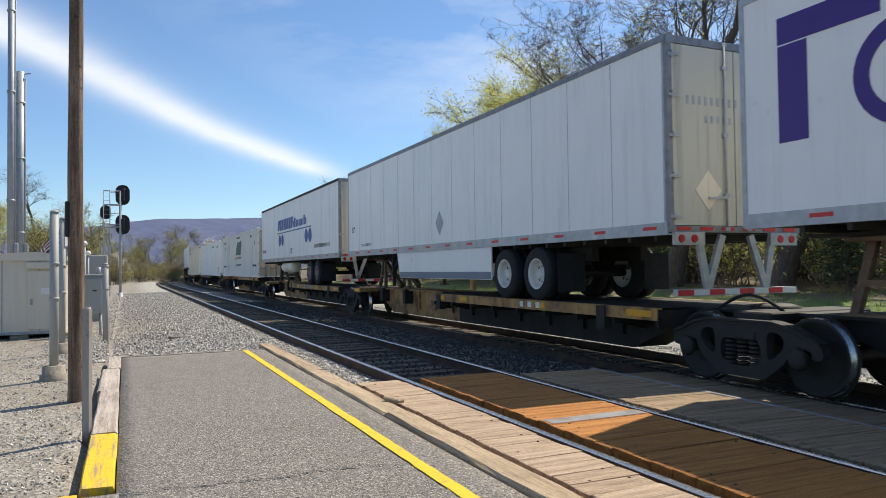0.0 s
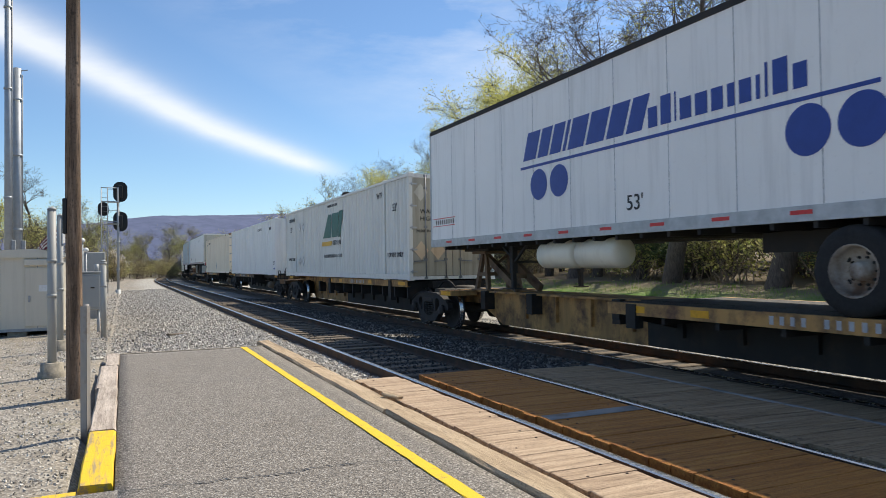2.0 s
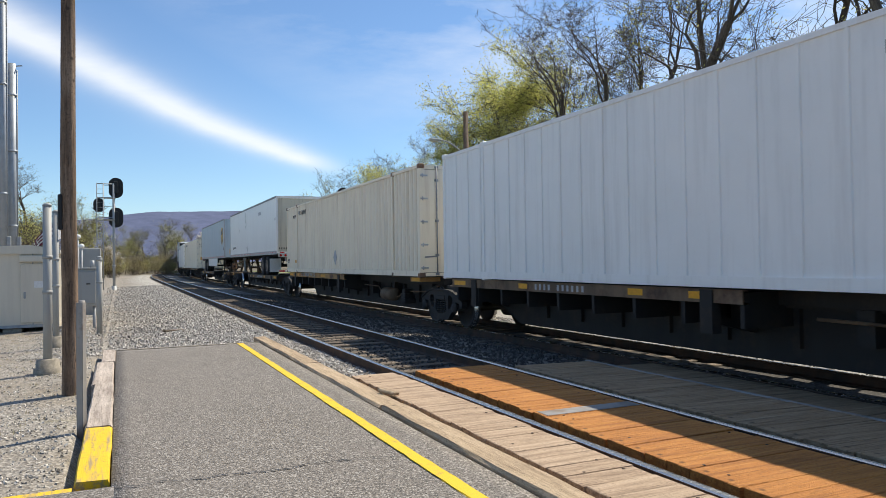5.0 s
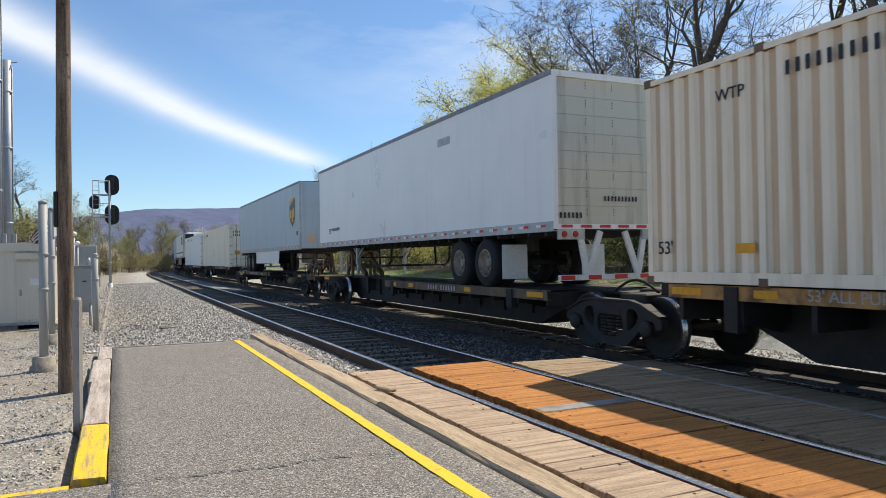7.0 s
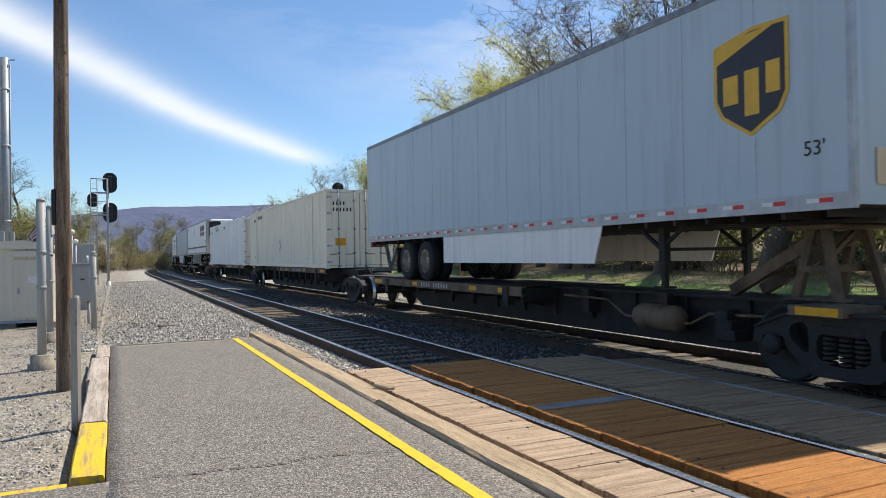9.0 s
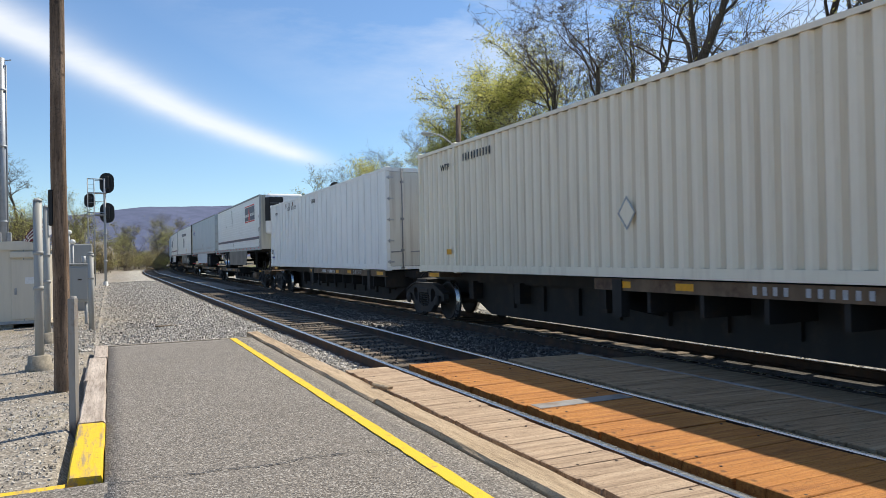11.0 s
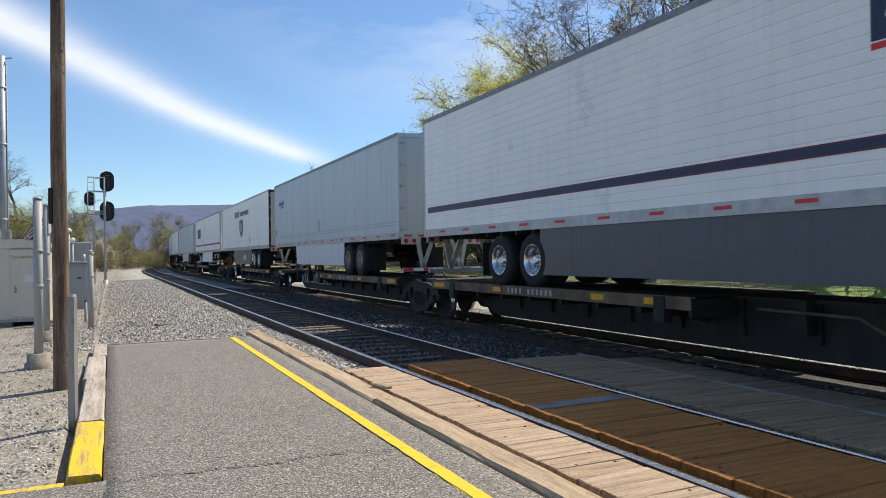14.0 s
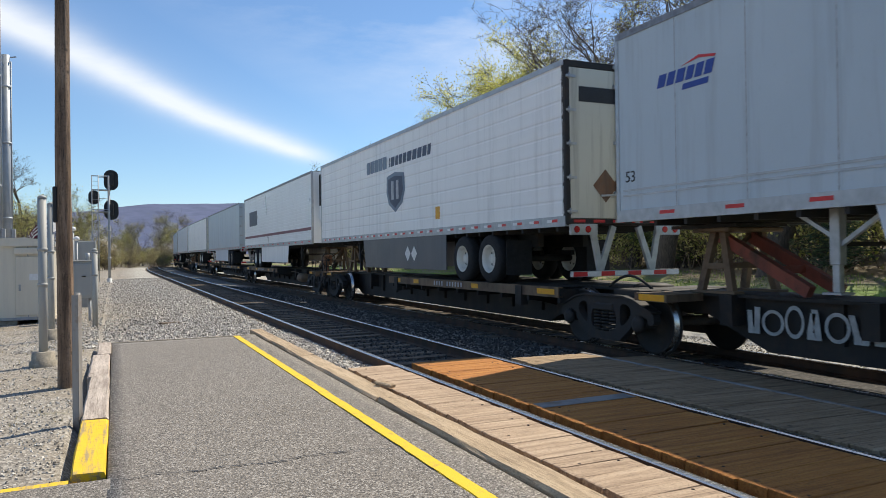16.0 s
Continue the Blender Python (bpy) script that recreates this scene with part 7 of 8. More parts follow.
class Wood:
    """Gathers tapered branches and leaves as plain lists."""

    def __init__(self, seed):
        self.r = random.Random(seed)
        self.v, self.f, self.lv, self.lf, self.fine = [], [], [], [], []

    def limb(self, pts, radii, sides, fine):
        base = len(self.v)
        n = len(pts)
        for i, (p, r) in enumerate(zip(pts, radii)):
            d = (pts[min(i + 1, n - 1)] - pts[max(i - 1, 0)]).normalized()
            x = d.orthogonal().normalized()
            y = d.cross(x)
            for k in range(sides):
                a = 2 * math.pi * k / sides
                self.v.append(p + (x * math.cos(a) + y * math.sin(a)) * r)
        for i in range(n - 1):
            for k in range(sides):
                j = (k + 1) % sides
                self.fine.append(fine)
                self.f.append((base + i * sides + k, base + i * sides + j, base + (i + 1) * sides + j, base + (i + 1) * sides + k))

    def leaf(self, p, size):
        q = Vector((self.r.gauss(0, 1), self.r.gauss(0, 1), self.r.gauss(0, 1))).normalized()
        x = q.orthogonal().normalized() * size * self.r.uniform(0.6, 1.2)
        y = q.cross(x).normalized() * size * self.r.uniform(0.4, 0.8)
        b = len(self.lv)
        self.lv += [p - x, p - y, p + x, p + y]
        self.lf.append((b, b + 1, b + 2, b + 3))

    def grow(self, p, d, length, radius, level, spec):
        r = self.r
        segs = (7, 5, 4, 3, 2)[level]
        sides = (9, 6, 4, 3, 3)[level]
        pts, radii = [p.copy()], [radius]
        cur = d.copy()
        end = radius * (0.35 if level == 0 else 0.25)
        for i in range(segs):
            bend = (0.10, 0.20, 0.28, 0.34, 0.4)[level] * spec["wiggle"]
            cur = (cur + Vector((r.gauss(0, bend), r.gauss(0, bend), r.gauss(0, bend * 0.6) + spec["lift"] * (0.1 if level else 0)))).normalized()
            p = p + cur * length / segs
            pts.append(p.copy())
            radii.append(max(radius + (end - radius) * (i + 1) / segs, spec["thin"]))
        self.limb(pts, radii, sides, 1 if level > spec["dark"] else 0)
        if level >= spec["levels"]:
            for _ in range(spec["leaves"]):
                if r.random() < spec["leafy"]:
                    q = pts[-1] + Vector((r.gauss(0, 1), r.gauss(0, 1), r.gauss(0, 1))) * spec["clump"]
                    self.leaf(q, spec["size"])
            return
        count = spec["kids"][level]
        for i in range(count):
            u = r.uniform(spec["bare"][level], 1.0) if i else 1.0
            k = min(int(u * segs), segs - 1)
            f = u * segs - k
            q = pts[k].lerp(pts[k + 1], f)
            along = (pts[k + 1] - pts[k]).normalized()
            side = Vector((r.gauss(0, 1), r.gauss(0, 1), r.gauss(0, 0.4))).normalized()
            nd = (along * spec["keep"] + side * spec["open"]).normalized()
            if level == 0:
                nd = (nd + Vector((0, 0, spec["rise"]))).normalized()
            nl = length * spec["ratio"][level] * r.uniform(0.65, 1.15) * (1.15 - 0.45 * u if level == 0 else 1.0)
            nr = max(radii[k] * (0.62 if level else 0.56) * r.uniform(0.7, 1.0), spec["thin"])
            self.grow(q, nd, nl, nr, level + 1, spec)

    def meshes(self):
        out = []
        for name, v, f in (("trunk", self.v, self.f), ("crown", self.lv, self.lf)):
            me = bpy.data.meshes.new(name)
            me.from_pydata([tuple(p) for p in v], [], f)
            if name == "trunk":
                me.polygons.foreach_set("use_smooth", [True] * len(f))
                me.materials.append(M["bark"])
                me.materials.append(M["twig"])
                me.polygons.foreach_set("material_index", self.fine)
            out.append(me)
        return out


TREE = dict(levels=4, kids=(9, 6, 6, 4), bare=(0.30, 0.25, 0.2, 0.2), ratio=(0.55, 0.55, 0.5, 0.5), keep=0.75, open=0.75, rise=0.35, lift=0.6, wiggle=0.7,
            dark=1, thin=0.010, leaves=3, leafy=0.5, clump=0.22, size=0.10)


def tree_kind(seed, height, radius, leafmat, bark="bark", name="tree", label="", category="tree", **over):
    spec = dict(TREE)
    spec.update(over)
    w = Wood(seed)
    stems = over.get("stems", 1)
    for q in range(stems):
        lean = Vector((w.r.gauss(0, 0.06), w.r.gauss(0, 0.06), 1)) if stems == 1 else Vector((w.r.gauss(0, 0.45), w.r.gauss(0, 0.45), 1))
        at = Vector((0, 0, -0.3)) if stems == 1 else Vector((w.r.gauss(0, 0.5), w.r.gauss(0, 0.5), -0.2))
        w.grow(at, lean.normalized(), height * (0.62 if stems == 1 else w.r.uniform(0.5, 0.8)), radius, 0 if stems == 1 else 1, spec)
    trunk, crown = w.meshes()
    trunk.materials[0] = M[bark]
    crown.materials.append(M[leafmat])
    return name, label, category, trunk, crown


def plant(kind, x, y, scale=1.0, turn=0.0, group="trees", z=None):
    name, label, category, trunk, crown = kind
    u = x - shift_at(y)
    zz = ground_height(u, y) if z is None else z
    t = thing(name, label, category, group, m=Matrix.Translation((x, y, zz - 0.05)) @ Matrix.Rotation(turn, 4, "Z") @ Matrix.Scale(scale, 4))
    share("trunk", trunk, t, Matrix.Identity(4))
    if len(crown.polygons):
        share("crown", crown, t, Matrix.Identity(4))
    return t


def conifer(seed, height):
    """A young fir: whorls of drooping boughs set with needle sprays."""
    r = random.Random(seed)
    w = Wood(seed)
    n = 9
    w.limb([Vector((0.02 * math.sin(q), 0.02 * math.cos(q), -0.3 + (height + 0.3) * q / n)) for q in range(n + 1)], [0.12 * (1 - q / n) + 0.012 for q in range(n + 1)], 8, 0)
    z = 0.5
    while z < height - 0.1:
        u = z / height
        reach = 0.17 * height * (1 - u) ** 0.8 + 0.12
        turn = r.uniform(0, 6.3)
        for q in range(7):
            a = turn + 2 * math.pi * q / 7 + r.uniform(-0.25, 0.25)
            ln = reach * r.uniform(0.45, 1.2)
            droop = r.uniform(0.05, 0.45)
            d = Vector((math.cos(a), math.sin(a), 0))
            pts = [Vector((0, 0, z)) + d * ln * k / 4 + Vector((0, 0, 0.10 * ln * (k / 4) - droop * ln * (k / 4) ** 2)) for k in range(5)]
            w.limb(pts, [0.018, 0.014, 0.011, 0.008, 0.005], 3, 0)
            side = Vector((-d.y, d.x, 0))
            for k in range(int(14 + 24 * ln)):
                f = 0.12 + 0.88 * r.random()
                p = pts[0].lerp(pts[-1], f) + Vector((r.gauss(0, 0.05), r.gauss(0, 0.05), 0.08 * ln * math.sin(math.pi * f) + r.gauss(0, 0.06)))
                tip = (side * r.choice((-1, 1)) * r.uniform(0.5, 1) + d * 0.8 + Vector((0, 0, r.uniform(-0.45, 0.2)))).normalized() * r.uniform(0.14, 0.30) * (1.15 - 0.5 * f)
                b = len(w.lv)
                y = tip.cross(Vector((r.gauss(0, 1), r.gauss(0, 1), 1))).normalized() * 0.028
                w.lv += [p, p + tip * 0.5 - y, p + tip, p + tip * 0.5 + y]
                w.lf.append((b, b + 1, b + 2, b + 3))
        z += (0.13 + 0.08 * (1 - u)) * r.uniform(0.6, 1.4)
    trunk, crown = w.meshes()
    crown.materials.append(M["needle"])
    return "conifer", "dark green young fir among pale spring shrubs", "conifer", trunk, crown


def woods():
    big = dict(kids=(9, 7, 6, 5), bare=(0.22, 0.2, 0.15, 0.15))
    yellow = tree_kind(21, 19.0, 0.24, "yellow_leaf", label="tall tree with fresh yellow-green spring leaves", leaves=14, leafy=0.85, clump=0.28, size=0.076, rise=0.25, open=1.0, lift=0.15, dark=2, thin=0.012, ratio=(0.52, 0.55, 0.52, 0.5), **big)
    budding = tree_kind(22, 22.0, 0.25, "spring_leaf", label="tall bare-branched tree with first green buds", leaves=2, leafy=0.35, clump=0.25, size=0.075, rise=0.7, lift=1.0, dark=2, thin=0.009, ratio=(0.40, 0.5, 0.5, 0.5), **big)
    bare = tree_kind(23, 22.0, 0.36, "spring_leaf", label="tall bare tree with dark spreading branches", leaves=1, leafy=0.15, clump=0.2, size=0.07, rise=0.45, open=0.95, lift=0.8, wiggle=1.1, dark=3, thin=0.010, ratio=(0.50, 0.55, 0.5, 0.5), **big)
    thick = tree_kind(24, 20.0, 0.48, "spring_leaf", label="old thick-limbed dark tree with few buds", leaves=1, leafy=0.3, clump=0.25, size=0.06, open=0.95, rise=0.5, lift=0.9, wiggle=1.1, dark=3, thin=0.010, kids=(8, 6, 6, 5), bare=(0.2, 0.2, 0.2, 0.2))
    pale = tree_kind(25, 12.0, 0.16, "spring_leaf", "pale_bark", label="slender pale tree with thin spring leaves", leaves=2, leafy=0.5, clump=0.3, size=0.09)
    white = tree_kind(26, 10.0, 0.18, "blossom", label="round tree in white spring blossom", leaves=8, leafy=1.0, clump=0.4, size=0.17, kids=(10, 6, 5, 3), bare=(0.2, 0.2, 0.2, 0.2))
    golden = tree_kind(27, 11.0, 0.18, "yellow_leaf", "pale_bark", label="leafing tree in yellow-green spring colour", leaves=8, leafy=0.8, clump=0.27, size=0.07, ratio=(0.48, 0.55, 0.5, 0.5))
    brush = tree_kind(31, 3.4, 0.035, "brush_leaf", "pale_bark", "bush", "tangled brown brush with sparse leaves", "bush", stems=12, levels=3, kids=(0, 7, 5, 3), leaves=5, leafy=0.8, clump=0.16, size=0.07, thin=0.007)
    green = tree_kind(32, 3.6, 0.04, "evergreen", "bark", "bush", "dense dark evergreen shrub", "bush", stems=16, levels=3, kids=(0, 8, 6, 3), leaves=14, leafy=1.0, clump=0.16, size=0.075, thin=0.007)
    light = tree_kind(33, 3.0, 0.03, "spring_leaf", "pale_bark", "bush", "light green budding shrub", "bush", stems=12, levels=3, kids=(0, 7, 5, 3), leaves=6, leafy=0.9, clump=0.16, size=0.075, thin=0.007)
    fir = conifer(41, 7.6)
    rnd = random.Random(77)
    # the row beyond the grass
    row = [(yellow, 28.3, 49.2, 1.02), (yellow, 29.8, 52.0, 1.06), (yellow, 27.2, 51.0, 0.92), (yellow, 30.0, 45.5, 1.0), (yellow, 26.1, 52.3, 0.76), (golden, 24.9, 50.8, 0.85), (golden, 25.6, 45.5, 0.9), (bare, 27.0, 42.6, 0.95), (thick, 25.5, 37.5, 0.9), (budding, 29.5, 40, 1.0), (bare, 27, 37, 0.95), (budding, 30, 36, 1.08), (bare, 27, 33, 1.0),
           (thick, 23.5, 26.5, 1.0), (budding, 28, 29, 1.05), (bare, 30, 25, 1.05), (thick, 23.5, 20.6, 1.0), (budding, 27, 20, 1.0), (bare, 25, 14.5, 0.95), (budding, 30, 16, 1.0),
           (thick, 26, 9.5, 0.95), (bare, 28, 3, 1.0), (golden, 31, 66, 1.25), (budding, 28, 72, 0.82), (pale, 31, 80, 1.2), (bare, 34, 78, 0.85), (golden, 33, 88, 1.1), (pale, 30, 90, 1.1),
           (budding, 34, 118, 0.85), (golden, 37, 124, 1.2), (bare, 32, 112, 0.8), (pale, 35, 130, 1.2), (golden, 42, 140, 1.2), (budding, 40, 104, 0.8), (yellow, 36, 60, 0.8), (bare, 38, 50, 0.95), (budding, 24.5, 76, 0.62), (golden, 26.2, 75, 1.2), (bare, 28.2, 77, 0.64), (budding, 30.0, 74, 0.70), (bare, 23.5, 92, 0.50), (pale, 22.3, 90, 0.95), (golden, 24.6, 94, 1.0), (pale, 21.0, 97, 0.9), (golden, 33, 38, 1.3)]
    for k, x, y, s in row:
        plant(k, x, y, s * rnd.uniform(0.95, 1.05), rnd.uniform(0, 6.3), "trees beyond the tracks")
    for x, y, s in ((23.6, 17.6, 1.0), (25.0, 13.2, 0.8)):
        plant(fir, x, y, s, rnd.uniform(0, 6.3), "trees beyond the tracks")
    # far left and the end of the valley
    for k, x, y, s in [(bare, -9.5, 98, 0.78), (golden, -12.5, 84, 1.0), (pale, -7.5, 92, 1.0), (pale, -10.5, 88, 0.9), (golden, -15, 90, 1.05), (pale, -5.5, 100, 0.95), (pale, -3.6, 96, 0.8), (pale, -2.2, 112, 0.75),
                       (budding, -18, 105, 0.8), (pale, -0.5, 118, 0.62), (pale, -13, 110, 1.0), (bare, -6.5, 118, 0.55), (white, -1.2, 104, 0.5), (bare, -16, 96, 0.7), (pale, 1.0, 135, 0.72), (pale, 3.2, 142, 0.8), (bare, 5.0, 150, 0.48), (pale, 6.5, 152, 0.9),
                       (bare, 8.5, 165, 0.6), (pale, 10, 160, 0.95), (white, 17.5, 165, 1.05), (white, 19.5, 170, 0.9), (bare, 14, 172, 0.62), (pale, 13.5, 168, 1.0), (bare, 2.0, 128, 0.38), (bare, 8.0, 140, 0.42), (pale, 22, 182, 1.0), (bare, 26, 185, 0.6), (pale, -1.8, 145, 0.8), (pale, 0.2, 150, 0.85)]:
        plant(k, x, y, s * rnd.uniform(0.93, 1.07), rnd.uniform(0, 6.3), "trees at the end of the valley")
    # brush under the row and in the distance
    for q in range(54):
        y = -4 + q * 1.9 + rnd.uniform(-0.7, 0.7)
        x = rnd.uniform(24.5, 29.5)
        k = rnd.choices((brush, green, light), ((2, 1, 5) if 6 < y < 34 else (4, 1, 3)))[0]
        plant(k, x, y, rnd.uniform(0.8, 1.35), rnd.uniform(0, 6.3), "brush beyond the grass")
    for q in range(20):
        plant(rnd.choice((brush, light, green)), rnd.uniform(29, 35), -2 + q * 3.0 + rnd.uniform(-1, 1), rnd.uniform(1.2, 1.8), rnd.uniform(0, 6.3), "brush beyond the grass")
    for q in range(34):
        a = rnd.uniform(-8.5, 7.5)
        y = rnd.uniform(96, 150)
        plant(rnd.choice((brush, brush, brush, light)), y * math.tan(radians(a)) * 0.55 + (0.0 if a < 0 else 1.5), y + (25 if a > 0 else 0), rnd.uniform(0.8, 1.5), rnd.uniform(0, 6.3), "brush at the end of the valley")


woods()


def hill():
    k = Nodes("hazed_hill", 1.0)
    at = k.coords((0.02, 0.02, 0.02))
    # the blue of distance haze is mixed into the ridge's base colour
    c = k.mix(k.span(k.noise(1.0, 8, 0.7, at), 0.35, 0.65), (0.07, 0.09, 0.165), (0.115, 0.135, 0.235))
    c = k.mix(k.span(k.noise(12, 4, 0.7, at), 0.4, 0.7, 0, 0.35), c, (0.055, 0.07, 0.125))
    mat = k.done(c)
    key = [(-70, 2.2), (-20, 2.5), (-7.8, 2.68), (-1.6, 3.36), (0.3, 3.72), (2.6, 3.96), (9.6, 4.07), (16.5, 4.57), (30, 4.9), (50, 4.4), (90, 3.0)]
    verts, faces = [], []
    n, m = 220, 14
    for i in range(n + 1):
        az = -70 + 160 * i / n
        for (a0, e0), (a1, e1) in zip(key, key[1:]):
            if a0 <= az <= a1:
                el = e0 + (e1 - e0) * soft(az, a0, a1)
        top = math.tan(radians(el)) * 3000
        for j in range(m + 1):
            u = j / m
            d = 2100 + 900 * u
            z = -5 + (top + 6) * (u ** 0.9)
            z += 10 * noise.noise((az * 0.35, u * 3, 2)) * math.sin(math.pi * min(u, 0.9)) + (2.5 * noise.noise((az * 2.2, 0, 7)) if j == m else 0)
            verts.append((d * math.sin(radians(az)), d * math.cos(radians(az)), z))
    w = m + 1
    for i in range(n):
        for j in range(m):
            faces.append((i * w + j, (i + 1) * w + j, (i + 1) * w + j + 1, i * w + j + 1))
    me = bpy.data.meshes.new("hill")
    me.from_pydata(verts, [], faces)
    me.polygons.foreach_set("use_smooth", [True] * len(faces))
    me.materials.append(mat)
    tagged(new("backdrop_hill", me), "long low wooded ridge, distance haze painted in as bluish purple", "hill", kind="structure")


hill()


# ---- loose stones and grass ----
def stones():
    rnd = random.Random(15)
    cube = [(-1, -1, -1), (1, -1, -1), (1, 1, -1), (-1, 1, -1), (-1, -1, 1), (1, -1, 1), (1, 1, 1), (-1, 1, 1)]
    quads = [(3, 2, 1, 0), (4, 5, 6, 7), (0, 1, 5, 4), (1, 2, 6, 5), (2, 3, 7, 6), (3, 0, 4, 7)]

    def heap(name, label, spots, lo, hi, mat):
        v, f = [], []
        for x, y, z in spots:
            s = rnd.uniform(lo, hi)
            m = Euler((rnd.uniform(0, 6), rnd.uniform(0, 6), rnd.uniform(0, 6))).to_matrix()
            b = len(v)
            sx, sy, sz = s * rnd.uniform(0.7, 1.2), s * rnd.uniform(0.6, 1.0), s * rnd.uniform(0.45, 0.8)
            for c in cube:
                k = rnd.uniform(0.6, 1.0)
                p = m @ Vector((c[0] * sx * k, c[1] * sy * k, c[2] * sz * k))
                v.append((x + p.x, y + p.y, z + p.z))
            f += [tuple(b + i for i in q) for q in quads]
        me = bpy.data.meshes.new(name)
        me.from_pydata(v, [], f)
        me.materials.append(mat)
        tagged(new(name, me), label, "gravel", kind="stuff")

    spots = []
    for _ in range(22000):
        y = 14.0 + 46 * rnd.random() ** 1.7
        u = rnd.triangular(-0.9, 3.35, 2.5)
        spots.append((u, y, ground_height(u, y) + 0.01))
    for _ in range(2200):
        y, u = 9.2 + 6 * rnd.random(), rnd.uniform(2.68, 3.4)
        spots.append((u, y, ground_height(u, y) + 0.008))
    heap("ballast_stones", "pale grey crushed stone ballast beside the rail", spots, 0.012, 0.030, M["stone"])
    spots = []
    for _ in range(9000):
        y = 8.9 + 32 * rnd.random() ** 1.5
        u = rnd.uniform(5.1, 7.5)
        spots.append((u, y, ground_height(u, y) + 0.01))
    for _ in range(3500):
        y = 9.0 + 30 * rnd.random() ** 1.5
        u = rnd.uniform(3.5, 4.9)
        spots.append((u, y, -0.165 + rnd.uniform(-0.02, 0.01)))
    heap("track_stones", "dark oily ballast stones between the rails", spots, 0.012, 0.028, M["oily_stone"])
    spots = []
    for _ in range(12000):
        y = 5.0 + 30 * rnd.random() ** 1.6
        u = -0.32 - 4.2 * rnd.random() * (0.3 + y / 25)
        spots.append((u, y, ground_height(u, y) + 0.002))
    for _ in range(9000):
        y, u = 13.95 + 30 * rnd.random() ** 1.6, rnd.uniform(-1.6, 1.4)
        spots.append((u, y, ground_height(u, y) + 0.004))
    heap("yard_gravel", "fine pale gravel on the yard", spots, 0.005, 0.016, M["stone"])
    spots = [(rnd.uniform(9.6, 11.8), -2 + 50 * rnd.random() ** 1.3, -0.33) for _ in range(9000)]
    spots = [(x, y, ground_height(x, y) + 0.01) for x, y, _ in spots]
    heap("shoulder_stones", "sunlit pale ballast on the far shoulder", spots, 0.010, 0.022, M["stone"])
    # grass: tufts in the yard and the lawn beyond the track
    v, f = [], []

    def blades(x, y, z, n, h, spread):
        for _ in range(n):
            a = rnd.uniform(0, 6.3)
            p = Vector((x + rnd.gauss(0, spread), y + rnd.gauss(0, spread), z))
            w = Vector((math.cos(a), math.sin(a), 0)) * h * 0.06
            t = Vector((rnd.gauss(0, 0.3), rnd.gauss(0, 0.3), 1)) * h * rnd.uniform(0.6, 1.2)
            b = len(v)
            v.extend([tuple(p - w), tuple(p + w), tuple(p + t)])
            f.append((b, b + 1, b + 2))

    for _ in range(5200):
        x, y = rnd.uniform(13.6, 24), rnd.uniform(0, 75)
        blades(x, y, ground_height(x, y), 6, 0.13, 0.12)
    me = bpy.data.meshes.new("lawn_grass")
    me.from_pydata(v, [], f)
    me.materials.append(M["grass_blade"])
    tagged(new("lawn_grass", me), "bright green spring grass beyond the tracks", "grass", kind="stuff")
    v, f = [], []
    for _ in range(260):
        y = 7 + 22 * rnd.random()
        x = -0.45 - 3.2 * rnd.random()
        blades(x, y, ground_height(x, y) - 0.005, 7, 0.05, 0.04)
    me = bpy.data.meshes.new("weeds")
    me.from_pydata(v, [], f)
    me.materials.append(M["brush_leaf"])
    tagged(new("weeds", me), "thin dry weeds in the gravel", "weeds", kind="stuff")


k = Nodes("oily_stone", 0.85)
M["oily_stone"] = k.done(k.ramp(k.island(), (0.0, (0.03, 0.028, 0.025)), (0.6, (0.075, 0.07, 0.064)), (1.0, (0.15, 0.14, 0.13))), None, k.noise(60, 3), 0.4, 0.005)
stones()


# ---- the timber crossing, plank by plank ----
def planks(name, label, mat, x0, x1, y0, y1, width, seed, z=0.0, tilt=0.0, skew=0.0):
    t = thing(name, label, "crossing panel", "timber grade crossing", "structure")
    rnd = random.Random(seed)
    kinds = []
    for k in range(4):
        bm = bmesh.new()
        half = (x1 - x0) / 2
        vs = box(bm, -half, half, -width / 2 + 0.0025, width / 2 - 0.0025, -0.11, 0)
        es = [e for e in bm.edges if e.verts[0].co.z > -0.01 and e.verts[1].co.z > -0.01]
        bmesh.ops.bevel(bm, geom=es, offset=0.004 + 0.002 * rnd.random(), segments=1, affect="EDGES")
        for v in bm.verts:
            if abs(v.co.x) > half - 0.05:
                v.co.y += rnd.uniform(-0.003, 0.003)
                v.co.x += rnd.uniform(-0.008, 0.008)
        kinds.append(mesh_of("plank", bm, mat))
    xc = (x0 + x1) / 2
    zc = z - xc * math.sin(radians(tilt))
    y = y0
    while y < y1:
        m = pose(xc + rnd.uniform(-0.014, 0.014), y, zc + rnd.uniform(-0.005, 0.002), rnd.uniform(-0.35, 0.35), tilt + rnd.uniform(-0.15, 0.15), skew + rnd.uniform(-0.45, 0.45))
        share("plank", rnd.choice(kinds), t, m)
        y += width
    return t


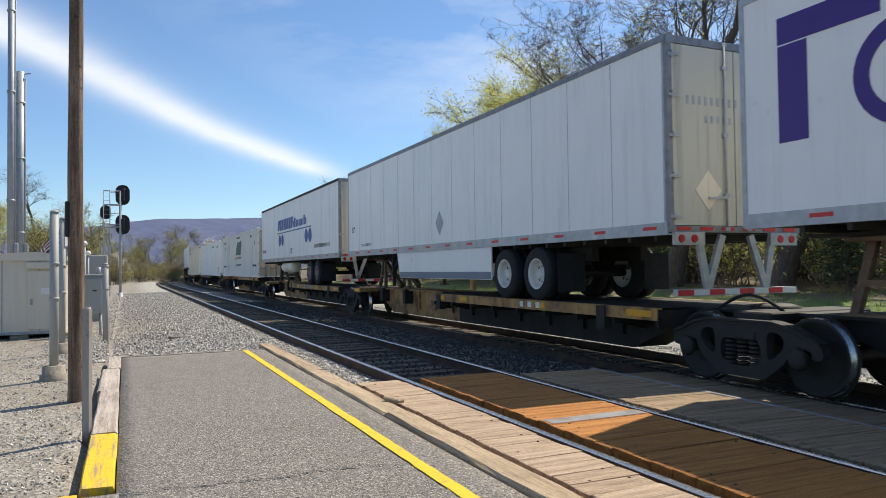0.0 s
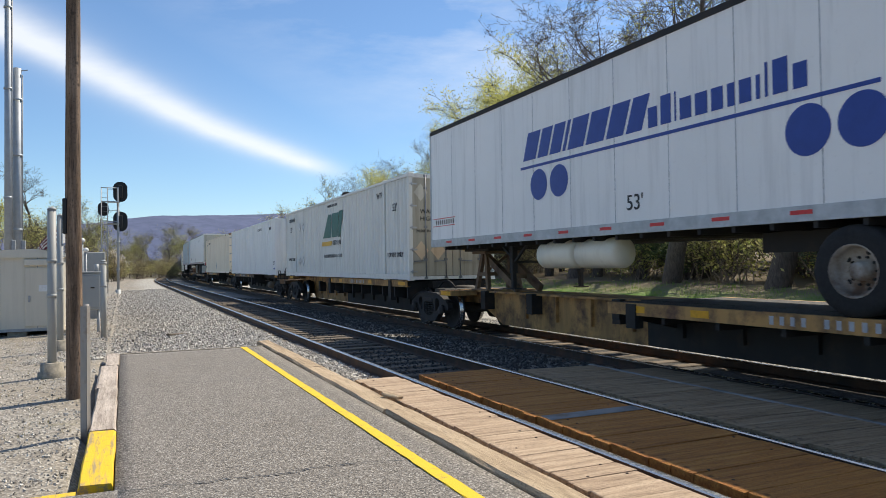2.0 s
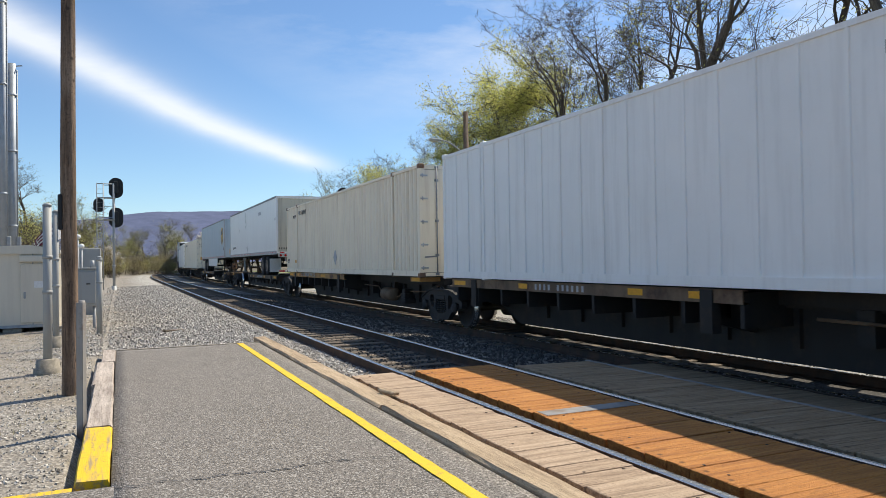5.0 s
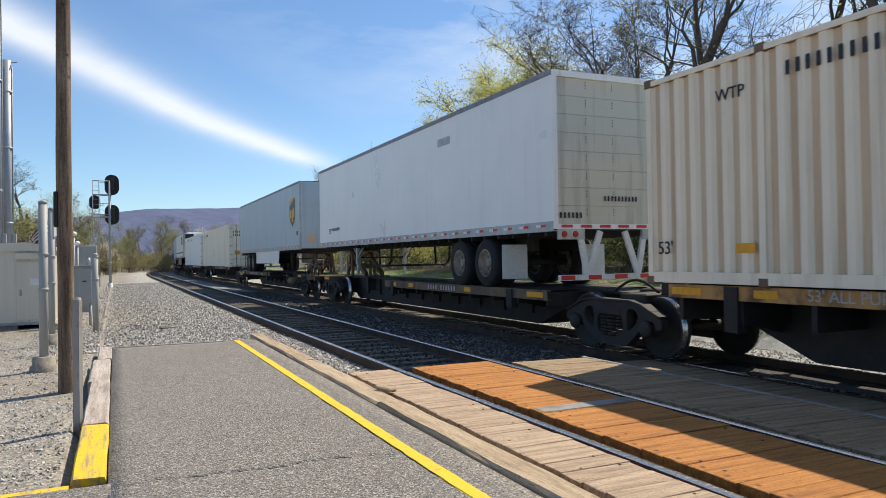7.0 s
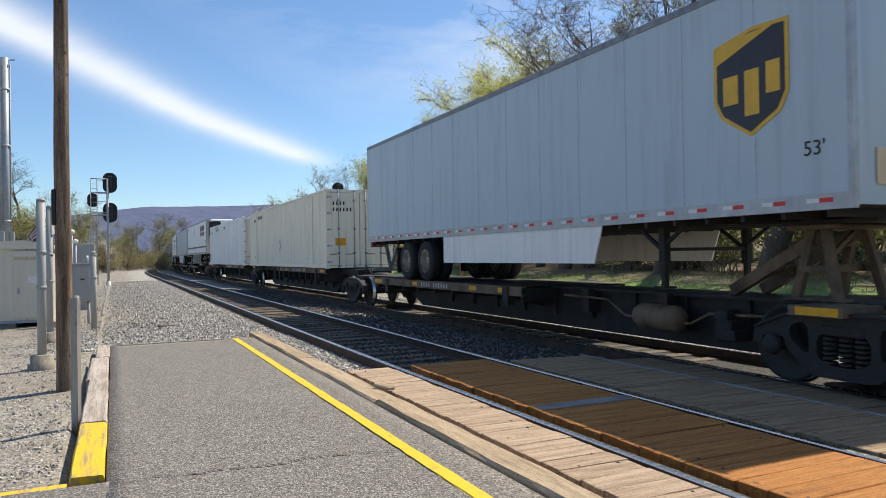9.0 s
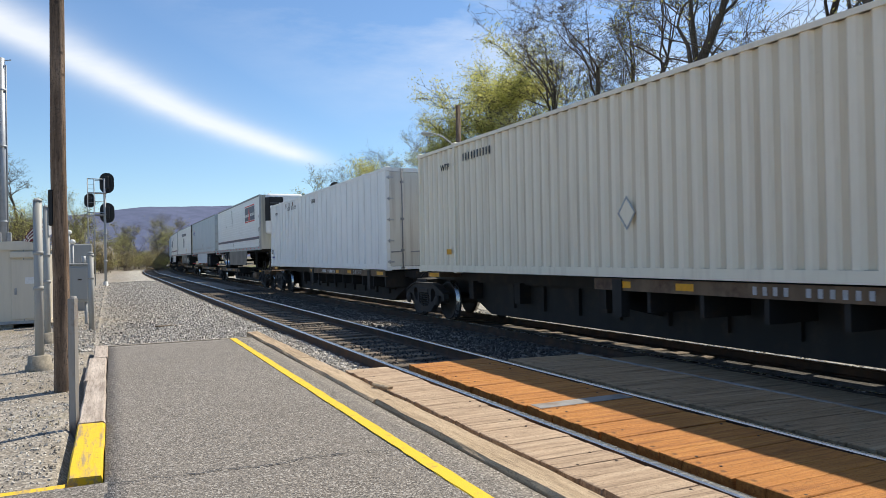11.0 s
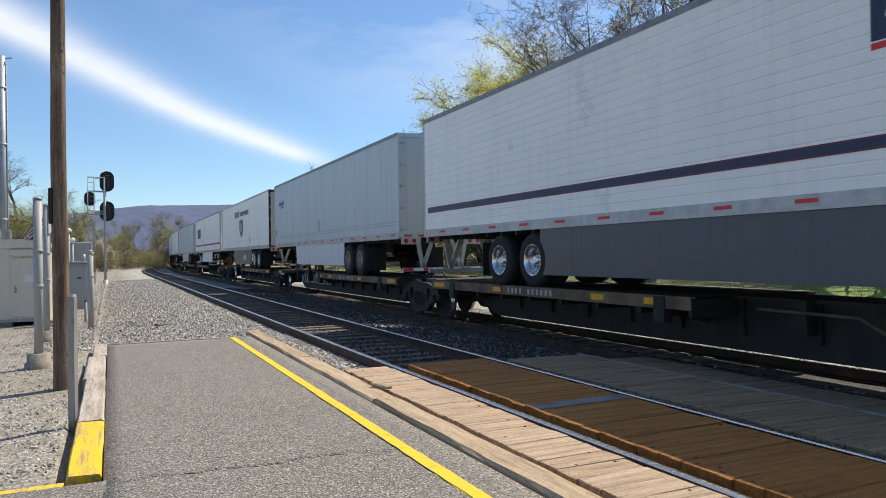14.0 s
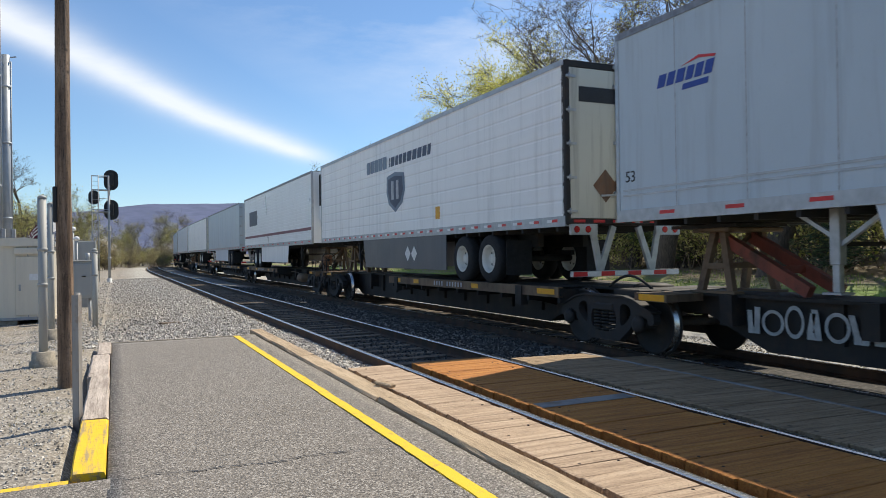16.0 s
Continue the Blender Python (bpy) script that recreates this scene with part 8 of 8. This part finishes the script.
planks("crossing_left", "weathered pale timber crossing planks beside the rail", M["grey_timber"], 2.78, 3.36, -3.0, 9.1, 0.235, 11)
planks("crossing_middle", "rust-orange timber crossing planks between the rails", M["orange_timber"], 3.66, 4.83, -3.0, 9.05, 0.235, 12)
planks("crossing_right", "worn brown timber crossing planks between the tracks", M["dark_timber"], 5.07, 6.33, -3.0, 8.9, 0.235, 13, 0.085, 1.0)
planks("crossing_far", "worn brown timber crossing planks beside the far rail", M["dark_timber"], 6.42, 7.55, -3.0, 8.9, 0.235, 14, 0.04, 1.4)


def guard_rail():
    """The worn steel edge between the two plank panels, and the bolts that hold the planks."""
    g = thing("crossing_edge", "worn steel edging rail between the timber panels", "steel edging", kind="structure")
    part("edging", rail_mesh(6.375, -0.022, -4.0, 8.95), [M["rail_side"], M["worn_plate"]], g)
    bm = bmesh.new()
    lathe(bm, [(-0.01, 0.012), (0.002, 0.012), (0.004, 0.007)], "Z", 8)
    me = mesh_of("bolt", bm, M["rail_side"])
    rnd = random.Random(4)
    for q in range(52):
        for x in (2.92, 3.24, 3.82, 4.68):
            if rnd.random() < (0.28 if x < 3.5 else 0.45):
                share("bolt", me, g, pose(x + rnd.uniform(-0.04, 0.04), -2.9 + q * 0.235 + rnd.uniform(-0.06, 0.06), 0.0))
    bm = bmesh.new()
    bbox(bm, 3.70, 4.80, -0.10, 0.10, 0.001, 0.007, 0.002)
    part("steel_strap", bm, M["worn_plate"], g, "grey steel strap across the planks", pose(0, 5.93, 0))


guard_rail()


# ---- what moves ----
def run(t):
    """Metres that the train has gone after t seconds."""
    return 12.4234 * t + 0.008434 * t * t


def motions():
    steps = [0.5 * k for k in range(33)]
    for ob, start, ln in TRAIN:
        rows = []
        for t in steps:
            s = start - run(t)
            a, b = on_line(s, MAIN, DROP).translation, on_line(s + ln, MAIN, DROP).translation
            rows.append((t, Matrix.Translation(a) @ Matrix.Rotation(-math.atan2(b.x - a.x, b.y - a.y), 4, "Z")))
        walk(ob, rows)
    turns = [(k / FPS, math.degrees(run(k / FPS) / AXLE)) for k in range(16 * FPS + 1)]
    for ob, y in WHEELS:
        walk(ob, [(t, pose(0, y, AXLE, a)) for t, a in turns])


motions()
